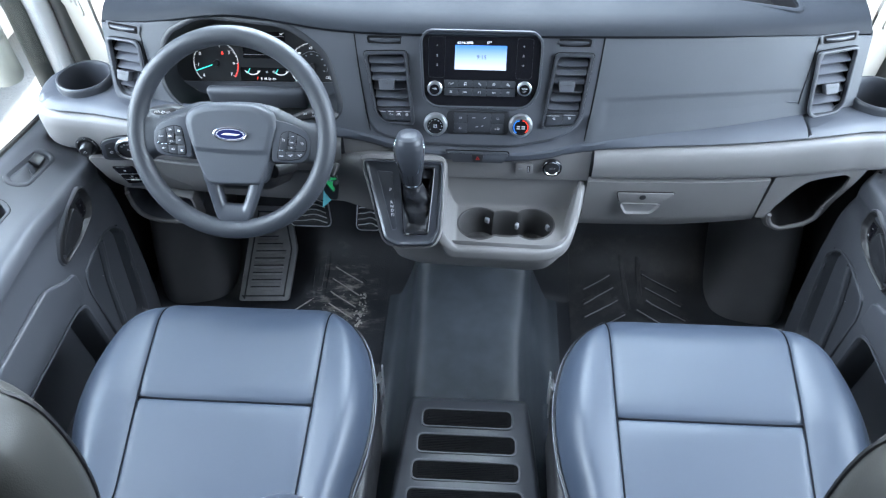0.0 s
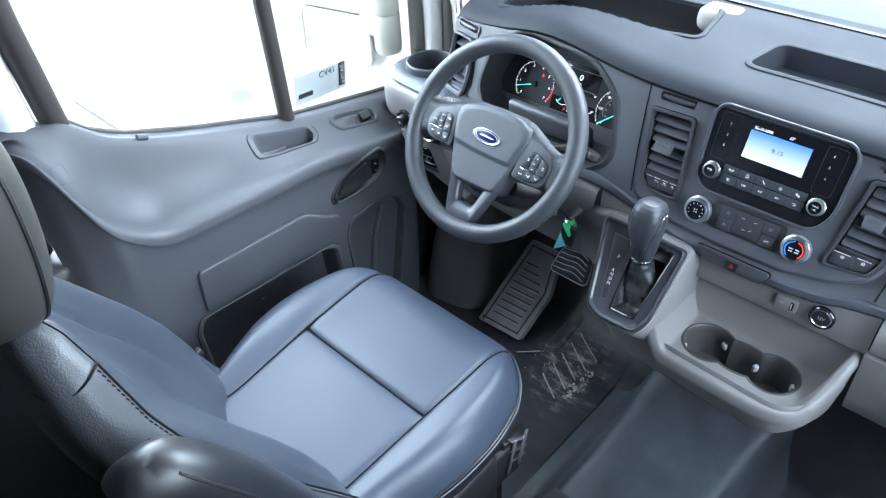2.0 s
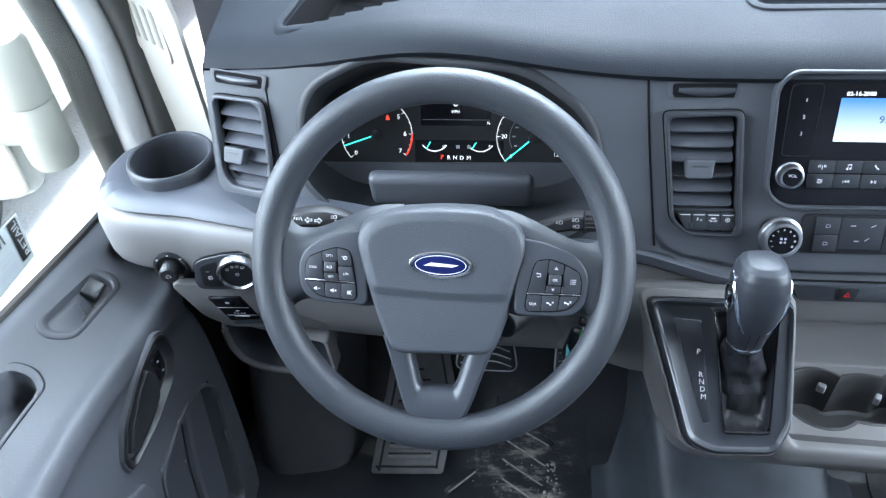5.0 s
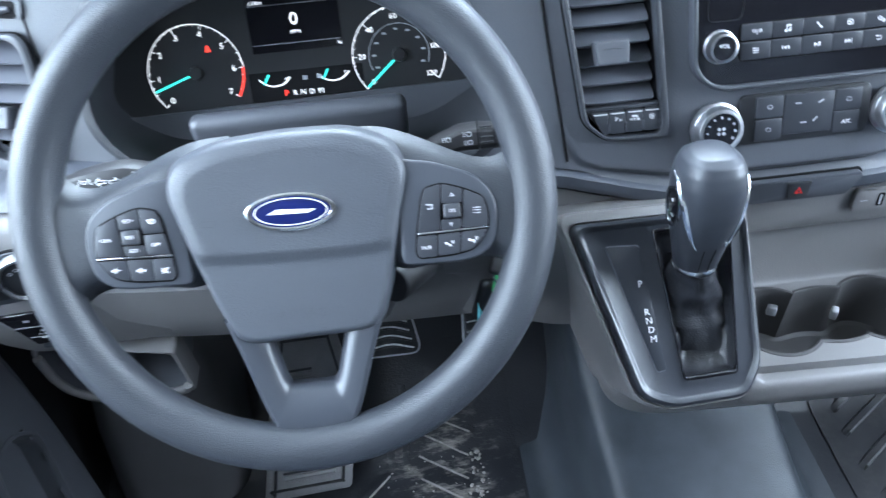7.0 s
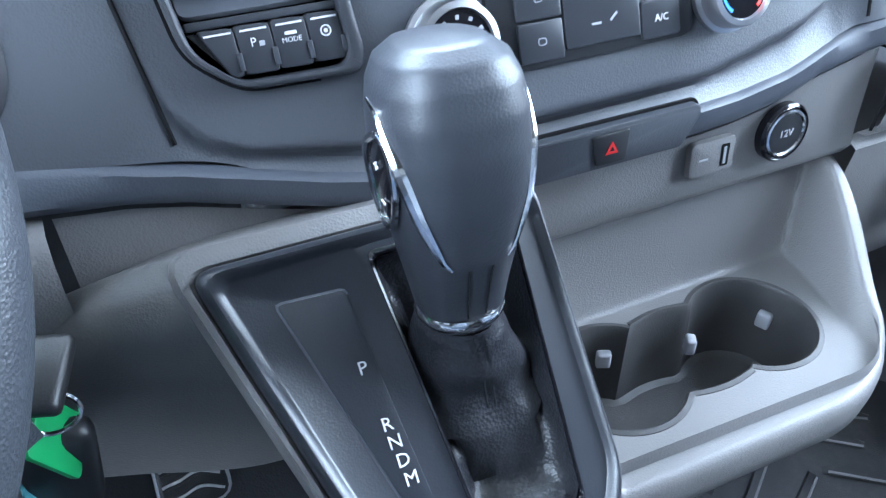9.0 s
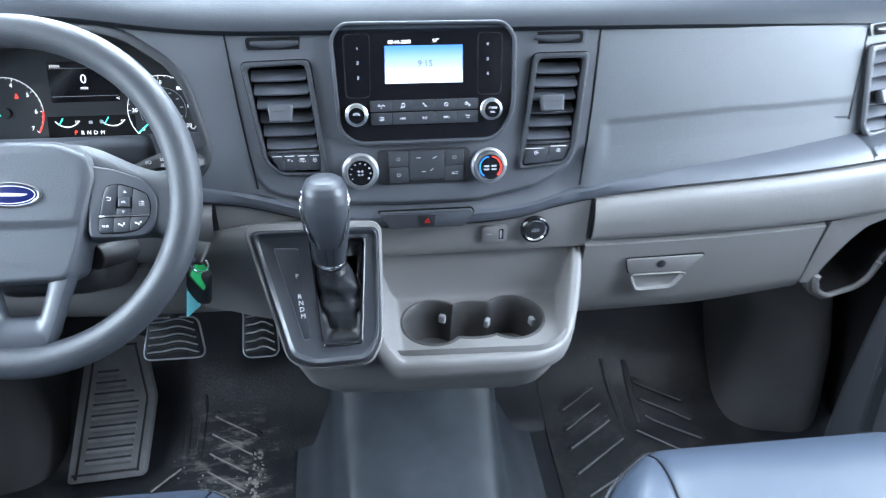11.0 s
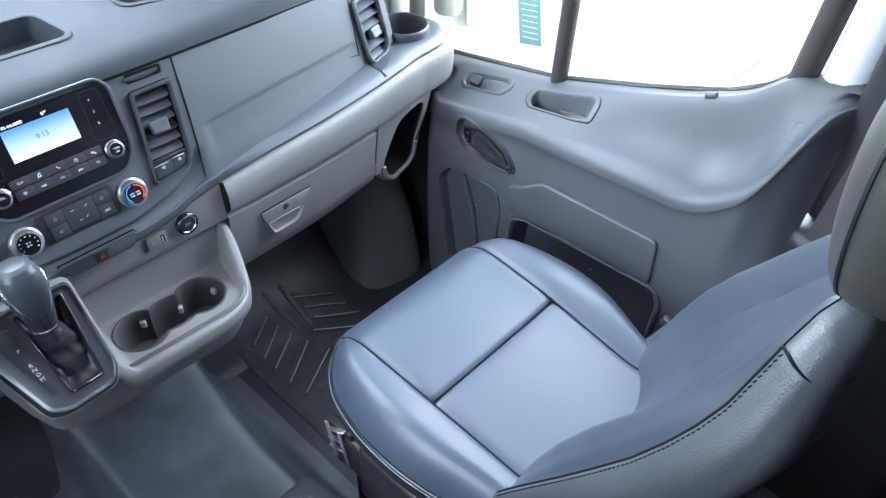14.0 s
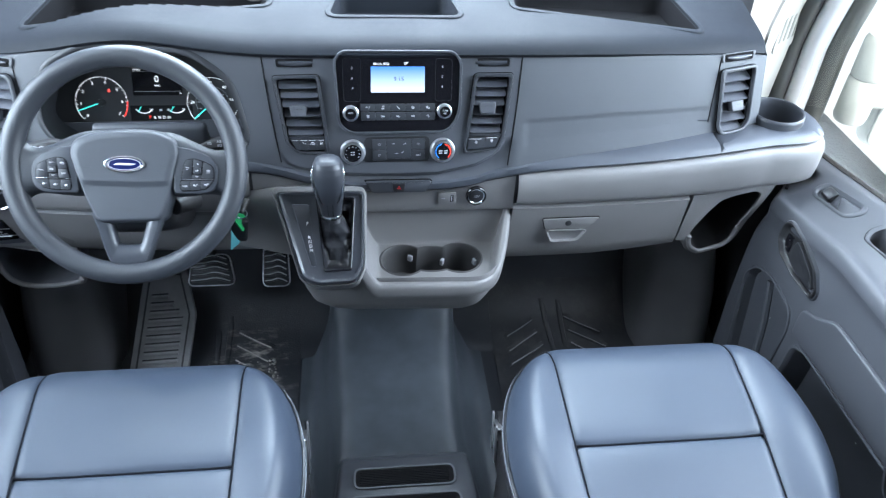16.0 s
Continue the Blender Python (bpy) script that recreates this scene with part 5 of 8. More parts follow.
            part("mark", rod(0.0009, 0.0009, 0.0003, m @ pose(cx, top - 0.0080, 0.0051), 10), WHITE, bt)


VENT_L_OUT = [(-0.1935, 0.0735), (-0.1105, 0.0755), (-0.0965, -0.056), (-0.1005, -0.0655), (-0.154, -0.064), (-0.1755, -0.046)]
VENT_L_IN = [(-0.1835, 0.0640), (-0.1185, 0.0665), (-0.1070, -0.0520), (-0.1100, -0.0575), (-0.1530, -0.0565), (-0.1680, -0.0430)]
VENT_R_OUT = [(0.1500, 0.0760), (0.2240, 0.0765), (0.2110, -0.038), (0.2005, -0.062), (0.1310, -0.0690), (0.1370, -0.030)]
VENT_R_IN = [(0.1590, 0.0665), (0.2140, 0.0665), (0.2020, -0.0360), (0.1935, -0.0555), (0.1395, -0.0610), (0.1460, -0.0300)]
# the slats fill the opening above the buttons
buttons_l = []
for i in range(4):
    x0, x1 = -0.166 + 0.0148 * i, -0.166 + 0.0148 * (i + 1) - 0.0006
    low = -0.0565 + (0.012 if i == 0 else 0.0)
    buttons_l.append([(x0, -0.0355), (x1, -0.0363), (x1 + 0.001, -0.0560), (x0 + (0.010 if i == 0 else 0.0008), -0.0555)])
buttons_r = [[(0.1435, -0.0390), (0.1735, -0.0375), (0.1725, -0.0575), (0.1415, -0.0595)], [(0.1745, -0.0375), (0.2015, -0.0355), (0.1935, -0.0545), (0.1735, -0.0572)]]
vent("air_vent", on_stack(0, 0) @ pose(0, 0, -0.93 * bow(0.15)), VENT_L_OUT, VENT_L_IN, 6, (-0.1497, 0.0113), dash, buttons_l)
vent("air_vent", on_stack(0, 0) @ pose(0, 0, -0.93 * bow(0.18)), VENT_R_OUT, VENT_R_IN, 6, (0.1762, 0.0138), dash, buttons_r)


def oval_slot(m):
    """A small demist slot: shallow bezel, dark mouth and a glossy rocking flap."""
    fr = part("oval_slot", ring(rounded([(-0.036, -0.0078), (0.036, -0.0078), (0.039, 0.0088), (-0.039, 0.0088)], 0.004, 4), rounded([(-0.0310, -0.0066), (0.0310, -0.0066), (0.0335, 0.0072), (-0.0335, 0.0072)], 0.004, 4), 0.0009, m, 0.0003), FACE, dash)
    xs = np.linspace(-0.0275, 0.0275, 18)
    part("flap", tube([m @ Vector((x, 0.0006 - 0.0016 * (1 - (x / 0.0275) ** 2), 0.0016)) for x in xs], [0.0026 + 0.0022 * (1 - (x / 0.0275) ** 2) for x in xs], 14), FLAP, fr)
    # Flat black plate paints the shade in the slot; the face isn't cut here.
    part("throat", plate(rect(0.0655, 0.0140, 0.004), 0.0006, m @ pose(0, 0, 0.0003)), DARK, fr)


# end vents, turned to follow the bowed face
for s in (-1, 1):
    m = facing(s * 0.681, face_y(0.681, 0.685) - 0.003, 0.685, 20.3, -14.9 * s)
    if s > 0:
        out_ = [(-0.048, 0.063), (0.037, 0.065), (0.027, -0.046), (0.010, -0.064), (-0.044, -0.067), (-0.055, -0.050)]
        inn_ = [(-0.039, 0.054), (0.028, 0.056), (0.018, -0.043), (0.006, -0.055), (-0.037, -0.058), (-0.046, -0.047)]
        tab_, slot_ = (-0.012, -0.012), (-0.006, 0.0800)
    else:
        out_ = [(-0.0260, 0.0580), (0.0420, 0.0600), (0.0500, 0.0500), (0.0600, -0.0165), (0.0585, -0.0500), (0.0480, -0.0710), (-0.0100, -0.0670), (-0.0210, -0.0570)]
        inn_ = [(-0.0185, 0.0500), (0.0330, 0.0510), (0.0420, 0.0455), (0.0520, -0.0170), (0.0500, -0.0430), (0.0420, -0.0530), (0.0030, -0.0520), (-0.0090, -0.0400)]
        tab_, slot_ = (0.0080, -0.0160), (0.0115, 0.0760)
    vent("end_vent", m, out_, inn_, 6, tab_, dash, (), 40, 0.026, FACE)
    oval_slot(m @ pose(*slot_, 0.0))

# the middle pair of slots
for u in (-0.1507, 0.1812):
    oval_slot(on_stack(u, 0.0916))

# radio pod
pod = [(-0.0885, 0.098), (-0.075, 0.1140), (0.1155, 0.1130), (0.1300, 0.096), (0.1285, 0.006), (0.1085, -0.0270), (-0.0640, -0.0275), (-0.0840, -0.0110)]
pod_r = rounded(pod, [0.012, 0.018, 0.018, 0.012, 0.02, 0.02, 0.02, 0.02], 6)
m = on_stack(0, 0)
radio = part("radio", ring(pod_r, shrink(pod_r, 0.0042), 0.0125, m @ pose(0, 0, -0.002), 0.002), BEZEL, dash, "radio pod with dark satin rim")
part("panel", plate(shrink(pod_r, 0.0035), 0.0075, m @ pose(0, 0, -0.002), 0.0), GLOSS, radio, "gloss black radio front")
part("key_block", ring(rounded([(-0.073, 0.100), (-0.042, 0.101), (-0.044, 0.028), (-0.073, 0.028)], 0.006, 3), rounded([(-0.0724, 0.0994), (-0.0426, 0.1004), (-0.0446, 0.0286), (-0.0724, 0.0286)], 0.006, 3), 0.0003, m @ pose(0, 0, 0.0056)), SATIN, radio)
part("key_block", ring(rounded([(0.084, 0.100), (0.113, 0.099), (0.112, 0.028), (0.083, 0.028)], 0.006, 3), rounded([(0.0846, 0.0994), (0.1124, 0.0984), (0.1114, 0.0286), (0.0836, 0.0286)], 0.006, 3), 0.0003, m @ pose(0, 0, 0.0056)), SATIN, radio)

SCREEN = bpy.data.materials.new("radio_screen_picture")
SCREEN.use_nodes = True
_n, _l = SCREEN.node_tree.nodes, SCREEN.node_tree.links
_co, _sep, _ramp = _n.new("ShaderNodeTexCoord"), _n.new("ShaderNodeSeparateXYZ"), _n.new("ShaderNodeValToRGB")
_l.new(_co.outputs["Generated"], _sep.inputs[0])
_l.new(_sep.outputs["Z"], _ramp.inputs[0])
_ramp.color_ramp.elements[0].color, _ramp.color_ramp.elements[0].position = (0.60, 0.75, 0.95, 1), 0.05
_ramp.color_ramp.elements[1].color, _ramp.color_ramp.elements[1].position = (0.06, 0.24, 0.80, 1), 0.95
_b = _n["Principled BSDF"]
_b.inputs["Base Color"].default_value, _b.inputs["Roughness"].default_value = (0.02, 0.02, 0.02, 1), 0.15
_l.new(_ramp.outputs["Color"], _b.inputs["Emission Color"])
_b.inputs["Emission Strength"].default_value = 0.6
part("screen", plate([(-0.0262, 0.0436), (0.0654, 0.0432), (0.0658, 0.0862), (-0.0254, 0.0866)], 0.0010, m @ pose(0, 0, 0.0055)), SCREEN, radio, "lit blue radio display")
BLACKTEXT = material("dark_display_text", (0.05, 0.07, 0.1), 0.6, vary=0.0)


def label_on(parent, text, u, w, size, mat=WHITE, out=0.0060, base=None):
    return part("lettering", lettering(text, size, (base or m) @ pose(u, w, out)), mat, parent, flat=True)


label_on(radio, "9:15", 0.0215, 0.0655, 0.0105, BLACKTEXT, 0.0068)
label_on(radio, "02-16-2000", -0.008, 0.0905, 0.0058, LIT)
label_on(radio, "57\u00b0", 0.0345, 0.0910, 0.0058, LIT)
for i, t in enumerate("123"):
    label_on(radio, t, -0.0572, 0.0845 - 0.0167 * i, 0.0054)
for i, t in enumerate("456"):
    label_on(radio, t, 0.0957, 0.0860 - 0.0168 * i, 0.0054)


def knob(name, u, w, rad, high, parent, ring_mat=ALU, cap=GLOSS):
    k = part(name, lathe([(rad * 1.12, 0.0), (rad * 1.12, 0.003), (rad, 0.004), (rad * 0.985, high - 0.002), (rad * 0.94, high), (rad * 0.80, high + 0.0006), (rad * 0.76, high - 0.0015)], on_stack(u, w, 0.004), 40), ring_mat, parent, "bright ringed knob")
    part("knob_cap", rod(rad * 0.77, rad * 0.77, high - 0.0012, on_stack(u, w, 0.004), 32), cap, k)
    return k


k = knob("volume_knob", -0.0614, 0.0085, 0.0122, 0.012, radio)
label_on(k, "VOL", -0.0614, 0.0102, 0.0045, WHITE, 0.0152)
k = knob("tune_knob", 0.1000, 0.0108, 0.0122, 0.012, radio)
label_on(k, "TUNE", 0.1000, 0.0130, 0.0038, WHITE, 0.0152)
label_on(k, "OK", 0.1000, 0.0080, 0.0040, WHITE, 0.0152)


def radio_icon(kind_, at):
    """The printed sign of a radio key."""
    thin = 0.0003
    o = [(0.0024 * math.cos(a), 0.0024 * math.sin(a)) for a in np.linspace(0, 2 * math.pi, 18, endpoint=False)]
    left = [(0.0012, 0.0017), (-0.0012, 0.0), (0.0012, -0.0017)]
    right = [(-x, -y) for x, y in left]
    bar = box(0.0005, 0.0034, thin, at @ pose(0.0030, 0, 0))
    if kind_ == "aerial":
        return join(box(0.0006, 0.0040, thin, at @ pose(0, -0.0006, 0)), *[box(0.0006, 0.0026, thin, at @ pose(k, 0.0008, 0, 0, 0, 10 * k / 0.002)) for k in (-0.0034, -0.0020, 0.0020, 0.0034)])
    if kind_ == "note":
        return join(box(0.0006, 0.0042, thin, at @ pose(-0.0012, 0.0004, 0)), box(0.0006, 0.0042, thin, at @ pose(0.0018, 0.0008, 0)), box(0.0036, 0.0010, thin, at @ pose(0.0003, 0.0026, 0, 0, 0, 8)), rod(0.0011, 0.0011, thin, at @ pose(-0.0018, -0.0018, 0), 10), rod(0.0011, 0.0011, thin, at @ pose(0.0012, -0.0014, 0), 10))
    if kind_ == "phone":
        return join(box(0.0046, 0.0010, thin, at @ pose(0, 0, 0, 0, 0, -48)), box(0.0018, 0.0013, thin, at @ pose(-0.0012, 0.0018, 0, 0, 0, -48)), box(0.0018, 0.0013, thin, at @ pose(0.0019, -0.0014, 0, 0, 0, -48)))
    if kind_ == "off":
        return join(ring(o, shrink(o, 0.0006), thin, at), box(0.0040, 0.0006, thin, at @ pose(0, 0, 0, 0, 0, -45)))
    if kind_ == "cogs":
        return join(ring([(x * 0.75 - 0.0012, y * 0.75 + 0.0006) for x, y in o], [(x * 0.35 - 0.0012, y * 0.35 + 0.0006) for x, y in o], thin, at), ring([(x * 0.6 + 0.0020, y * 0.6 - 0.0014) for x, y in o], [(x * 0.25 + 0.0020, y * 0.25 - 0.0014) for x, y in o], thin, at))
    if kind_ == "sliders":
        return join(*[box(0.0050, 0.0006, thin, at @ pose(0, k, 0)) for k in (-0.0017, 0, 0.0017)], *[box(0.0007, 0.0014, thin, at @ pose(x, y, 0)) for x, y in ((-0.001, 0.0017), (0.0012, 0), (-0.0004, -0.0017))])
    if kind_ == "back":
        return join(box(0.0005, 0.0034, thin, at @ pose(-0.0034, 0, 0)), plate([(x - 0.0014, y) for x, y in left], thin, at), plate([(x + 0.0012, y) for x, y in left], thin, at))
    if kind_ == "play":
        return join(plate([(x - 0.0014, y) for x, y in right], thin, at), box(0.0006, 0.0034, thin, at @ pose(0.0008, 0, 0)), box(0.0006, 0.0034, thin, at @ pose(0.0022, 0, 0)))
    if kind_ == "next":
        return join(bar, plate([(x - 0.0014, y) for x, y in right], thin, at), plate([(x + 0.0012, y) for x, y in right], thin, at))
    return join(box(0.0044, 0.0006, thin, at @ pose(0, 0.0012, 0)), box(0.0034, 0.0006, thin, at @ pose(0.0004, -0.0014, 0)), box(0.0006, 0.0030, thin, at @ pose(0.0021, -0.0001, 0)), box(0.0016, 0.0006, thin, at @ pose(-0.0017, 0.0017, 0, 0, 0, 40)))


part("key_tray", plate(rounded([(-0.0465, 0.0252), (0.0860, 0.0252), (0.0845, -0.0050), (-0.0450, -0.0050)][::-1], 0.004, 3), 0.0003, m @ pose(0, 0, 0.0055)), DARK, radio)
for (w0, w1), signs in (((0.0116, 0.0242), ("aerial", "note", "phone", "off", "cogs")), ((-0.0040, 0.0100), ("sliders", "back", "play", "next", "return"))):
    for i, sign in enumerate(signs):
        x0, x1 = -0.0445 + 0.0257 * i, -0.0445 + 0.0257 * (i + 1) - 0.0006
        bt = part("radio_button", plate(rounded([(x0, w0), (x1, w0), (x1, w1), (x0, w1)], 0.0012, 2), 0.0025, m @ pose(0, 0, 0.0048), 0.0006), KEYTOP, radio)
        part("mark", radio_icon(sign, m @ pose((x0 + x1) / 2, (w0 + w1) / 2, 0.0074)), WHITE, bt)

# climate panel
clim_out = rounded([(-0.040, -0.0345), (0.075, -0.0340), (0.075, -0.0775), (-0.040, -0.0780)], 0.008, 4)
climate = part("climate_panel", plate(clim_out, 0.004, m @ pose(0, 0, -0.001), 0.001), SATIN, dash, "black climate control panel")
for (x0, y0, x1, y1) in ((-0.026, -0.0555, -0.002, -0.037), (-0.026, -0.0750, -0.002, -0.0565), (0.0430, -0.0555, 0.066, -0.037), (0.0430, -0.0750, 0.066, -0.0565), (-0.001, -0.072, 0.042, -0.037)):
    bt = part("climate_button", plate(rounded([(x0, y0), (x1, y0), (x1, y1), (x0, y1)], 0.0015, 2), 0.0022, m @ pose(0, 0, 0.0025), 0.0007), KEYTOP, climate)
    cx, cy = (x0 + x1) / 2, (y0 + y1) / 2
    if x1 - x0 > 0.03:
        for dx, dy, r in ((-0.010, 0.009, 0), (0.010, 0.009, 30), (-0.004, -0.008, 0), (0.006, -0.006, 40)):
            part("mark", box(0.0052, 0.0011, 0.0003, m @ pose(cx + dx, cy + dy, 0.0049, 0, 0, r)), GREYPRINT, bt)
    elif y0 < -0.07 and x0 > 0:
        part("lettering", lettering("A/C", 0.0050, m @ pose(cx, cy, 0.0050)), WHITE, bt, flat=True)
    else:
        part("mark", ring(rect(0.0046, 0.0036, 0.0015, cx, cy, 3), rect(0.0036, 0.0026, 0.0010, cx, cy, 3), 0.0003, m @ pose(0, 0, 0.0049)), GREYPRINT, bt)
k = knob("fan_knob", -0.0602, -0.0592, 0.0198, 0.014, dash)
for i in range(9):
    a = radians(215 - 31 * i)
    part("mark", box(0.0009 + 0.00018 * i, 0.0019, 0.0003, on_stack(-0.0602 + 0.0118 * math.cos(a), -0.0592 + 0.0118 * math.sin(a), 0.0171) @ pose(0, 0, 0, 0, 0, math.degrees(a) - 90)), GREYPRINT, k)
for dx in (-0.002, 0.002):
    for dy in (-0.002, 0.002):
        part("mark", rod(0.0014, 0.0014, 0.0003, on_stack(-0.0602 + dx, -0.0592 + dy, 0.0170), 10), GREYPRINT, k)
k = knob("temperature_knob", 0.0972, -0.0583, 0.0198, 0.014, dash)


def arc_band(cx, cy, r0, r1, a0, a1, base, out, thick=0.0003, n=24):
    o = [(cx + r1 * math.cos(radians(a)), cy + r1 * math.sin(radians(a))) for a in np.linspace(a0, a1, n)]
    i = [(cx + r0 * math.cos(radians(a)), cy + r0 * math.sin(radians(a))) for a in np.linspace(a1, a0, n)]
    rows = [[base @ Vector((*p, out)) for p in o], [base @ Vector((*p, out)) for p in i[::-1]]]
    return sheet(rows)


part("blue_arc", arc_band(0, 0, 0.0122, 0.0139, 100, 235, on_stack(0.0972, -0.0583), 0.0172), LITBLUE, k)
part("red_arc", arc_band(0, 0, 0.0122, 0.0139, 80, -50, on_stack(0.0972, -0.0583), 0.0172), LITRED, k)
for dx in (-0.0045, 0.0045):
    for dy in (0.002, -0.002):
        part("mark", box(0.006, 0.0022, 0.0003, on_stack(0.0972 + dx, -0.0590 + dy, 0.0171)), GREYPRINT, k)

# hazard switch strip
mh = facing(0.0195, 1.1665, 0.5835, 6)
hz = part("hazard_strip", plate(rounded([(-0.060, 0.0115), (0.056, 0.0115), (0.0585, 0.006), (0.047, -0.0115), (-0.046, -0.0115)], 0.003, 4), 0.007, mh, 0.0015), BEZEL, dash)
part("strip_gap", plate(rounded([(-0.062, 0.0130), (0.0575, 0.0130), (0.0605, 0.006), (0.048, -0.0130), (-0.047, -0.0130)], 0.003, 4), 0.002, mh), DARK, hz)
bt = part("hazard_button", plate(rounded([(-0.0115, 0.0082), (0.0115, 0.0082), (0.0095, -0.0088), (-0.0095, -0.0088)], 0.002, 3), 0.0085, mh, 0.001), SATIN, hz)
part("triangle", ring([(-0.0038, -0.003), (0.0038, -0.003), (0, 0.0038)], [(-0.0018, -0.0018), (0.0018, -0.0018), (0, 0.0014)], 0.0006, mh @ pose(0, 0, 0.0084)), RED, bt)

# usb socket and 12 V socket on the light panel
mu = facing(0, 1.1800, 0.5485, 6)
us = part("usb_socket", plate(rect(0.0335, 0.023, 0.004, 0.110, -0.004), 0.0045, mu @ pose(0, 0, -0.001), 0.0012), LIGHT, console)
part("port", plate(rect(0.0060, 0.0145, 0.001, 0.119, -0.004), 0.001, mu @ pose(0, 0, 0.0029)), DARK, us)
part("tongue", plate(rect(0.0018, 0.011, 0.0, 0.1185, -0.004), 0.001, mu @ pose(0, 0, 0.0034)), GREYPRINT, us)
part("mark", box(0.007, 0.0012, 0.0003, mu @ pose(0.103, -0.004, 0.0036)), GREYPRINT, us)
so = part("power_socket", lathe([(0.0190, 0.0), (0.0190, 0.005), (0.0175, 0.0065), (0.0160, 0.0055), (0.0150, 0.0055)], mu @ pose(0.1640, 0.0, 0), 40), GLOSS, console, "black 12 volt power socket cap")
part("ring_trim", lathe([(0.0160, 0.0050), (0.0155, 0.0066), (0.0140, 0.0070), (0.0132, 0.0060)], mu @ pose(0.1640, 0.0, 0), 40), CHROME, so)
part("cap", rod(0.0134, 0.0134, 0.0062, mu @ pose(0.1640, 0.0, 0), 32, 0.0008), SATIN, so)
part("lettering", lettering("12V", 0.0070, mu @ pose(0.1640, 0.0, 0.0065)), GREYPRINT, so, flat=True)

# seams: middle panel edges, airbag lid line and the crease along it
for k in (0, 1):
    curve_ = [Vector((seam_x(k, z), face_y(seam_x(k, z), z) - 0.0004, z)) for z in np.linspace(0.624 if k == 0 else 0.610, 0.80, 24)]
    part("panel_seam", tube(curve_, 0.0011, 6), DARK, dash)
part("airbag_mark", box(0.030, 0.0005, 0.004, pose(0.60, face_y(0.60, 0.655) - 0.0008, 0.655)), SLAT, dash)

# glovebox latch
mg = facing(0.353, 1.1755, 0.480, -2)
pull = rounded([(-0.055, 0.013), (0.057, 0.015), (0.036, -0.012), (-0.048, -0.012)], 0.004, 3)
lt = part("glovebox_handle", plate(pull, 0.0038, mg, 0.0010), LIGHT, dash, "grey glovebox pull with key lock")
part("pull_joint", plate(shrink(pull, -0.0016), 0.0016, mg), DARK, lt)
part("lock", lathe([(0.0065, 0.0), (0.0065, 0.0048), (0.005, 0.0058), (0.0, 0.0054)], mg @ pose(-0.004, 0.003, 0), 20), SATIN, lt)
scoop = rounded([(-0.047, -0.0125), (0.036, -0.0125), (0.020, -0.040), (-0.034, -0.042)], 0.008, 4)
mid_s = (-0.006, -0.027)
part("finger_recess", frame_loft([(scoop, 1.03, 0.0006), (scoop, 1.0, 0.0014), (scoop, 0.97, 0.0004), (scoop, 0.90, -0.0040), (scoop, 0.6, -0.0060), (scoop, 0.02, -0.0060)], mid_s, rays(mid_s, scoop), mg @ pose(0, 0, 0.0062)), LIGHT, lt)

# open bins at both outer ends, under the wings
def panel_y(x, z):
    return band_y(x) + 0.003 + max(0.0, 0.519 - z) * 0.11


for s in (-1, 1):
    if s > 0:
        mouth = [(0.629, 0.432), (0.650, 0.477), (0.669, 0.503), (0.697, 0.511), (0.744, 0.514), (0.760, 0.503), (0.757, 0.469), (0.738, 0.425), (0.734, 0.384), (0.716, 0.368), (0.662, 0.360), (0.637, 0.378), (0.624, 0.405)]
        face = [(0.599, 0.5255), (0.793, 0.5330), (0.778, 0.479), (0.756, 0.428), (0.747, 0.384), (0.724, 0.358), (0.660, 0.350), (0.628, 0.372), (0.612, 0.400), (0.596, 0.402)]
        mid = (0.690, 0.440)
    else:
        mouth = [(-0.598, 0.408), (-0.720, 0.420), (-0.742, 0.418), (-0.751, 0.399), (-0.753, 0.352), (-0.744, 0.325), (-0.723, 0.314), (-0.690, 0.314), (-0.650, 0.322), (-0.598, 0.338)]
        face = [(-0.592, 0.411), (-0.720, 0.424), (-0.746, 0.423), (-0.757, 0.401), (-0.759, 0.350), (-0.749, 0.320), (-0.725, 0.308), (-0.690, 0.308), (-0.649, 0.316), (-0.592, 0.332)]
        mid = (-0.680, 0.365)
    mouth, face = rounded(mouth, 0.008, 3), rounded(face, 0.005, 3)
    turn = rays(mid, mouth, face)
    rows = []
    for poly, k, back in ((face, 1.0, 0.030), (face, 1.0, 0.002), (face, 0.992, 0.0), (mouth, 1.025, -0.0005), (mouth, 1.008, 0.0005), (mouth, 1.0, 0.004)):
        rows.append([(mid[0] + (x - mid[0]) * k, panel_y(x, z) + back, mid[1] + (z - mid[1]) * k) for x, z in cast(poly, mid, turn)])
    part("bin_front", sheet(rows, closed=True), LIGHT, dash)
    rows = []
    for k, back in ((1.0, 0.004), (0.99, 0.020), (0.96, 0.060), (0.90, 0.085), (0.75, 0.100), (0.4, 0.106), (0.02, 0.108)):
        rows.append([(mid[0] + (x - mid[0]) * k, panel_y(x, z) + back, mid[1] + (z - mid[1]) * k) for x, z in cast(mouth, mid, turn)])
    # The passenger bin is coloured black to stand for the shade inside it.
    part("side_bin", sheet(rows, closed=True), FACE if s < 0 else BLACK, dash, "open storage bin")
    low = [(x, z) for x, z in mouth if z < (0.418 if s > 0 else 0.400)]
    low.sort(key=lambda p: math.atan2(p[1] - mid[1], p[0] - mid[0]) % (2 * math.pi))
    if s < 0:
        low = [p for p in low if p[0] < -0.60 or p[1] < 0.36]
    part("bin_lip", tube([(x, panel_y(x, z) - 0.002, z) for x, z in low], 0.0050, 10), LIGHT, dash)

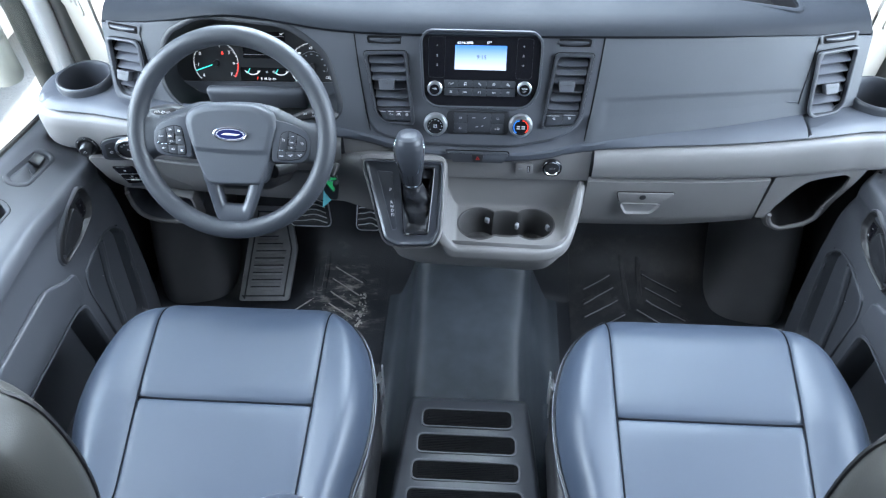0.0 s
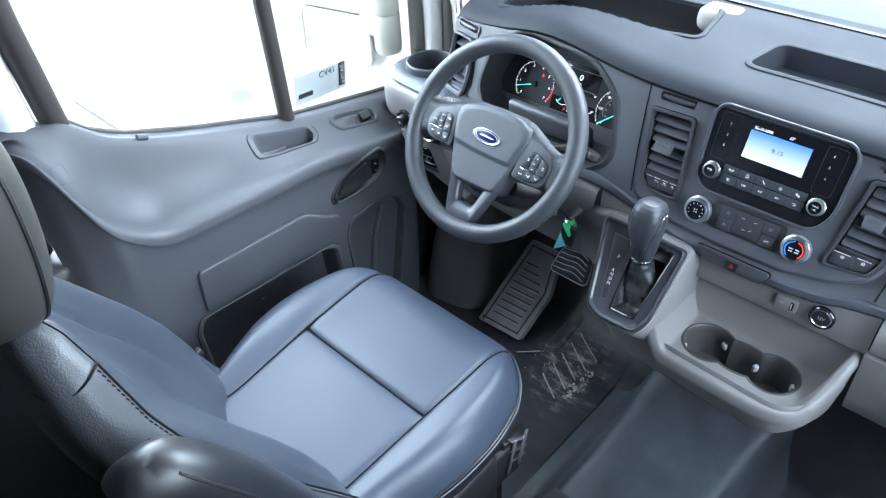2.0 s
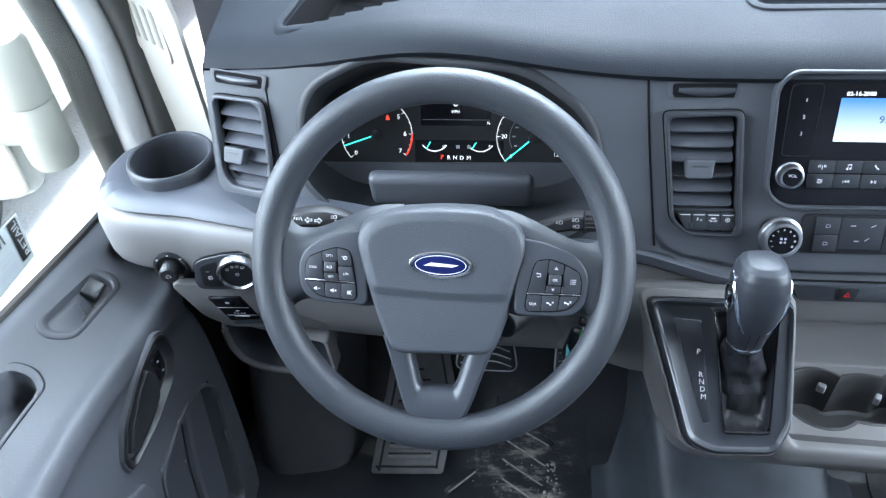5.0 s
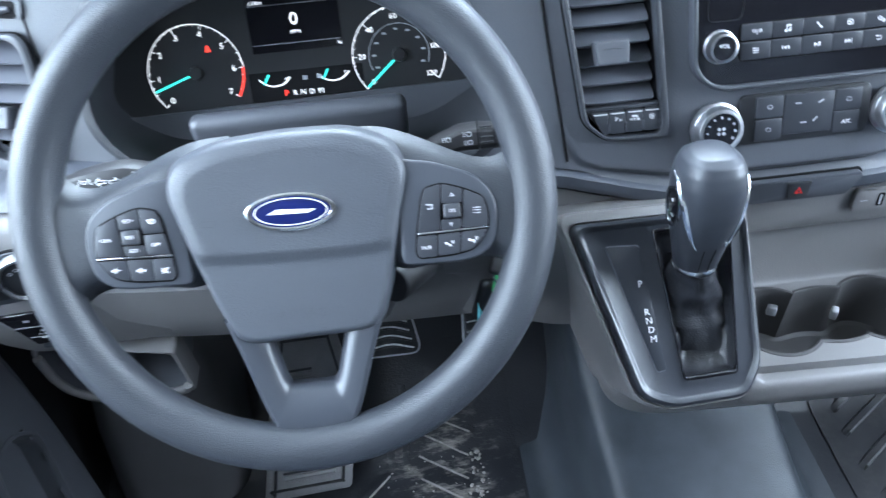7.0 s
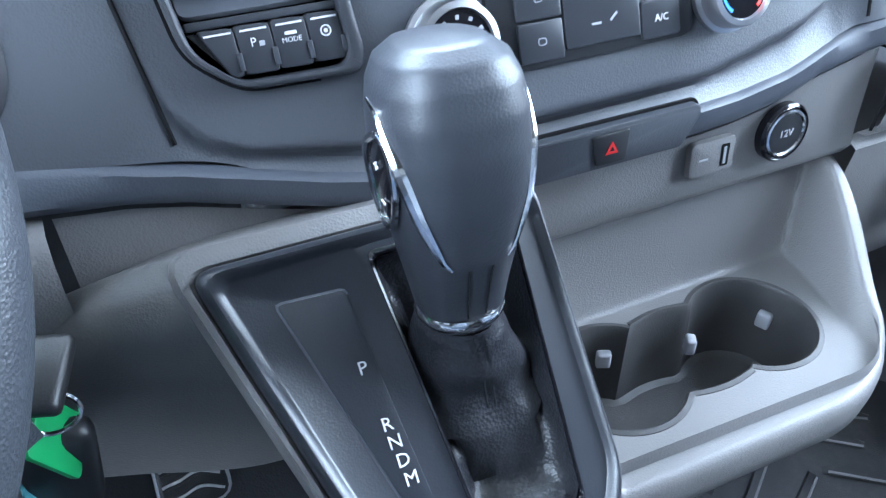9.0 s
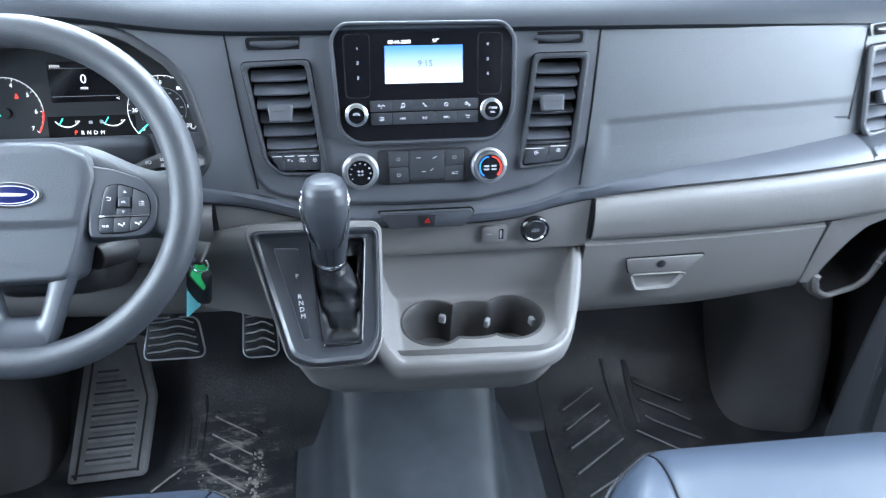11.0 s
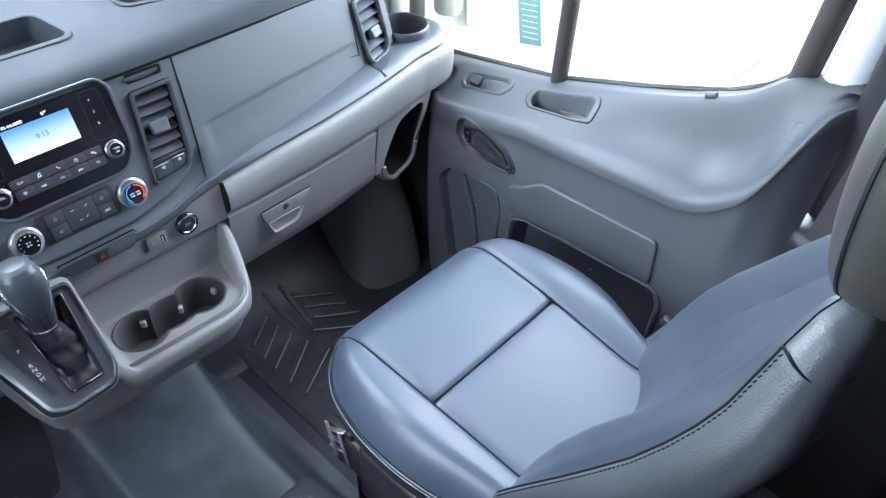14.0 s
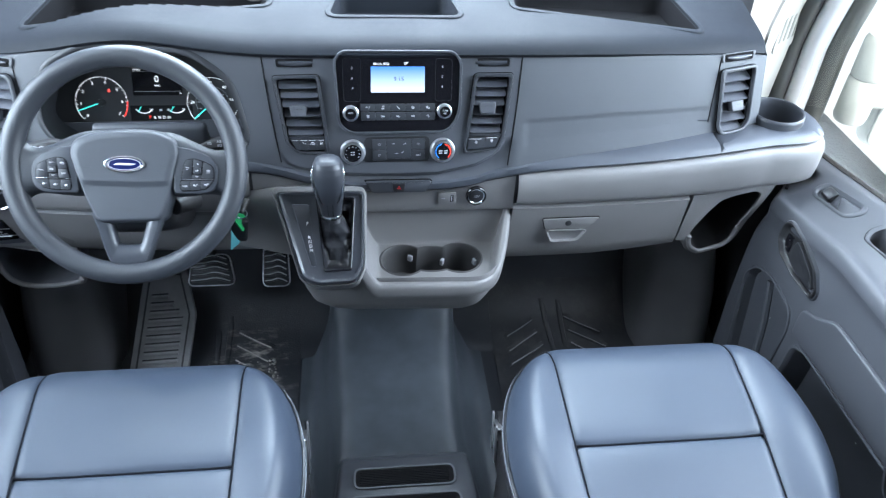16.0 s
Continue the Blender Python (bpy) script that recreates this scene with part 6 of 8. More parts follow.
# lamp switches left of the wheel
ml = facing(-0.773, 1.2098, 0.5455, 3, -7)
mk = part("mirror_knob", lathe([(0.0235, 0), (0.0235, 0.003), (0.0195, 0.005), (0.0165, 0.002), (0.0125, 0.002), (0.0125, 0.018), (0.010, 0.021), (0.0, 0.021)], ml, 32), SATIN, dash, "black mirror adjuster knob")
car_mark = rounded([(-0.0038, -0.0016), (-0.0018, 0.0022), (0.0022, 0.0022), (0.0038, -0.0012), (0.002, -0.0026), (-0.002, -0.0026)][::-1], 0.0006, 2)
part("mark", ring(car_mark, shrink(car_mark, 0.0007), 0.0003, ml @ pose(0, 0.0, 0.0211)), WHITE, mk)
for u in (-0.0148, 0.0148):
    part("mark", box(0.0030, 0.0022, 0.0003, ml @ pose(u, 0.0142, 0.0050, 0, 0, 45)), WHITE, mk)
part("mark", rod(0.0012, 0.0012, 0.0003, ml @ pose(0, 0.0205, 0.0048), 10), WHITE, mk)
ms = facing(-0.675, 1.1925, 0.563, 2, -9)
lamp_out = rounded([(-0.051, 0.0143), (-0.041, 0.0210), (-0.011, 0.0260), (0.026, 0.0255), (0.028, -0.0310), (-0.034, -0.0300), (-0.053, -0.0260), (-0.057, -0.0180)][::-1], 0.006, 4)
sw = part("lamp_switch", plate(lamp_out, 0.005, ms, 0.0012), BEZEL, dash, "dark headlamp switch panel with bright dial ring")
part("panel_gap", plate(shrink(lamp_out, -0.0012), 0.0025, ms), DARK, sw)
part("dimmer_key", plate(rounded([(-0.045, 0.0100), (-0.038, 0.0145), (-0.024, 0.0170), (-0.023, -0.0235), (-0.036, -0.0235), (-0.048, -0.0195)][::-1], 0.004, 3), 0.0012, ms @ pose(0, 0, 0.0048), 0.0004), SATIN, sw)
bulb = [(0.0028 * math.cos(a), 0.0028 * math.sin(a)) for a in np.linspace(0, 2 * math.pi, 16, endpoint=False)]
part("mark", join(ring(bulb, shrink(bulb, 0.0007), 0.0003, ms @ pose(-0.036, -0.0075, 0.0060)), box(0.0040, 0.0007, 0.0003, ms @ pose(-0.036, -0.0075, 0.0062, 0, 0, 45))), WHITE, sw)
part("mark", box(0.0030, 0.0007, 0.0003, ms @ pose(-0.037, 0.0025, 0.0062)), GREYPRINT, sw)
part("ring_trim", lathe([(0.0250, 0.0), (0.0250, 0.010), (0.0240, 0.0130), (0.0220, 0.0135), (0.0200, 0.0110)], ms @ pose(0, 0, 0.002), 40), ALU, sw, "bright dial ring")
part("dial", rod(0.0203, 0.0203, 0.0105, ms @ pose(0, 0, 0.002), 32, 0.001), SATIN, sw)
for a in (55, 80, 105, 135):
    part("mark", ring(bulb, shrink(bulb, 0.0009), 0.0003, ms @ pose(0.0145 * math.cos(radians(a)), 0.0130 * math.sin(radians(a)), 0.0126) @ Matrix.Diagonal((0.75, 0.62, 1, 1))), WHITE, sw)
part("mark", ring(bulb, shrink(bulb, 0.0010), 0.0003, ms @ pose(0, 0, 0.0126) @ Matrix.Diagonal((0.8, 0.8, 1, 1))), WHITE, sw)
# lighter panel under the lamp switches, which carries the parking brake switch
mp = facing(-0.705, 1.203, 0.478, -6, -2)
part("switch_panel", plate(rounded([(-0.075, 0.048), (0.120, 0.048), (0.120, -0.048), (-0.020, -0.046), (-0.050, -0.022)], 0.012, 4), 0.010, mp @ pose(0, 0, -0.010), 0.003), LIGHT, dash)
pk = part("brake_switch", plate(rounded([(-0.030, 0.024), (0.013, 0.025), (0.029, -0.022), (-0.012, -0.026)], 0.002, 3), 0.0035, mp, 0.001), GLOSS, dash, "black parking brake switch")
part("split_line", box(0.042, 0.0012, 0.0006, mp @ pose(-0.001, 0.004, 0.0035, 0, 0, 1)), ALU, pk)
part("split_line", box(0.043, 0.0008, 0.0005, mp @ pose(0.008, -0.0125, 0.0036, 0, 0, 1)), GREYPRINT, pk)
part("mark", box(0.020, 0.0016, 0.0004, mp @ pose(0.007, -0.0145, 0.0037)), WHITE, pk)
part("mark", box(0.0048, 0.0030, 0.0004, mp @ pose(-0.006, 0.014, 0.0036)), GREYPRINT, pk)
part("mark", box(0.0048, 0.0026, 0.0004, mp @ pose(0.003, -0.003, 0.0036)), GREYPRINT, pk)
part("lettering", lettering("PULL ON", 0.0040, mp @ pose(0.005, -0.0085, 0.0036)), GREYPRINT, pk, flat=True)
part("scoop", plate(rounded([(-0.008, -0.026), (0.030, -0.0235), (0.036, -0.034), (-0.010, -0.036)], 0.003, 3), 0.0015, mp), TRIM, pk)

# ---- instrument cluster and its hood ----
CL = facing(-0.42, 1.345, 0.655, 25)
hood_front = [Vector((x, face_y(x, z) - 0.003, z)) for x, z in HOLE]
far = []
for x, z in HOLE:
    far.append(CL @ Vector(((x + 0.42) * 1.02, (z - 0.712) * 0.80 + 0.018, 0.003)))
mid = [(a * 0.45 + b * 0.55) + Vector((0, 0, 0.0)) for a, b in zip(hood_front, far)]
lip_in = [Vector((p.x + (-0.42 - p.x) * 0.02, p.y, p.z + (0.70 - p.z) * 0.02)) for p in hood_front]
lip_out = [Vector((p.x + (p.x + 0.42) * 0.040, face_y(p.x, p.z) + 0.0015, p.z + (p.z - 0.70) * 0.070)) for p in hood_front]
lip_mid = [q * 0.85 + p * 0.15 + Vector((0, -0.0028, 0)) for p, q in zip(lip_in, lip_out)]
part("hood_lip", sheet([lip_out, lip_mid, [a.lerp(b, 0.7) + Vector((0, -0.0004, 0)) for a, b in zip(lip_mid, lip_in)], lip_in], closed=True), HOODDARK, dash, sharp=70)
part("cluster_hood", sheet([lip_in, mid, far], closed=True), HOODDARK, dash, sharp=70)
cl_out = rounded([(-0.192, 0.010), (-0.165, 0.066), (-0.10, 0.085), (0.10, 0.085), (0.168, 0.066), (0.195, 0.010), (0.168, -0.033), (-0.165, -0.040)], 0.02, 4)
cluster = part("gauge_panel", plate(cl_out, 0.002, CL), DIALBLACK, dash, "black gauge panel with lit dials")
part("lower_fascia", plate(rounded([(-0.185, -0.034), (0.185, -0.030), (0.19, -0.10), (-0.19, -0.10)], 0.01, 3), 0.006, CL @ pose(0, 0, 0.0)), FACE, cluster)
part("display", plate(rect(0.0875, 0.052, 0.001, 0.0045, 0.040), 0.0006, CL @ pose(0, 0, 0.0019)), GLOSS, cluster)
part("strip", plate(rect(0.112, 0.034, 0.002, 0.0085, -0.021), 0.0006, CL @ pose(0, 0, 0.0019)), DARK, cluster)


def gauge(cx, cy, rad, marks, a0, a1, minor, size, name, needle):
    g = part(name, lathe([(0.007, 0.0), (0.006, 0.004), (0.0, 0.0045)], CL @ pose(cx, cy, 0.002), 20), BLACK, cluster)
    part("scale_arc", arc_band(cx, cy, rad - 0.0007, rad, a0, a1, CL, 0.0026, n=60), LIT, g)
    n = len(marks)
    for i, t in enumerate(marks):
        a = radians(a0 + (a1 - a0) * i / (n - 1))
        part("lettering", lettering(t, size, CL @ pose(cx + (rad - 0.0095) * math.cos(a), cy + (rad - 0.0095) * math.sin(a), 0.0026)), LIT, g, flat=True)
    ticks = []
    for i in range((n - 1) * minor + 1):
        a = radians(a0 + (a1 - a0) * i / ((n - 1) * minor))
        long = 0.0045 if i % minor == 0 else 0.0022
        ticks.append(box(long, 0.0006, 0.0003, CL @ pose(cx + (rad - long / 2) * math.cos(a), cy + (rad - long / 2) * math.sin(a), 0.0027, 0, 0, math.degrees(a))))
    part("ticks", join(*ticks), LIT, g)
    a = radians(needle)
    part("needle", box(rad * 0.80, 0.0017, 0.001, CL @ pose(cx + rad * 0.56 * math.cos(a), cy + rad * 0.56 * math.sin(a), 0.0045, 0, 0, needle)), LITTEAL, g)
    return g


tach = gauge(-0.0964, 0.0023, 0.046, "01234567", 221, -35, 4, 0.0082, "rev_counter", 199)
part("red_zone", arc_band(-0.0964, 0.0023, 0.0444, 0.0463, 2, -35, CL, 0.0029), LITRED, tach)
part("belt_lamp", plate([(-0.0842, 0.0208), (-0.0788, 0.0208), (-0.0796, 0.0225), (-0.0800, 0.0255), (-0.0815, 0.0272), (-0.0830, 0.0255), (-0.0834, 0.0225)], 0.0004, CL @ pose(0, 0, 0.0026)), LITRED, tach)
speedo = gauge(0.1015, 0.0, 0.046, ["0", "20", "40", "60", "80", "100", "120"], 221, -35, 4, 0.0072, "speedometer", 220)
part("inner_arc", arc_band(0.1015, 0.0, 0.0294, 0.0301, 205, -20, CL, 0.0027, n=40), GREYPRINT, speedo)
for i in range(9):
    a = radians(205 - 225 * i / 8)
    part("mark", box(0.004, 0.0018, 0.0003, CL @ pose(0.1015 + 0.0245 * math.cos(a), 0.0245 * math.sin(a), 0.0028)), GREYPRINT, speedo)
for t, u, w, sz, mt in (("0", 0.0045, 0.0430, 0.017, LIT), ("MPH", 0.0045, 0.0315, 0.0048, LIT), ("13.0mi", -0.030, 0.0605, 0.0050, LIT), ("57\u00b0", 0.0425, 0.0620, 0.0060, LIT), ("N", 0.0455, 0.0175, 0.0050, LIT), ("P", -0.0130, -0.0258, 0.0080, LITRED), ("R", -0.0045, -0.0262, 0.0072, LIT), ("N", 0.0035, -0.0262, 0.0072, LIT), ("D", 0.0120, -0.0264, 0.0072, LIT), ("M", 0.0208, -0.0266, 0.0072, LIT), ("H", -0.0110, -0.0115, 0.0042, LIT), ("F", 0.0470, -0.0115, 0.0042, LIT)):
    part("lettering", lettering(t, sz, CL @ pose(u, w, 0.0028)), mt, cluster, flat=True)
part("display_line", box(0.084, 0.0005, 0.0003, CL @ pose(0.0045, 0.0215, 0.0027)), GREYPRINT, cluster)
part("display_line", box(0.084, 0.0005, 0.0003, CL @ pose(0.0045, 0.0575, 0.0027)), GREYPRINT, cluster)
for cx, dx in ((-0.0225, -0.006), (0.0355, -0.006)):
    part("fuel_arc", arc_band(cx, 0.0005, 0.0180, 0.0192, 215, 325, CL, 0.0027), LIT, cluster)
    part("small_needle", box(0.011, 0.0014, 0.0004, CL @ pose(cx - 0.008, -0.0110, 0.0030, 0, 0, 58)), LITTEAL, cluster)
for u in (0.007, 0.021):
    part("tell_tale", box(0.0045, 0.004, 0.0003, CL @ pose(u, -0.0125, 0.0027)), GREYPRINT, cluster)

# steering column cowl, stalks, ignition barrel
column = thing("steering_column", (-0.406, 1.20, 0.60), "dark grey steering column cowl with two black stalks", "steering column")
WC = W0 @ pose(0, 0, 0)
part("upper_cowl", box(0.140, 0.066, 0.15, WC @ pose(0.0, 0.002, -0.120), 0.02, 4), BEZEL, column)
part("lower_cowl", box(0.130, 0.10, 0.15, WC @ pose(0.0, -0.055, -0.125), 0.03, 4), BLACK, column)
part("visor_lip", box(0.195, 0.020, 0.05, pose(-0.415, 1.262, 0.638, 12), 0.009, 4), FACE, column)
for s in (-1, 1):
    # a flat-faced paddle: centre line, half height and half depth at each station
    line = ((0.062, 0.020, 0.008, 0.008), (0.095, 0.0310, 0.0090, 0.0085), (0.108, 0.0355, 0.0105, 0.0095), (0.126, 0.0385, 0.0122, 0.0105), (0.145, 0.0380, 0.0118, 0.0105), (0.162, 0.0365, 0.0100, 0.0095), (0.174, 0.0350, 0.0075, 0.0075), (0.178, 0.0345, 0.0040, 0.0045)) if s < 0 else ((0.062, 0.012, 0.008, 0.008), (0.095, 0.0270, 0.0085, 0.0085), (0.110, 0.0330, 0.0090, 0.0095), (0.126, 0.0370, 0.0108, 0.0105), (0.140, 0.0370, 0.0112, 0.0108), (0.154, 0.0362, 0.0105, 0.0105), (0.168, 0.0350, 0.0088, 0.0092), (0.174, 0.0345, 0.0045, 0.0055))
    rows = []
    for u, v, hh, hd in line:
        rows.append([WC @ Vector((s * u, v + hh * a, -0.070 + hd * b)) for a, b in ((-1, -0.2), (-0.92, 0.55), (-0.66, 0.95), (0.20, 1.0), (0.42, 0.90), (0.92, 0.10), (1.0, -0.35), (0.6, -1.0), (-0.6, -1.0))])
    bm = sheet([list(r) for r in zip(*rows)] + [[r[0] for r in rows]])
    bmesh.ops.remove_doubles(bm, verts=bm.verts, dist=1e-5)
    bmesh.ops.holes_fill(bm, edges=[e for e in bm.edges if e.is_boundary])
    bmesh.ops.recalc_face_normals(bm, faces=bm.faces)
    st = part("stalk", bm, BLACK, column, "black control stalk with white signs", sharp=25)
    arrow = [(-0.0048, 0), (-0.0010, 0.0034), (-0.0010, 0.0014), (0.0034, 0.0014), (0.0034, -0.0014), (-0.0010, -0.0014), (-0.0010, -0.0034)]
    lamp_ = rect(0.0040, 0.0036, 0.0014)
    signs = (("lane", -0.1555, 0.0362), ("arrow", -0.1432, 0.0352), ("arrow_back", -0.1340, 0.0345), ("lamp", -0.1155, 0.0385), ("lamp", -0.1120, 0.0335)) if s < 0 else (("lamp", 0.1165, 0.0360), ("lamp", 0.1325, 0.0385), ("lamp", 0.1330, 0.0322), ("bars", 0.1580, 0.0370))
    for kind_, u, v in signs:
        hd = np.interp(abs(u), [l[0] for l in line], [l[3] for l in line])
        at = WC @ pose(u, v, -0.0697 + hd)
        if kind_ == "arrow":
            mark = ring(arrow, shrink(arrow, 0.0007), 0.0006, at)
        elif kind_ == "arrow_back":
            mark = ring([(-x, -y) for x, y in arrow], shrink([(-x, -y) for x, y in arrow], 0.0007), 0.0006, at)
        elif kind_ == "lamp":
            mark = join(ring(lamp_, shrink(lamp_, 0.0006), 0.0006, at), *[box(0.0020, 0.0005, 0.0006, at @ pose(-0.0036, h, 0.0003)) for h in (-0.0013, 0, 0.0013)])
        elif kind_ == "lane":
            mark = join(box(0.0006, 0.0050, 0.0006, at @ pose(-0.0040, 0, 0.0003, 0, 0, -25)), box(0.0006, 0.0050, 0.0006, at @ pose(0.0040, 0, 0.0003, 0, 0, 25)), ring(rect(0.0038, 0.0026, 0.0008), rect(0.0026, 0.0014, 0.0004), 0.0006, at))
        else:
            mark = join(*[box(0.0026, 0.0006, 0.0006, at @ pose(0, h, 0.0003)) for h in (-0.0034, -0.0012, 0.0012, 0.0034)])
        part("mark", mark, WHITE if s < 0 else GREYPRINT, st)
    if s > 0:
        for u in (0.1395, 0.1525):
            part("ring_groove", box(0.0010, 0.0225, 0.0012, WC @ pose(u, 0.0372, -0.0592), 0.0003), DARK, st)
        for v in (0.0310, 0.0350, 0.0390, 0.0430):
            part("grip_rib", box(0.0095, 0.0014, 0.0016, WC @ pose(0.1460, v, -0.0596 if v < 0.039 else -0.0606), 0.0005), SATIN, st)
ign = WC @ Vector((0.085, -0.055, -0.075))
part("ignition_barrel", rod(0.016, 0.014, 0.05, Matrix.Translation(ign) @ pose(0, 0, 0, 70, 0, -30), 24, 0.002), BLACK, column)

# ---- steering wheel details ----
WB = W0 @ pose(0.003, 0.0016, 0, 0, 0, -2.2)


def wheel_icon(kind_, at):
    """A small printed sign for a wheel button."""
    thin = 0.0003
    o = [(0.0022 * math.cos(a), 0.0018 * math.sin(a)) for a in np.linspace(0, 2 * math.pi, 16, endpoint=False)]
    if kind_ in ("up", "down"):
        d = 1 if kind_ == "up" else -1
        tri_ = [(-0.0016, -0.0010 * d), (0.0016, -0.0010 * d), (0.0, 0.0014 * d)][::d]
        return ring(tri_, shrink(tri_, 0.0005), thin, at)
    if kind_ == "list":
        return join(*[box(0.0034, 0.0006, thin, at @ pose(0.0008, k, 0)) for k in (-0.0018, 0.0, 0.0018)], *[box(0.0008, 0.0006, thin, at @ pose(-0.0022, k, 0)) for k in (-0.0018, 0.0, 0.0018)])
    if kind_ == "return":
        return join(box(0.0040, 0.0006, thin, at @ pose(0, 0.0014, 0)), box(0.0030, 0.0006, thin, at @ pose(0, -0.0014, 0)), box(0.0006, 0.0032, thin, at @ pose(0.0019, 0, 0)), box(0.0014, 0.0005, thin, at @ pose(-0.0016, 0.0018, 0, 0, 0, 35)))
    if kind_ == "cruise":
        return join(ring(o, [(x * 0.70, y * 0.66) for x, y in o], thin, at), box(0.0030, 0.0005, thin, at @ pose(0.0002, 0.0004, 0, 0, 0, 40)), box(0.0012, 0.0005, thin, at @ pose(-0.0028, 0.0010, 0)))
    if kind_ == "voice":
        return join(*[box(0.0006, 0.0026, thin, at @ pose(k, 0, 0, 0, 0, a)) for k, a in ((-0.0022, 18), (-0.0004, 18), (0.0016, -14), (0.0030, 14))])
    if kind_ in ("quieter", "louder", "mute"):
        bits = [box(0.0012, 0.0014, thin, at @ pose(-0.0018, 0, 0)), plate([(-0.0012, -0.0006), (0.0006, -0.0020), (0.0006, 0.0020), (-0.0012, 0.0006)], thin, at)]
        if kind_ == "mute":
            return join(*bits, box(0.0060, 0.0006, thin, at @ pose(0, 0, 0, 0, 0, 40)), box(0.0060, 0.0006, thin, at @ pose(0, 0, 0, 0, 0, -40)))
        bits.append(box(0.0018, 0.0006, thin, at @ pose(0.0024, 0, 0)))
        if kind_ == "louder":
            bits.append(box(0.0006, 0.0018, thin, at @ pose(0.0024, 0, 0)))
        return join(*bits)
    lift = 40 if kind_ == "call" else 0
    return join(box(0.0038, 0.0009, thin, at @ pose(-0.0008, 0, 0, 0, 0, -lift)), box(0.0014, 0.0015, thin, at @ pose(-0.0024, 0.0006, 0)), box(0.0014, 0.0015, thin, at @ pose(0.0006, -0.0010, 0)), *[box(0.0005, 0.0022, thin, at @ pose(k, 0.0012, 0)) for k in (0.0020, 0.0030)], box(0.0014, 0.0005, thin, at @ pose(0.0025, 0.0012, 0)))


POD = [(0.1003, 0.0102), (0.1145, 0.0058), (0.1275, -0.0005), (0.1305, -0.0108), (0.1299, -0.0215), (0.1255, -0.0292), (0.1182, -0.0365), (0.1040, -0.0392), (0.0818, -0.0398), (0.0795, -0.0352), (0.0810, -0.0225), (0.0856, 0.0015), (0.0885, 0.0078)]
# each key: its outline on the right spoke, then its print on the left and on the right spoke
KEYBED = [
    ([(0.1146, 0.0050), (0.1270, -0.0008), (0.1298, -0.0108), (0.1294, -0.0206), (0.1119, -0.0211)], "CAN", "list"),
    ([(0.1002, 0.0095), (0.1136, 0.0054), (0.1131, -0.0036), (0.0991, -0.0034)], "SET+", "up"),
    ([(0.0983, -0.0144), (0.1117, -0.0142), (0.1109, -0.0211), (0.0976, -0.0215)], "SET-", "down"),
    ([(0.0815, -0.0245), (0.0944, -0.0243), (0.0940, -0.0387), (0.0822, -0.0390), (0.0802, -0.0352)], "mute", "voice"),
    ([(0.0952, -0.0243), (0.1106, -0.0238), (0.1094, -0.0376), (0.0947, -0.0387)], "louder", "call"),
    ([(0.1114, -0.0238), (0.1288, -0.0230), (0.1250, -0.0292), (0.1178, -0.0357), (0.1101, -0.0374)], "quieter", "hang"),
]
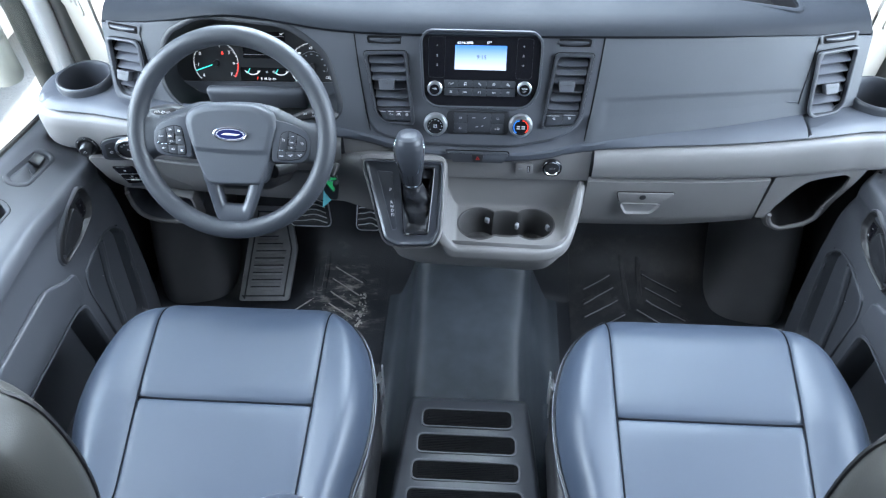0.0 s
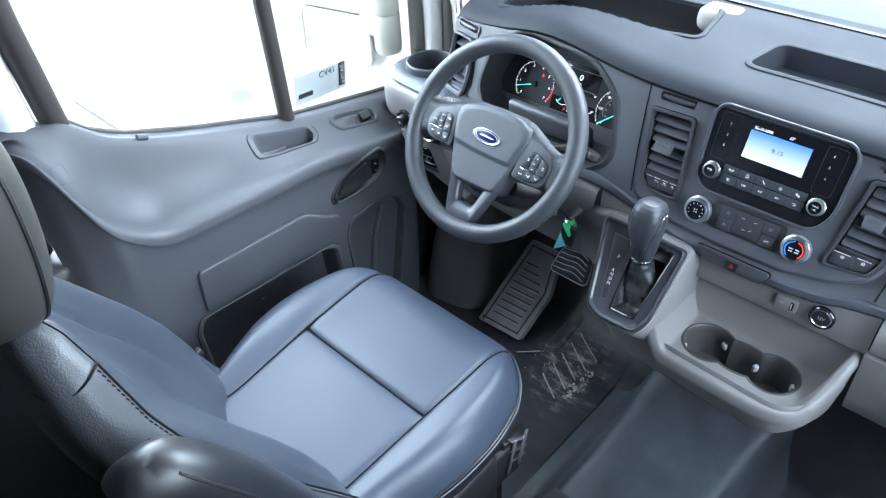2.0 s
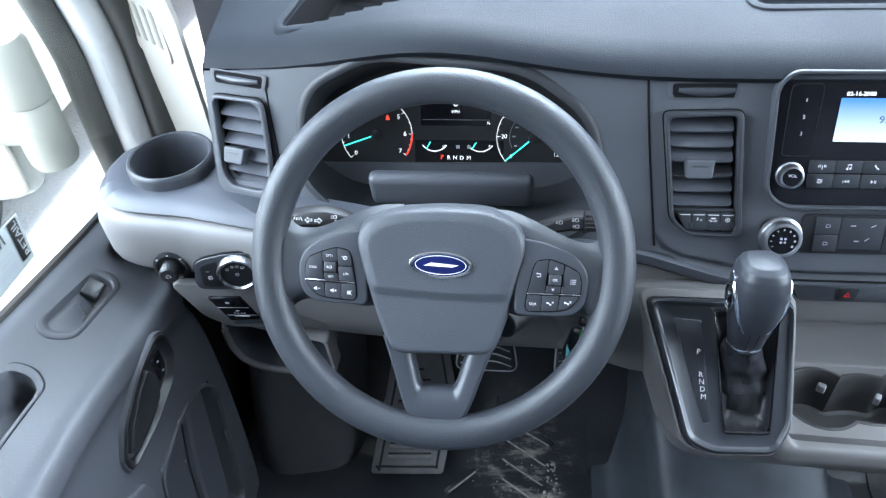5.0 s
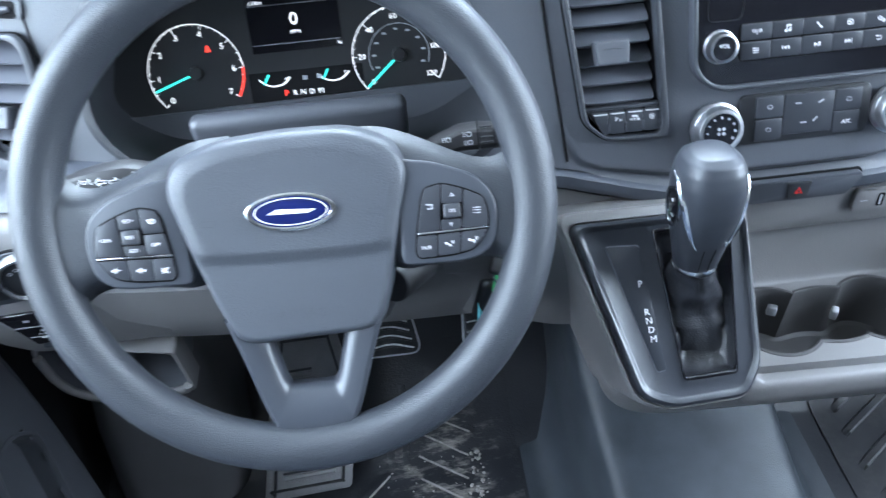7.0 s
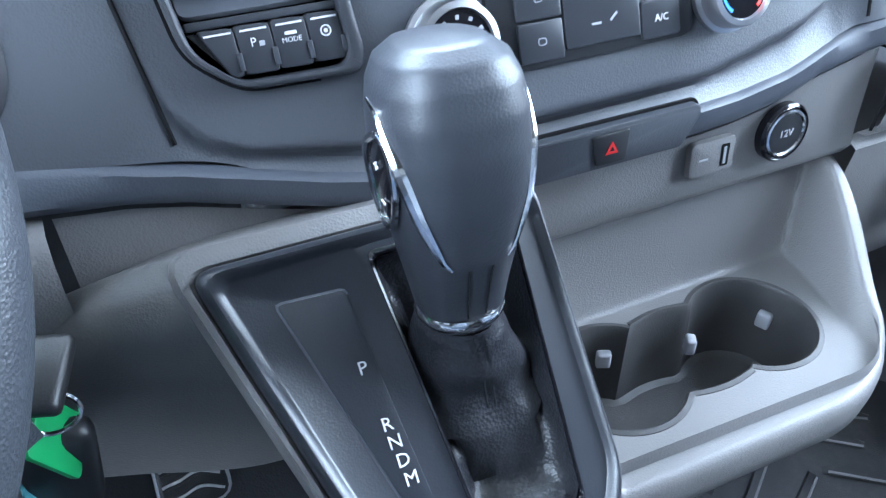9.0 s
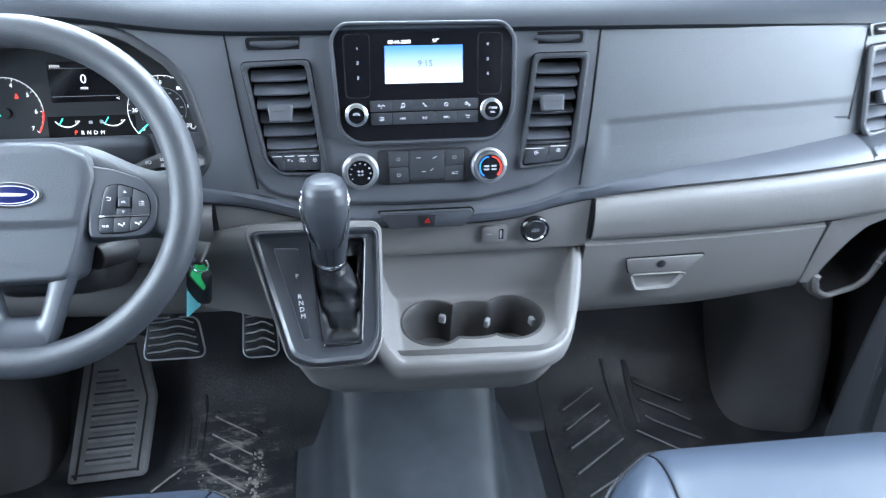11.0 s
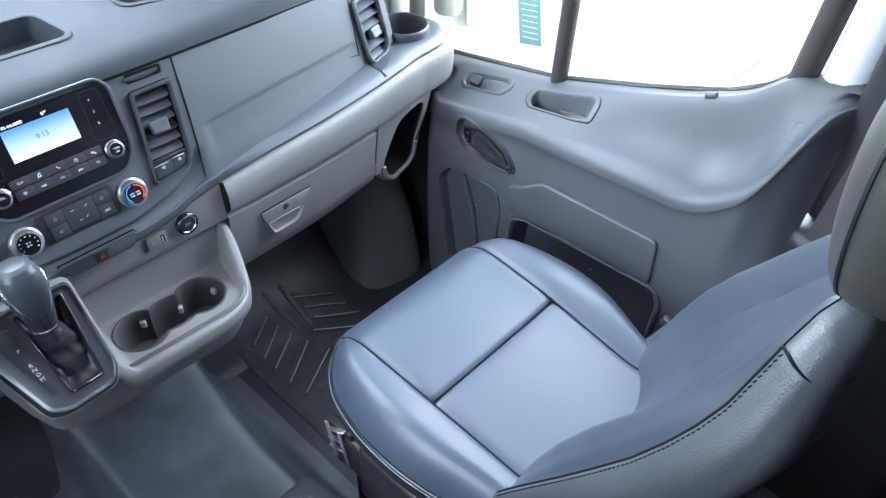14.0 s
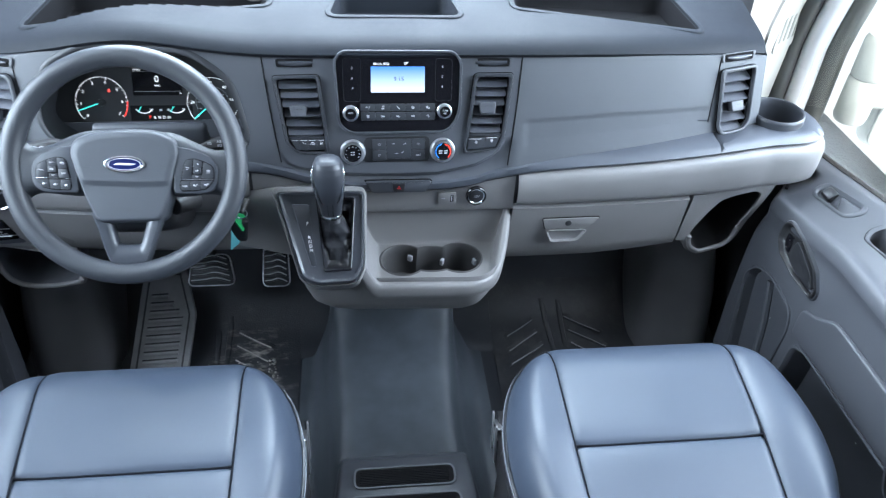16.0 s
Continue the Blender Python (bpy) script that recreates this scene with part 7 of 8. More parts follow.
for s in (-1, 1):
    # side spoke: a grained shoulder that sweeps from the hub's top down to the rim
    rows = []
    for x, hi, lo, z in ((0.040, 0.0530, -0.046, -0.004), (0.060, 0.0515, -0.046, -0.003), (0.073, 0.0480, -0.049, -0.0015), (0.085, 0.0432, -0.048, -0.0005), (0.100, 0.0362, -0.0465, -0.001), (0.115, 0.0295, -0.0450, -0.001), (0.130, 0.0250, -0.0450, -0.002), (0.142, 0.0260, -0.0490, -0.002), (0.152, 0.0330, -0.0590, -0.002), (0.160, 0.0440, -0.0740, -0.003)):
        rows.append([WB @ Vector((s * x, lo + (hi - lo) * k, z + 0.0095 * (1 - abs(2 * k - 1) ** 6) - 0.009 * abs(2 * k - 1) ** 5)) for k in np.linspace(0, 1, 24)])
    part("spoke", sheet(grid_loft(rows, 30, 26), 0.010), LEATHER, wheel)
    inset = rounded([(s * x, y) for x, y in ((0.0700, 0.0290), (0.0950, 0.0250), (0.1210, 0.0155), (0.1327, 0.0053), (0.1373, -0.0076), (0.1364, -0.0206), (0.1330, -0.0345), (0.1235, -0.0420), (0.1100, -0.0440), (0.0700, -0.0440))][::s], 0.006, 3)
    part("inset_panel", plate(inset, 0.0072, WB @ pose(0, 0, 0.0022), 0.0022, 3), INSET, wheel, "smooth dark panel round the keys")
    pod = rounded([(s * x, y) for x, y in POD][::-s], 0.004, 3)
    pd = part("button_pod", plate(shrink(pod, -0.0006), 0.0032, WB @ pose(0, 0, 0.0070), 0.0003), DARK, wheel, "black button pod with a bright strip")
    strip_ = [(s * x, y) for x, y in ((0.0811, -0.0236), (0.0813, -0.0221), (0.1298, -0.0212), (0.1296, -0.0221))][::s]
    part("bright_strip", plate(strip_, 0.0016, WB @ pose(0, 0, 0.0100), 0.0003), CHROME, pd)
    tog = part("toggle", box(0.0112, 0.0098, 0.0060, WB @ pose(s * 0.1058, -0.0088, 0.0112) @ pose(0, 0, 0, -8), 0.0012), KEYTOP, pd)
    part("lettering", lettering("RES" if s < 0 else "OK", 0.0034, WB @ pose(s * 0.1058, -0.0086, 0.0143) @ pose(0, 0, 0, -8)), WHITE, tog, flat=True)
    keyset = list(KEYBED)
    inner_ = [(0.0888, 0.0072), (0.0994, 0.0096), (0.0969, -0.0214), (0.0818, -0.0219), (0.0862, 0.0012)]
    if s > 0:
        keyset.append((inner_, "", "return"))
    else:
        keyset.append(([(0.0888, 0.0072), (0.0994, 0.0096), (0.0981, -0.0072), (0.0850, -0.0072), (0.0862, 0.0012)], "cruise", ""))
        keyset.append(([(0.0980, -0.0079), (0.0969, -0.0214), (0.0818, -0.0219), (0.0848, -0.0079)], "LIM", ""))
    for outline, left_print, right_print in keyset:
        pts = rounded([(s * x, y) for x, y in outline], 0.0014, 2)
        area = sum(a[0] * b[1] - b[0] * a[1] for a, b in zip(pts, pts[1:] + pts[:1]))
        bt = part("wheel_button", plate(pts if area > 0 else pts[::-1], 0.0020, WB @ pose(0, 0, 0.0095), 0.0004), KEYTOP, pd)
        print_ = left_print if s < 0 else right_print
        spot = WB @ pose(sum(p[0] for p in pts) / len(pts), sum(p[1] for p in pts) / len(pts), 0.0116)
        if print_.isupper():
            part("lettering", lettering(print_, 0.0034, spot), WHITE, bt, flat=True)
        else:
            part("mark", wheel_icon(print_, spot), WHITE, bt, flat=True)
# lower forked spoke
fork_out = smooth_row([(-0.056, -0.072, 0), (-0.046, -0.100, 0), (-0.036, -0.132, 0), (-0.029, -0.1500, 0), (-0.022, -0.1580, 0), (0.0, -0.1590, 0), (0.022, -0.1580, 0), (0.029, -0.1500, 0), (0.036, -0.132, 0), (0.046, -0.100, 0), (0.056, -0.072, 0)], 60)
fork_in = smooth_row([(-0.027, -0.080, 0), (-0.0245, -0.092, 0), (-0.0200, -0.110, 0), (-0.0170, -0.1195, 0), (-0.0130, -0.1225, 0), (0.0, -0.1228, 0), (0.0130, -0.1225, 0), (0.0170, -0.1195, 0), (0.0200, -0.110, 0), (0.0245, -0.092, 0), (0.027, -0.080, 0)], 60)
rows = []
for k, z in ((0.0, -0.012), (0.0, -0.001), (0.06, 0.0035), (0.16, 0.0055), (0.55, 0.0050), (0.86, 0.0020), (0.97, -0.002), (1.0, -0.007), (1.0, -0.014)):
    rows.append([WB @ (a.lerp(b, k) + Vector((0, 0, z))) for a, b in zip(fork_out, fork_in)])
part("lower_spoke", sheet(rows), INSET, wheel, "satin grey forked lower spoke")
# blue oval badge with a chrome rim, a plain white stroke across it
ell = [(0.0300 * math.cos(a), 0.0128 * math.sin(a)) for a in np.linspace(0, 2 * math.pi, 40, endpoint=False)]
bd = part("badge", plate([(x * 0.90, y * 0.84) for x, y in ell], 0.004, WB @ pose(0, 0.0, 0.0135), 0.001), BLUE, wheel, "plain blue oval badge with chrome rim")
part("badge_rim", ring(ell, [(x * 0.86, y * 0.77) for x, y in ell], 0.0045, WB @ pose(0, 0, 0.0135), 0.0012), CHROME, bd)
part("badge_line", ring([(x * 0.80, y * 0.70) for x, y in ell], [(x * 0.775, y * 0.655) for x, y in ell], 0.0005, WB @ pose(0, 0, 0.0176)), WHITE, bd)
part("badge_stroke", plate(rounded([(-0.016, -0.0012), (-0.009, 0.0020), (0.017, 0.0006), (0.011, -0.0016)], 0.0008, 3), 0.0004, WB @ pose(0, 0, 0.0176)), WHITE, bd)
# crease across the airbag lid and its embossed word
part("lettering", lettering("AIRBAG", 0.0095, WB @ pose(0, -0.0700, 0.0110)), BEZEL, wheel, flat=True)
for s in (-1, 1):
    horn = rounded([(-0.0055, 0.0022), (0.0055, 0.0022), (0.0045, -0.0022), (-0.0045, -0.0022)], 0.0015, 3)
    part("horn_mark", ring(horn, shrink(horn, 0.0006), 0.0004, WB @ pose(s * 0.0545, -0.0042, 0.0152)), INSET, wheel)

# ---- gear lever ----
lever = thing("gear_lever", (-0.095, 1.085, 0.55), "black leather gear lever knob with chrome strips and boot", "gear lever")
strip = rounded([(-0.0660, 0.0420), (-0.0385, 0.0405), (-0.0275, -0.0650), (-0.0350, -0.0665)], 0.002, 2)
part("strip_groove", plate(shrink(strip, -0.0010), 0.0004, G @ pose(0, 0, 0.0044)), SLAT, console, "fine light groove round the index strip")
part("index_strip", plate(strip, 0.0008, G @ pose(0, 0, 0.0046), 0.0002), GEARBLACK, console)
for t, u, w in (("P", -0.0408, 0.0080), ("R", -0.0382, -0.0160), ("N", -0.0372, -0.0235), ("D", -0.0362, -0.0312), ("M", -0.0352, -0.0390)):
    part("lettering", lettering(t, 0.0078, G @ pose(u, w, 0.0056)), WHITE, console, flat=True)
part("boot_frame", frame_loft([(WELL, 1.055, 0.004), (WELL, 1.05, 0.0066), (WELL, 1.02, 0.0072), (WELL, 1.0, 0.0062), (WELL, 0.99, 0.0)], WELL_C, WELL_A, G), GLOSS, console)
# the boot: folded leather that fills the well, bunches round the stalk and climbs to the collar
collar = Vector((-0.099, 1.090, 0.579))
base_c = G @ Vector((0.008, -0.018, -0.030))
n = 96
outl = cast(WELL, WELL_C, [2 * math.pi * i / n for i in range(n)])
stalk_dir = (collar - base_c).normalized()
sx = Vector((1, 0, 0))
sy = stalk_dir.cross(sx).normalized()
rows = []
for z, k in ((0.0058, 0.995), (0.003, 0.990), (-0.001, 0.965), (-0.005, 0.92), (-0.008, 0.86), (-0.010, 0.78), (-0.010, 0.70)):
    rows.append([G @ Vector((0.0085 + (x - 0.0085) * k, -0.011 + (y + 0.011) * k, z + (0.0035 * math.sin(5 * 2 * math.pi * i / n + 0.6) + 0.0022 * math.sin(11 * 2 * math.pi * i / n)) * (1 - k) * 3.5)) for i, (x, y) in enumerate(outl)])
FS = (0.20, 0.32, 0.44, 0.55, 0.62, 0.70, 0.76, 0.84, 0.90, 0.96, 1.0)
RS = (0.0340, 0.0275, 0.0240, 0.0225, 0.0220, 0.0215, 0.0205, 0.0190, 0.0182, 0.0165, 0.0158)
for f in np.linspace(0.20, 1.0, 40):
    c = base_c.lerp(collar, f)
    row = []
    for i in range(n):
        x, y = outl[i]
        a = math.atan2(y + 0.011, x - 0.0085)
        wr = float(np.interp(f, FS, RS))
        wr *= 1 + (1 - 0.6 * f) * (0.040 * math.sin(15 * f + 2.2 * math.sin(a + 0.5)) + 0.10 * math.sin(2 * a + 5 * f) + 0.07 * math.sin(3 * a - 8 * f) + 0.035 * math.sin(7 * a + 9 * f)) * min(1.0, (1.02 - f) / 0.15)
        row.append(c + sx * (wr * math.cos(a)) + sy * (wr * math.sin(a)))
    rows.append(row)
BOOT = material("black_boot_leather", (0.017, 0.018, 0.021), 0.34, grain=0.22, grain_size=0.0015, vary=0.1)
part("boot", sheet(rows, closed=True), BOOT, lever, "wrinkled black leather boot")
for dx in (-0.0012, 0.0026):
    part("boot_stitch", join(*[box(0.0006, 0.0010, 0.0026, Matrix.Translation(base_c.lerp(collar, f) + sx * dx + sy * -(float(np.interp(f, FS, RS)) * (1 + (1 - 0.6 * f) * 0.03) + 0.0006)) @ pose(0, 0, 0, -8, 0, 0)) for f in np.linspace(0.42, 0.97, 17)]), SATIN, lever)
up = Vector((-0.002, 0.018, 0.108)).normalized()
KM = Matrix.Translation(collar) @ Matrix((Vector((1, 0, 0)), up.cross(Vector((1, 0, 0))).normalized(), up)).transposed().to_4x4()
part("collar", lathe([(0.0160, -0.003), (0.0178, 0.0), (0.0182, 0.002), (0.0176, 0.0036), (0.0165, 0.004)], KM, 40), CHROME, lever, "chrome collar ring")

KNOB_ROWS = ((0.004, 0.0168, 0.0165, 0.0), (0.018, 0.0192, 0.0195, 0.001), (0.035, 0.0222, 0.0235, 0.003), (0.055, 0.0250, 0.0270, 0.005), (0.072, 0.0262, 0.0288, 0.006), (0.086, 0.0258, 0.0285, 0.0065), (0.096, 0.0240, 0.0265, 0.0065), (0.103, 0.0208, 0.0232, 0.0065), (0.1075, 0.0150, 0.0170, 0.0065), (0.1092, 0.003, 0.003, 0.0065))


def on_knob(a, h, out=0.0):
    """A point of the knob at angle a from its front, positive to the right, and height h."""
    wx, wy, oy = (float(np.interp(h, [r[0] for r in KNOB_ROWS], [r[k] for r in KNOB_ROWS])) for k in (1, 2, 3))
    sa, ca = math.sin(a), math.cos(a)
    return KM @ Vector(((wx + out) * math.copysign(abs(sa) ** 0.78, sa), -oy - (wy + out) * math.copysign(abs(ca) ** 0.78, ca), h))


def hide_low(a):
    """Where the leather of the knob begins above its satin shell."""
    d = abs(math.degrees(a))
    return float(np.interp(d, (0, 22, 32, 45, 62, 80, 100, 125, 180), (0.030, 0.031, 0.036, 0.050, 0.072, 0.088, 0.092, 0.060, 0.030)))


hs = [p.x for p in smooth_row([(r[0], 0, 0) for r in KNOB_ROWS], 46)]
angles = [2 * math.pi * (i / 84) - math.pi for i in range(84)]
for name, keep, mat_, label in (("knob", lambda a, h: h >= hide_low(a), KNOB, "creased black leather knob"), ("knob_shell", lambda a, h: h < hide_low(a), GEARBLACK, "satin black plastic knob sides")):
    bm = bmesh.new()
    vs = [[bm.verts.new(on_knob(a, h)) for a in angles] for h in hs]
    for j in range(len(hs) - 1):
        for i in range(84):
            if keep(angles[i] + math.pi / 84, (hs[j] + hs[j + 1]) / 2):
                bm.faces.new((vs[j][i], vs[j][(i + 1) % 84], vs[j + 1][(i + 1) % 84], vs[j + 1][i]))
    if name == "knob":
        bm.faces.new(vs[-1])
    bmesh.ops.delete(bm, geom=[v for v in bm.verts if not v.link_faces], context="VERTS")
    bmesh.ops.recalc_face_normals(bm, faces=bm.faces[:])
    part(name, bm, mat_, lever, label, sharp=60)
for sg in (-1, 1):
    line = [on_knob(sg * radians(d), hide_low(radians(d)), 0.0004) for d in np.linspace(24, 96, 30)]
    width = [0.0006 + (0.0019 if sg < 0 else 0.0010) * math.sin(math.pi * min(1.0, i / 29 * 1.05)) for i in range(30)]
    part("chrome_strip", tube(line, width, 8), CHROME, lever, "chrome side strip")
    part("shell_joint", tube([on_knob(sg * radians(8), h, 0.0002) for h in np.linspace(0.005, 0.030, 8)], 0.0004, 5), DARK, lever)
ring_ = [on_knob(radians(-86) + 0.30 * math.cos(t) + 0.10 * math.sin(t), 0.064 + 0.0185 * math.sin(t), 0.0012) for t in np.linspace(0, 2 * math.pi, 36, endpoint=False)]
part("button_ring", tube(ring_, 0.0015, 8, closed=True), CHROME, lever, "chrome ring round the shift buttons")
tb = part("thumb_button", sheet([[on_knob(radians(-86) + k * (0.29 * math.cos(t) + 0.10 * math.sin(t)), 0.064 + k * 0.0175 * math.sin(t), 0.0008 + 0.0012 * (1 - k)) for t in np.linspace(0, 2 * math.pi, 28, endpoint=False)] for k in (1.0, 0.7, 0.35, 0.02)], closed=True), GLOSS, lever)
for k in (0.0075, -0.0065):
    p = on_knob(radians(-84), 0.064 + k, 0.0022)
    part("mark", join(box(0.0005, 0.0034, 0.0007, Matrix.Translation(p)), box(0.0005, 0.0007, 0.0030 if k > 0 else 0.0007, Matrix.Translation(p))), WHITE, tb)

# ---- ignition key with tags ----
keys = thing("key_ring", (-0.25, 1.115, 0.53), "car key with green and teal plastic tags hanging in the ignition", "keys")
part("key_blade", box(0.022, 0.030, 0.008, pose(-0.252, 1.115, 0.585, 20, 0, -20), 0.003), BLACK, keys)
part("split_ring", tube([(-0.252 + 0.010 * math.cos(a), 1.108, 0.572 + 0.010 * math.sin(a)) for a in np.linspace(0, 2 * math.pi, 24, endpoint=False)], 0.001, 6, closed=True), CHROME, keys, "steel split ring")
part("green_tag", plate(rounded([(-0.013, -0.017), (0.012, -0.013), (0.014, 0.014), (-0.010, 0.017)], 0.004, 3), 0.0025, facing(-0.257, 1.116, 0.551, 10, -66, 25), 0.0008), GREENTAG, keys, "bright green plastic tag")
part("teal_tag", plate(rounded([(-0.012, -0.020), (0.010, -0.012), (0.008, 0.020), (-0.004, 0.018)], 0.002, 3), 0.0012, facing(-0.272, 1.115, 0.515, 15, -50, -12), 0.0), TEALTAG, keys, "pale teal tag")
part("fob", box(0.030, 0.014, 0.052, pose(-0.262, 1.122, 0.528, 5, 10, 0), 0.006), SATIN, keys, "black key fob")

# ---- pedals and footrest ----


def pedal(name, at, w, h, lean, ribs, label, arm_to, taper=0.0):
    ob = thing(name, at, label, "pedal")
    pm = facing(*at, lean)
    base_ = rounded([(-w / 2, -h / 2), (w / 2, -h / 2), (w / 2 - taper, h / 2), (-w / 2 + taper, h / 2)], 0.014, 4)
    part("pad", plate(base_, 0.012, pm, 0.003), MAT, ob, "black ribbed rubber pad")
    for i in range(ribs):
        v = -h / 2 + h * (i + 0.7) / (ribs + 0.4)
        ww = (w / 2 - taper * (v / h + 0.5)) * 0.86
        edge_ = [Vector((u, v + 0.0060 * (1 - abs(u / ww) ** 1.5) + 0.0014 * math.sin(u / ww * 4.5), 0.0118)) for u in np.linspace(-ww, ww, 14)]
        part("rib", sheet([[pm @ (p + Vector((0, dy, dz))) for p in edge_] for dy, dz in ((-0.0040, 0.0), (-0.0034, 0.0024), (0.0004, 0.0034), (0.0020, 0.0030), (0.0030, 0.0))]), MAT, ob)
        part("worn_edge", tube([pm @ (p + Vector((0, 0.0008, 0.0032))) for p in edge_], 0.0013, 6), RIB, ob)
    part("rim_frame", tube([pm @ Vector((x, y, 0.005)) for x, y in base_], 0.0030, 8, closed=True), STEEL, ob)
    part("arm", tube([pm @ Vector((0, h * 0.2, -0.002)), Vector(arm_to)], 0.010, 10), BLACK, ob)
    return ob


RIB = material("worn_rib_rubber", (0.50, 0.50, 0.50), 0.45, vary=0.2, vary_size=0.01)
pedal("brake_pedal", (-0.383, 1.345, 0.240), 0.100, 0.066, 40, 5, "black ribbed rubber brake pedal with steel edge", (-0.36, 1.50, 0.47), 0.012)
pedal("accelerator_pedal", (-0.243, 1.352, 0.240), 0.058, 0.088, 38, 6, "black ribbed rubber accelerator pedal", (-0.225, 1.50, 0.30), 0.004)

rest = thing("footrest", (-0.53, 1.30, 0.02), "grey-black ribbed rubber footrest on the driver's floor", "footrest")
corners = [Vector((-0.585, 1.235, 0.018)), Vector((-0.458, 1.245, 0.014)), Vector((-0.436, 1.335, 0.115)), Vector((-0.456, 1.40, 0.20)), Vector((-0.545, 1.40, 0.20))]
xa = (corners[1] - corners[0]).normalized()
za = xa.cross(corners[4] - corners[0]).normalized()
ya = za.cross(xa)
FM = Matrix.Translation(corners[0]) @ Matrix((xa, ya, za)).transposed().to_4x4()
loc = [FM.inverted() @ c for c in corners]
foot_out = [(p.x, p.y) for p in loc]
RESTMAT = material("grey_black_rest_rubber", (0.215, 0.215, 0.218), 0.5, grain=0.3, grain_size=0.002, vary=0.2, vary_size=0.05)
part("slab", plate(rounded(foot_out, 0.008, 3), 0.020, FM @ pose(0, 0, -0.012), 0.004), RESTMAT, rest)
part("border", tube([FM @ Vector((x, y, 0.009)) for x, y in shrink(rounded(foot_out, 0.008, 3), 0.014)], 0.0022, 6, closed=True), MAT, rest)
for i in range(9):
    y = 0.030 + 0.0185 * i
    ends = outline_at(foot_out, y)
    if ends:
        x0, x1 = ends[0] + 0.026, ends[1] - 0.026 - 0.05 * max(0, (i - 5) / 6)
        part("rib", tube([FM @ Vector((x, y, 0.0085)) for x in np.linspace(x0, x1, 6)], 0.0042, 8), RESTMAT, rest)
        part("groove", box(x1 - x0, 0.0035, 0.002, FM @ pose((x0 + x1) / 2, y + 0.0075, 0.0078)), MAT, rest)

# ---- moulded floor mats with chevrons ----


def floor_z(y):
    pts = [(p.x, p.y) for p in smooth_row([(a, b, 0) for a, b in prof], 40)]
    for (y1, z1), (y2, z2) in zip(pts, pts[1:]):
        if y1 <= y <= y2:
            return z1 + (z2 - z1) * (y - y1) / (y2 - y1)
    return 0.0


def ridge(x0, y0, x1, y1, w, h):
    """A raised rib of the mat, flat-topped, from one floor point to another."""
    d = Vector((x1 - x0, y1 - y0)).normalized() * w / 2
    rows = []
    for k in np.linspace(0, 1, 8):
        x, y = x0 + (x1 - x0) * k, y0 + (y1 - y0) * k
        t = min(1.0, k / 0.08, (1 - k) / 0.08)
        rows.append([(x - d.y * f, y + d.x * f, floor_z(y + d.x * f) + 0.0016 + h * g * t) for f, g in ((-1, 0), (-0.62, 1), (0.62, 1), (1, 0))])
    return sheet(rows)


def chevron_mat(x0, x1, y0, ribs, spines, worn):
    """A moulded mat whose ribs run slantwise from two raised spines."""
    ob = thing("floor_mat", ((x0 + x1) / 2, 1.24, 0.003), ("worn dusty" if worn else "clean") + " black rubber floor mat with chevron ribs", "floor mat", group="floor mats")
    sheet_rows = [[(x, y, floor_z(y) + 0.0012) for x in np.linspace(x0, x1, 9)] for y in np.linspace(y0, 1.44, 30)]
    part("sheet", sheet(sheet_rows, 0.0008), DUSTY if worn else MAT, ob)
    for r in spines:
        part("spine", ridge(*r, 0.014, 0.0040), DUSTY if worn else MAT, ob)
    for xa, ya, xb, yb in ribs:
        part("rib", ridge(xa, ya, xb, yb, 0.0135, 0.0065), DUSTY if worn else MAT, ob)
        n = Vector((yb - ya, xa - xb)).normalized() * 0.0052
        n = n if n.y < 0 else -n
        part("rib_edge", tube([(xa + (xb - xa) * k + n.x, ya + (yb - ya) * k + n.y, floor_z(ya + (yb - ya) * k + n.y) + 0.0072) for k in np.linspace(0.06, 0.94, 8)], 0.0017, 5), SCUFF if worn else RESTMAT, ob)
    return ob


DUSTY = material("dusty_scuffed_rubber", (0.022, 0.024, 0.028), 0.38, grain=0.14, grain_size=0.003, vary=0.2, vary_size=0.05, stains=((0.44, 0.41, 0.36), 0.026, 0.95), patch=(0.030, 0.010, 0.10, 0.13))
SCUFF = material("dust_scuffed_rib_edge", (0.34, 0.32, 0.29), 0.7, vary=0.3, vary_size=0.01)
chevron_mat(0.262, 0.600, 1.00, [(0.293, 1.312, 0.370, 1.356), (0.293, 1.274, 0.378, 1.325), (0.291, 1.232, 0.389, 1.293), (0.288, 1.176, 0.405, 1.252), (0.296, 1.130, 0.428, 1.200), (0.447, 1.362, 0.544, 1.313), (0.453, 1.328, 0.552, 1.275), (0.454, 1.296, 0.558, 1.230), (0.430, 1.268, 0.518, 1.201), (0.440, 1.200, 0.530, 1.130)], [(0.397, 1.402, 0.412, 1.262), (0.441, 1.397, 0.443, 1.275)], False)
chevron_mat(-0.475, -0.205, 1.00, [(-0.352, 1.354, -0.266, 1.309), (-0.356, 1.323, -0.272, 1.275), (-0.357, 1.289, -0.277, 1.237), (-0.356, 1.252, -0.280, 1.200), (-0.402, 1.262, -0.452, 1.214), (-0.356, 1.210, -0.282, 1.162)], [(-0.370, 1.390, -0.376, 1.262), (-0.398, 1.36, -0.398, 1.27)], True)
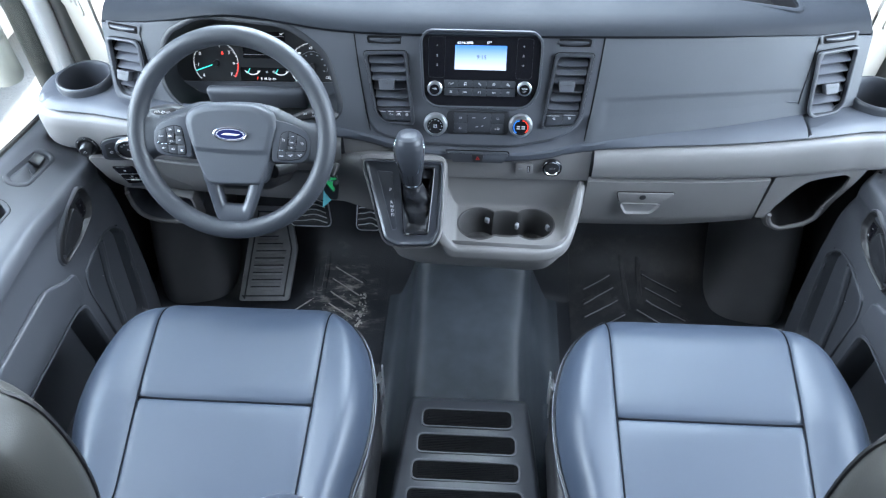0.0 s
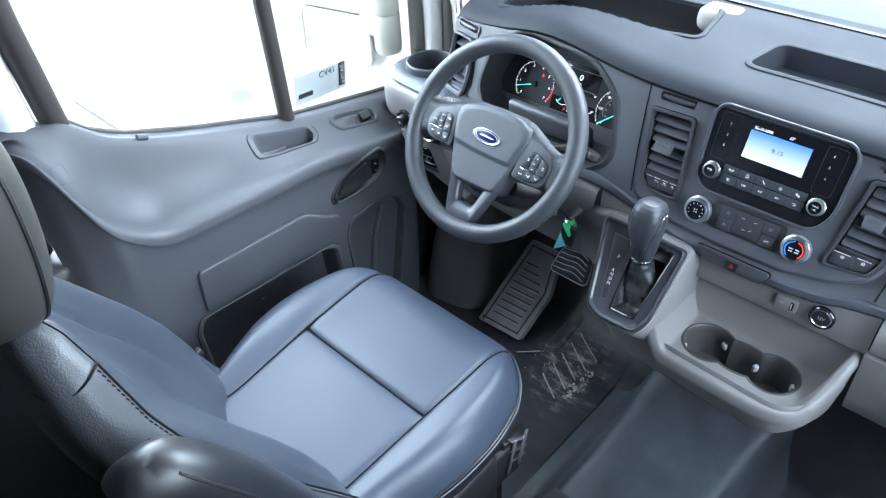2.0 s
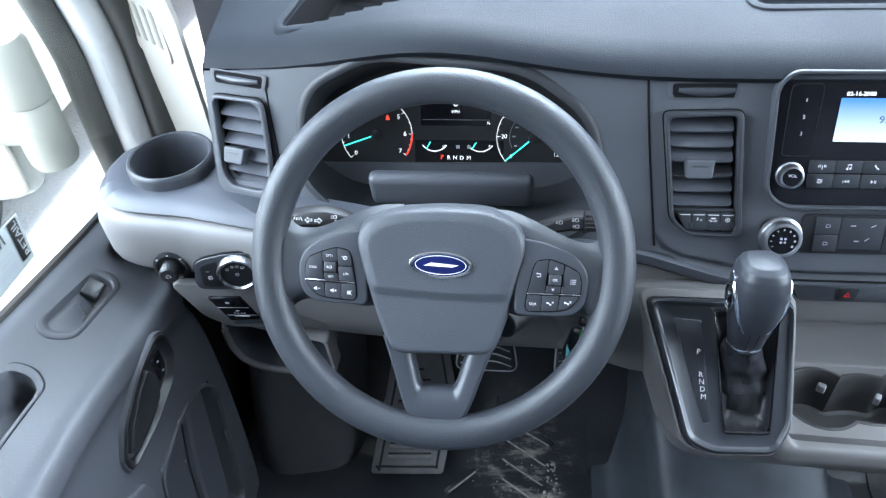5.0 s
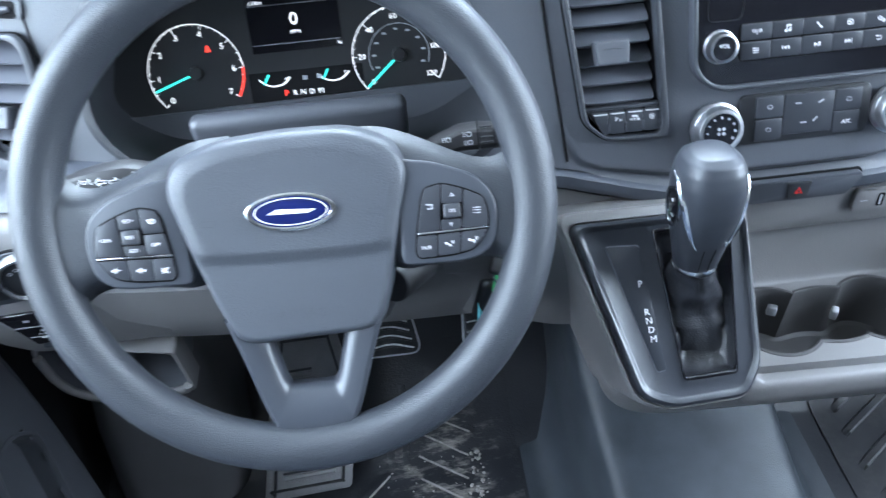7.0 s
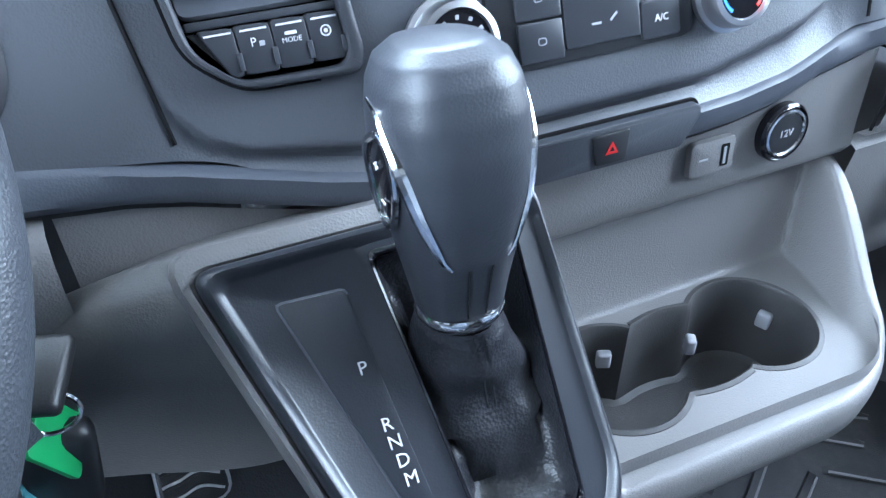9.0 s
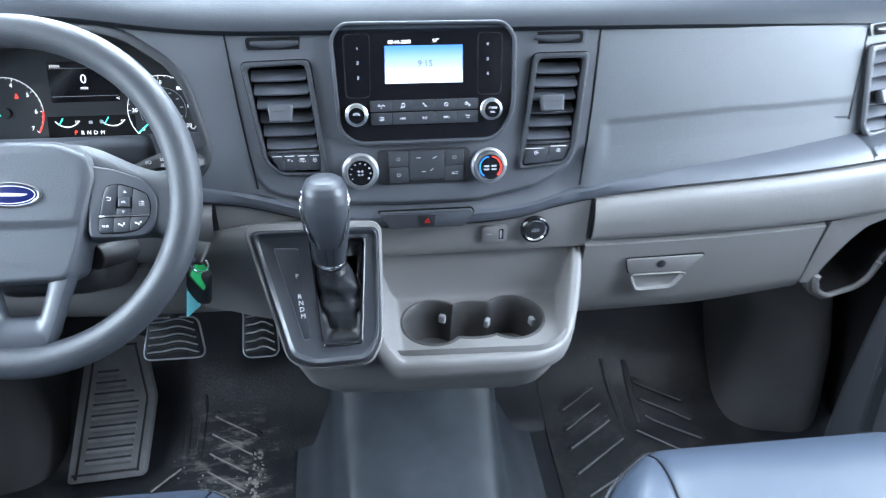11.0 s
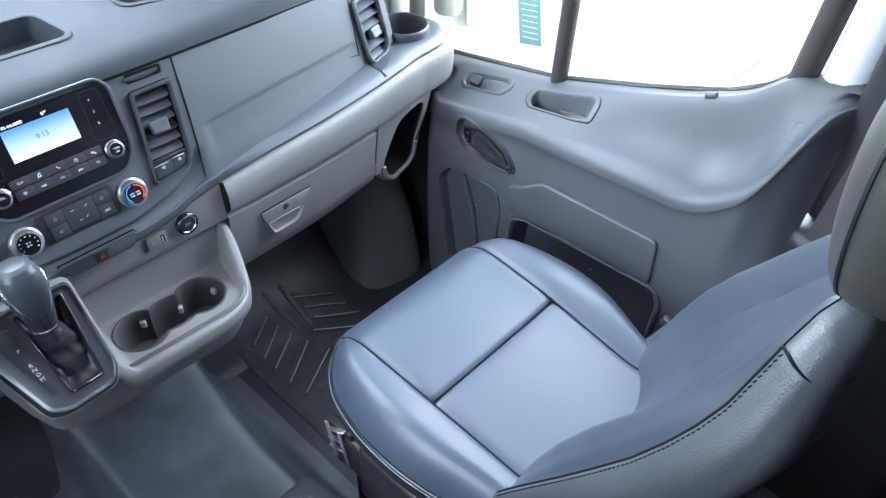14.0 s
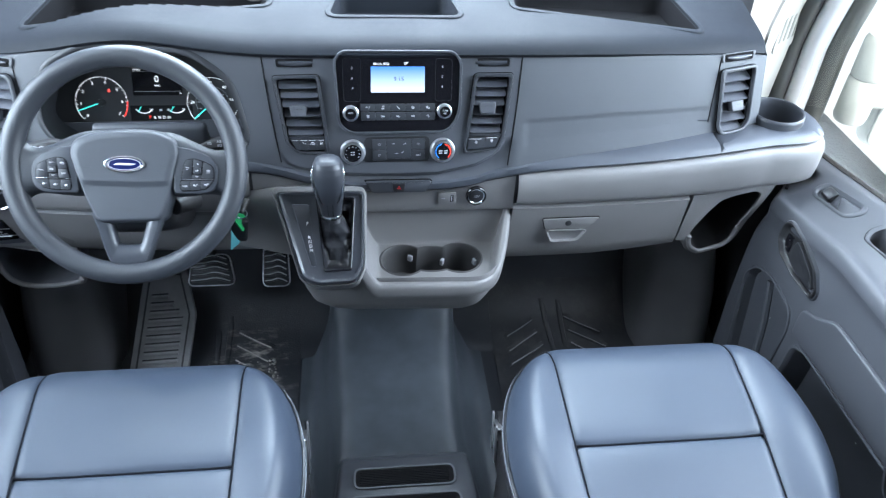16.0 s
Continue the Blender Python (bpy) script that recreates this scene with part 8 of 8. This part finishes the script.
# dry grit left on the driver's mat
GRIT = material("pale_dry_grit", (0.42, 0.40, 0.36), 0.9, vary=0.2, vary_size=0.004)
bits = []
dice = random.Random(7)
for i in range(70):
    k = dice.random()
    y = 1.175 + 0.105 * k
    x = -0.271 + dice.gauss(0, 0.006) if i < 42 else -0.345 + dice.gauss(0, 0.05)
    size = dice.uniform(0.0012, 0.0038) if i < 42 else dice.uniform(0.0008, 0.0018)
    m_ = pose(x, y, floor_z(y) + 0.0028 + size * 0.3, dice.uniform(0, 90), dice.uniform(0, 90), dice.uniform(0, 90)) @ Matrix.Diagonal((1.5, 1.0, 0.8, 1))
    lump = bmesh.new()
    bmesh.ops.create_icosphere(lump, subdivisions=1, radius=size, matrix=m_)
    bits.append(lump)
grit = part("grit", join(*bits), GRIT)
tagged(grit, "pale crumbs of dry grit on the worn floor mat", "grit", kind="stuff")

# ---- step box between the seats ----
step = thing("step_box", (0.018, 0.70, 0.0), "grey plastic step between the seats with black ribbed pads", "step")
rows = []
for y, w, z in ((0.35, 0.148, 0.172), (0.60, 0.143, 0.172), (0.80, 0.127, 0.171), (0.876, 0.119, 0.168), (0.892, 0.117, 0.158), (0.906, 0.122, 0.120), (0.915, 0.130, 0.02)):
    rows.append([(0.018 + u * w, y, z - dz) for u, dz in ((-1.16, min(0.16, z)), (-1.05, 0.03), (-1.0, 0.006), (-0.94, 0.0), (0, -0.001), (0.94, 0.0), (1.0, 0.006), (1.05, 0.03), (1.16, min(0.16, z)))])
part("body", sheet(rows), BEZEL, step)
for i in range(8):
    y = 0.838 - 0.0565 * i
    w = 0.178 + 0.22 * (0.838 - y)
    m = pose(0.0155, y, 0.1715)
    padm = part("tread_pad", plate(rect(w, 0.036, 0.012, 0, 0, 4), 0.0025, m, 0.001), DARK, step, "black ribbed tread pad")
    part("pad_rim", ring(rect(w + 0.008, 0.044, 0.015, 0, 0, 4), rect(w, 0.036, 0.012, 0, 0, 4), 0.0022, m, 0.0008), FACE, padm)
    part("ridge_band", join(*[box(w - 0.016, 0.0016, 0.001, m @ pose(0, -0.0135 + 0.0034 * k, 0.003)) for k in range(9)]), DARK, padm)

# ---- door furniture ----


def door_frame(s, y, x, z, tilt, slope=0.0):
    """A frame on the inside of a door: local x runs to the rear of the van, local z points into the cab; tilt: degrees by which it faces up."""
    ez = Vector((-s * math.cos(radians(tilt)), 0, math.sin(radians(tilt))))
    ex = Vector((0, -1, math.tan(radians(slope)))).normalized()
    ex = (ex - ez * ex.dot(ez)).normalized()
    ey = ez.cross(ex)
    if ey.z < 0:
        ey = -ey
    mm = Matrix((ex, ey, ez)).transposed().to_4x4()
    return Matrix.Translation((s * x, y, z)) @ mm


def door_parts(s):
    ob = bpy.data.objects["door_%d" % (1 if s < 0 else 2)]
    # window switch bowl with a raised rim and one rocker; deep grab tray behind it
    sw = part("switch_bowl", shelf_well(s, BOWL, BOWL_AT, ((1.06, -0.004), (1.05, 0.0015), (1.0, 0.0040), (0.92, 0.0042), (0.86, 0.0025), (0.80, -0.005), (0.5, -0.007), (0.01, -0.007))), DOOR, ob, "window switch bowl")
    zc = on_shelf(s, BOWL_AT[0], BOWL_AT[1] + 0.034)
    mm = door_frame(s, BOWL_AT[1] + 0.034, BOWL_AT[0], zc, 60, 11)
    part("window_switch", box(0.026, 0.022, 0.014, mm @ pose(0, 0, -0.003, 0, 8, 0), 0.003), SATIN, sw, "black rocker switch")
    part("switch_key", box(0.034, 0.007, 0.010, mm @ pose(0.036, -0.017, -0.004), 0.002), BLACK, sw)
    part("tray_groove", shelf_well(s, TRAY, TRAY_AT, ((1.045, -0.003), (1.04, 0.0008), (1.02, 0.0008))), DARK, ob)
    part("grab_tray", shelf_well(s, TRAY, TRAY_AT, ((1.025, -0.002), (1.01, 0.0022), (0.94, 0.0026), (0.88, 0.0012), (0.85, -0.008), (0.80, -0.036), (0.74, -0.042), (0.3, -0.043), (0.01, -0.043))), DOOR, ob, "sunk grab tray")
    # inside handle in its black bezel
    mh_ = door_frame(s, 1.060, 0.777, 0.470, 8, 3)
    out_ = rounded([(-0.080, 0.030), (-0.062, 0.041), (-0.012, 0.034), (0.052, 0.009), (0.080, -0.018), (0.078, -0.038), (0.010, -0.038), (-0.056, -0.026), (-0.080, -0.004)], 0.009, 3)
    hc = (-0.002, 0.0)
    ha = rays(hc, out_)
    hb = part("handle_bezel", frame_loft([(out_, 1.0, -0.004), (out_, 1.0, 0.005), (out_, 0.975, 0.0075), (out_, 0.94, 0.0078), (out_, 0.91, 0.0060), (out_, 0.87, 0.0010), (out_, 0.80, -0.0020), (out_, 0.02, -0.0030)], hc, ha, mh_), BLACK, ob, "black door handle bezel")
    part("bezel_rim", frame_loft([(out_, 1.045, -0.003), (out_, 1.04, 0.0030), (out_, 1.02, 0.0050), (out_, 0.995, 0.0040)], hc, ha, mh_), DOOR, hb)
    paddle = rounded([(-0.024, 0.024), (0.012, 0.014), (0.048, -0.003), (0.066, -0.021), (0.060, -0.028), (0.006, -0.025), (-0.020, -0.019), (-0.030, 0.004)], 0.006, 3)
    part("pull_lever", frame_loft([(paddle, 1.0, -0.003), (paddle, 0.99, 0.0055), (paddle, 0.95, 0.0072), (paddle, 0.6, 0.0080), (paddle, 0.3, 0.0062), (paddle, 0.02, 0.0060)], (0.012, -0.006), rays((0.012, -0.006), paddle), mh_), SATIN, hb, "black pull lever")
    part("lock_switch", box(0.022, 0.034, 0.004, mh_ @ pose(-0.052, -0.001, -0.0030, 0, 0, 8), 0.0015), GLOSS, hb)
    for k in (0.006, -0.010):
        part("lock_mark", box(0.004, 0.0025, 0.0004, mh_ @ pose(-0.052, k, -0.0012)), WHITE, hb)
    # lower trim: raised panel, pocket mouth, front recess
    mp_ = door_frame(s, 0.85, 0.766, 0.30, 0)
    part("pocket_panel", plate(rounded([(-0.135, 0.112), (-0.100, 0.124), (-0.050, 0.160), (0.208, 0.168), (0.214, 0.068), (-0.085, 0.054), (-0.135, 0.050)], 0.014, 4), 0.009, mp_ @ pose(0, 0, -0.0045), 0.0042, 4), DOOR, ob)
    for name, well, deep, label in (("door_pocket", POCKET, 0.055, "open door pocket"), ("front_recess", RECESS, 0.022, "shallow recess in the trim")):
        c = (sum(p[0] for p in well) / len(well), sum(p[1] for p in well) / len(well))
        part(name, frame_loft([(well, 1.045, -0.004), (well, 1.04, 0.0022), (well, 1.005, 0.0034), (well, 0.985, 0.0010), (well, 0.97, -0.006), (well, 0.955, -deep), (well, 0.5, -deep - 0.001), (well, 0.01, -deep - 0.001)], c, rays(c, well), mp_), DOOR, ob, label)
    part("recess_rib", tube([mp_ @ Vector(p) for p in ((-0.272, 0.055, -0.020), (-0.240, -0.03, -0.020), (-0.215, -0.16, -0.020))], 0.008, 8), DOOR, ob)
    # screw cover and sill button
    part("screw_cover", ring(rect(0.022, 0.034, 0.004), rect(0.0205, 0.0325, 0.004), 0.0008, door_frame(s, 0.505, 0.822, 0.735, 30, 0)), BLACK, ob)
    part("sill_button", tube([(s * 0.893, y, sill_z(y) + 0.006) for y in (0.685, 0.676, 0.667)], 0.006, 10), DOOR, ob)
    # paper stickers on the glass
    return ob


door_parts(-1)
door_parts(1)


def glass_x(z):
    return 0.917 - 0.075 * max(0, (z - 0.6)) ** 1.3 - 0.004


def sticker(name, s, pts, mat, label, bars):
    ob = thing(name, (s * 0.91, pts[0][0], pts[0][1]), label, "sticker")
    part("sheet", sheet([[(s * glass_x(z), y, z) for y, z in (pts[0], pts[1])], [(s * glass_x(z), y, z) for y, z in (pts[3], pts[2])]], 0.0006), mat, ob)
    a, b, d = Vector(pts[0]), Vector(pts[1]), Vector(pts[3])
    for (u0, u1, v, th, m_) in bars:
        p, q = a.lerp(b, u0) + (d - a) * v, a.lerp(b, u1) + (d - a) * v
        p2, q2 = p + (d - a) * th, q + (d - a) * th
        rows = [[(s * (glass_x(w.y) - 0.0012), w.x, w.y) for w in (p, q)], [(s * (glass_x(w.y) - 0.0012), w.x, w.y) for w in (p2, q2)]]
        part("printed_bar", sheet(rows), m_, ob)
    return ob


sticker("window_sticker", -1, [(1.028, 0.673), (1.172, 0.662), (1.165, 0.600), (1.022, 0.607)], PAPER, "pale paper sticker with dark printed bars on the side glass", [(0.05, 0.40, 0.12, 0.05, GREYPRINT), (0.05, 0.36, 0.25, 0.05, GREYPRINT), (0.05, 0.40, 0.40, 0.05, GREYPRINT), (0.06, 0.33, 0.62, 0.16, BLACK), (0.84, 0.96, 0.02, 0.80, BLACK), (0.45, 0.78, 0.45, 0.04, GREYPRINT), (0.45, 0.78, 0.55, 0.04, GREYPRINT), (0.45, 0.78, 0.65, 0.15, GREYPRINT)])
sticker("window_sticker", -1, [(0.879, 0.705), (0.925, 0.692), (0.920, 0.669), (0.873, 0.682)], PAPER, "small pale paper label on the side glass", [(0.2, 0.8, 0.3, 0.1, GREYPRINT), (0.2, 0.7, 0.6, 0.1, GREYPRINT)])
sticker("window_sticker", 1, [(1.119, 0.777), (1.063, 0.787), (1.045, 0.647), (1.099, 0.635)], GREENPAPER, "tall green printed sticker on the side glass", [(0.15, 0.85, v, 0.02, GREYPRINT) for v in (0.08, 0.16, 0.24, 0.32, 0.40, 0.48, 0.56, 0.64, 0.72, 0.80, 0.88)])

st = [o for o in bpy.data.objects if o.name == "window_sticker"][0]
for word, y, z, size, turn, mat_ in (("CV41", 1.115, 0.654, 0.020, 2, BLACK), ("RETAIL", 1.158, 0.636, 0.015, 92, PAPER)):
    mm = Matrix((Vector((0, 1, -0.03)), Vector((0.0, 0.03, 1)), Vector((1, 0, 0)))).transposed().to_4x4()
    part("lettering", lettering(word, size, Matrix.Translation((-glass_x(z) + 0.0022, y, z)) @ mm @ pose(0, 0, 0, 0, 0, turn)), mat_, st, flat=True)

# ---- outside mirrors ----
for s in (-1, 1):
    ob = thing("door_mirror", (s * 1.08, 1.36, 0.55), "large cream-grey door mirror with upper and lower glass", "side mirror", group="door mirrors")
    mm = pose(s * 1.185, 1.370, 0.700, 0, 0, -s * 14) @ facing(0, 0, 0, 4)
    part("shell", box(0.242, 0.40, 0.07, mm @ pose(0, 0, -0.040), 0.030, 4), PALEGREY, ob)
    for y0, h in ((0.070, 0.225), (-0.120, 0.120)):
        part("mirror_frame", ring(rect(0.226, h + 0.014, 0.024, 0, y0), rect(0.212, h, 0.018, 0, y0), 0.008, mm @ pose(0, 0, -0.004), 0.002), MIRRORGREY, ob)
        part("mirror_glass", plate(rect(0.214, h + 0.002, 0.018, 0, y0), 0.002, mm @ pose(0, 0, -0.002)), MIRROR, ob, "mirror glass")
    # hinge post in two barrels, and the foot on the door
    part("arm", lathe([(0.0, -0.10), (0.030, -0.10), (0.034, -0.09), (0.034, -0.004), (0.031, 0.0)], pose(s * 1.005, 1.385, 0.680), 28), PALEGREY, ob)
    part("arm", lathe([(0.031, 0.001), (0.034, 0.005), (0.034, 0.082), (0.028, 0.092), (0.0, 0.094)], pose(s * 1.005, 1.385, 0.680), 28), PALEGREY, ob)
    part("bracket", box(0.09, 0.05, 0.11, pose(s * 1.055, 1.395, 0.66), 0.02, 4), PALEGREY, ob)

# ---- seat fittings ----


def seat_fittings(s):
    ob = [o for o in bpy.data.objects if o.name.startswith("front_seat") and o.location.x * s > 0][0]
    cx, inb = (-0.389 if s < 0 else 0.410), -s

    def X(u):
        return cx + inb * u
    # adjuster bracket with bright plates at the inboard front corner
    part("adjuster_cover", box(0.022, 0.34, 0.09, pose(X(0.224), 0.68, 0.250), 0.010), BLACK, ob)
    base_ = part("adjuster", box(0.018, 0.068, 0.100, pose(X(0.222), 0.838, 0.250, -14), 0.003), BLACK, ob, "seat adjuster with bright steel plates")
    for k in range(3):
        part("steel_plate", box(0.010, 0.046, 0.0030, pose(X(0.233), 0.848, 0.296 - 0.026 * k, -32 + 5 * k), 0.001), STEEL, base_)
    for k in range(2):
        part("steel_plate", box(0.003, 0.008, 0.080, pose(X(0.2385), 0.828 + 0.030 * k, 0.268, -14), 0.001), STEEL, base_)
    # seat-belt buckle
    part("buckle", box(0.022, 0.030, 0.070, pose(X(0.270), 0.50, 0.375, -15), 0.005), BLACK, ob)
    part("buckle_button", box(0.014, 0.010, 0.016, pose(X(0.270), 0.497, 0.408, -15), 0.002), RED, ob, "red release button")
    part("recline_lever", box(0.014, 0.13, 0.022, pose(X(-0.262), 0.50, 0.385, 18), 0.006), SATIN, ob)
    for k in (-0.06, 0.06):
        part("headrest_post", tube([(X(k), 0.288, 0.85), (X(k), 0.288, 0.94)], 0.007, 12), SATIN, ob)
        part("post_collar", lathe([(0.022, -0.01), (0.022, 0.006), (0.014, 0.012), (0.009, 0.012)], pose(X(k), 0.288, 0.890), 24), SATIN, ob)
    if s < 0:
        rows = []
        for k, (y, z) in enumerate(((0.46, 0.50), (0.43, 0.55), (0.39, 0.66), (0.345, 0.76), (0.315, 0.82), (0.302, 0.85), (0.300, 0.864))):
            w, d = ((0.022, 0.035), (0.030, 0.044), (0.033, 0.048), (0.033, 0.048), (0.032, 0.044), (0.026, 0.034), (0.010, 0.014))[k]
            rows.append([(X(0.268 + w * math.copysign(abs(math.cos(a)) ** 0.7, math.cos(a))), y + d * math.copysign(abs(math.sin(a)) ** 0.7, math.sin(a)), z) for a in np.linspace(0, 2 * math.pi, 28, endpoint=False)])
        bm = sheet(rows, closed=True)
        bmesh.ops.holes_fill(bm, edges=[e for e in bm.edges if e.is_boundary])
        arm = part("armrest", bm, VINYLDARK, ob, "folded dark vinyl armrest")
        for sg in (-1, 1):
            part("piping", tube(smooth_row([(X(0.268 + sg * w * 0.93), y + d * 0.50, z) for (y, z), (w, d) in zip(((0.46, 0.50), (0.43, 0.55), (0.39, 0.66), (0.345, 0.76), (0.315, 0.82), (0.302, 0.85)), ((0.022, 0.035), (0.030, 0.044), (0.033, 0.048), (0.033, 0.048), (0.032, 0.044), (0.026, 0.034)))], 24), 0.0018, 6), BLACK, arm)


seat_fittings(-1)
seat_fittings(1)

# ---- seat belts beside the pillars ----
BELT = material("grey_black_webbing", (0.030, 0.030, 0.032), 0.8, grain=0.5, grain_size=0.0015, vary=0.1)
for s in (-1, 1):
    ob = thing("seat_belt", (s * 0.86, 0.40, 0.2), "dark grey seat belt webbing hanging down the pillar", "seat belt", group="seat belts")
    path = smooth_row([(s * 0.84, 0.36, 1.45), (s * 0.845, 0.375, 1.10), (s * 0.835, 0.395, 0.80), (s * 0.80, 0.42, 0.50), (s * 0.745, 0.46, 0.27)], 24)
    part("webbing", sheet([[p + Vector((s * -0.004, -0.024, 0)), p + Vector((0, 0.0, 0)), p + Vector((s * 0.004, 0.024, 0))] for p in path], 0.0015), BELT, ob)
    part("anchor", box(0.05, 0.03, 0.06, pose(s * 0.85, 0.36, 1.47), 0.01), BLACK, ob)

# ---- vans parked on the lot beside this one ----


def parked_van(at):
    """A plain white van: rounded body, side window, door joints, sunk handles and wheels."""
    x0, y0 = at
    ob = thing("parked_van", (x0, y0, -0.75), "cream-white van parked beside on the sunlit lot", "van", group="parked vans")
    outline = rounded([(-1.0, 0.25), (1.0, 0.25), (1.0, 1.35), (0.86, 2.45), (-0.86, 2.45), (-1.0, 1.35)], [0.08, 0.08, 0.3, 0.22, 0.22, 0.3], 6)
    rows = []
    for y, k in ((-2.75, 0.80), (-2.72, 0.96), (-2.6, 1.0), (0.9, 1.0), (1.5, 0.93), (2.2, 0.62), (2.6, 0.50), (2.72, 0.42)):
        rows.append([(x0 + x, y0 + y, -0.75 + 0.25 + (z - 0.25) * k) for x, z in outline])
    bm = sheet(rows, closed=True)
    bmesh.ops.holes_fill(bm, edges=[e for e in bm.edges if e.is_boundary])
    part("body", bm, CREAM, ob)
    for sg in (-1, 1):
        side = x0 + sg * 1.002
        part("side_window", box(0.012, 0.80, 0.52, pose(side - sg * 0.045, y0 + 0.72, 0.98, 0, sg * -7, 0), 0.004), GLOSS, ob, "dark side window")
        for dy in (0.25, 1.22, -1.2):
            part("door_joint", box(0.006, 0.008, 1.25, pose(side, y0 + dy, 0.22), 0.002), MIRRORGREY, ob)
        for dy in (0.36, -1.0):
            part("handle_recess", box(0.008, 0.24, 0.11, pose(side, y0 + dy, 0.42), 0.003), MIRRORGREY, ob)
            part("door_handle", box(0.022, 0.20, 0.035, pose(side + sg * 0.008, y0 + dy, 0.43), 0.008), CREAM, ob)
        for dy in (-1.75, 1.75):
            wh = part("wheel", rod(0.34, 0.34, 0.22, pose(x0 + sg * 0.80, y0 + dy, -0.41, 0, 90, 0) @ pose(0, 0, -0.11), 36, 0.04), BLACK, ob, "black tyre")
            part("rim", rod(0.20, 0.17, 0.02, pose(x0 + sg * 0.91, y0 + dy, -0.41, 0, sg * 90, 0), 30, 0.006), STEEL, wh, "silver steel rim")
    return ob


CREAM = material("cream_white_paint", (0.58, 0.56, 0.52), 0.35, vary=0.04, vary_size=0.5)
parked_van((-3.35, 4.2))
parked_van((3.35, 4.2))
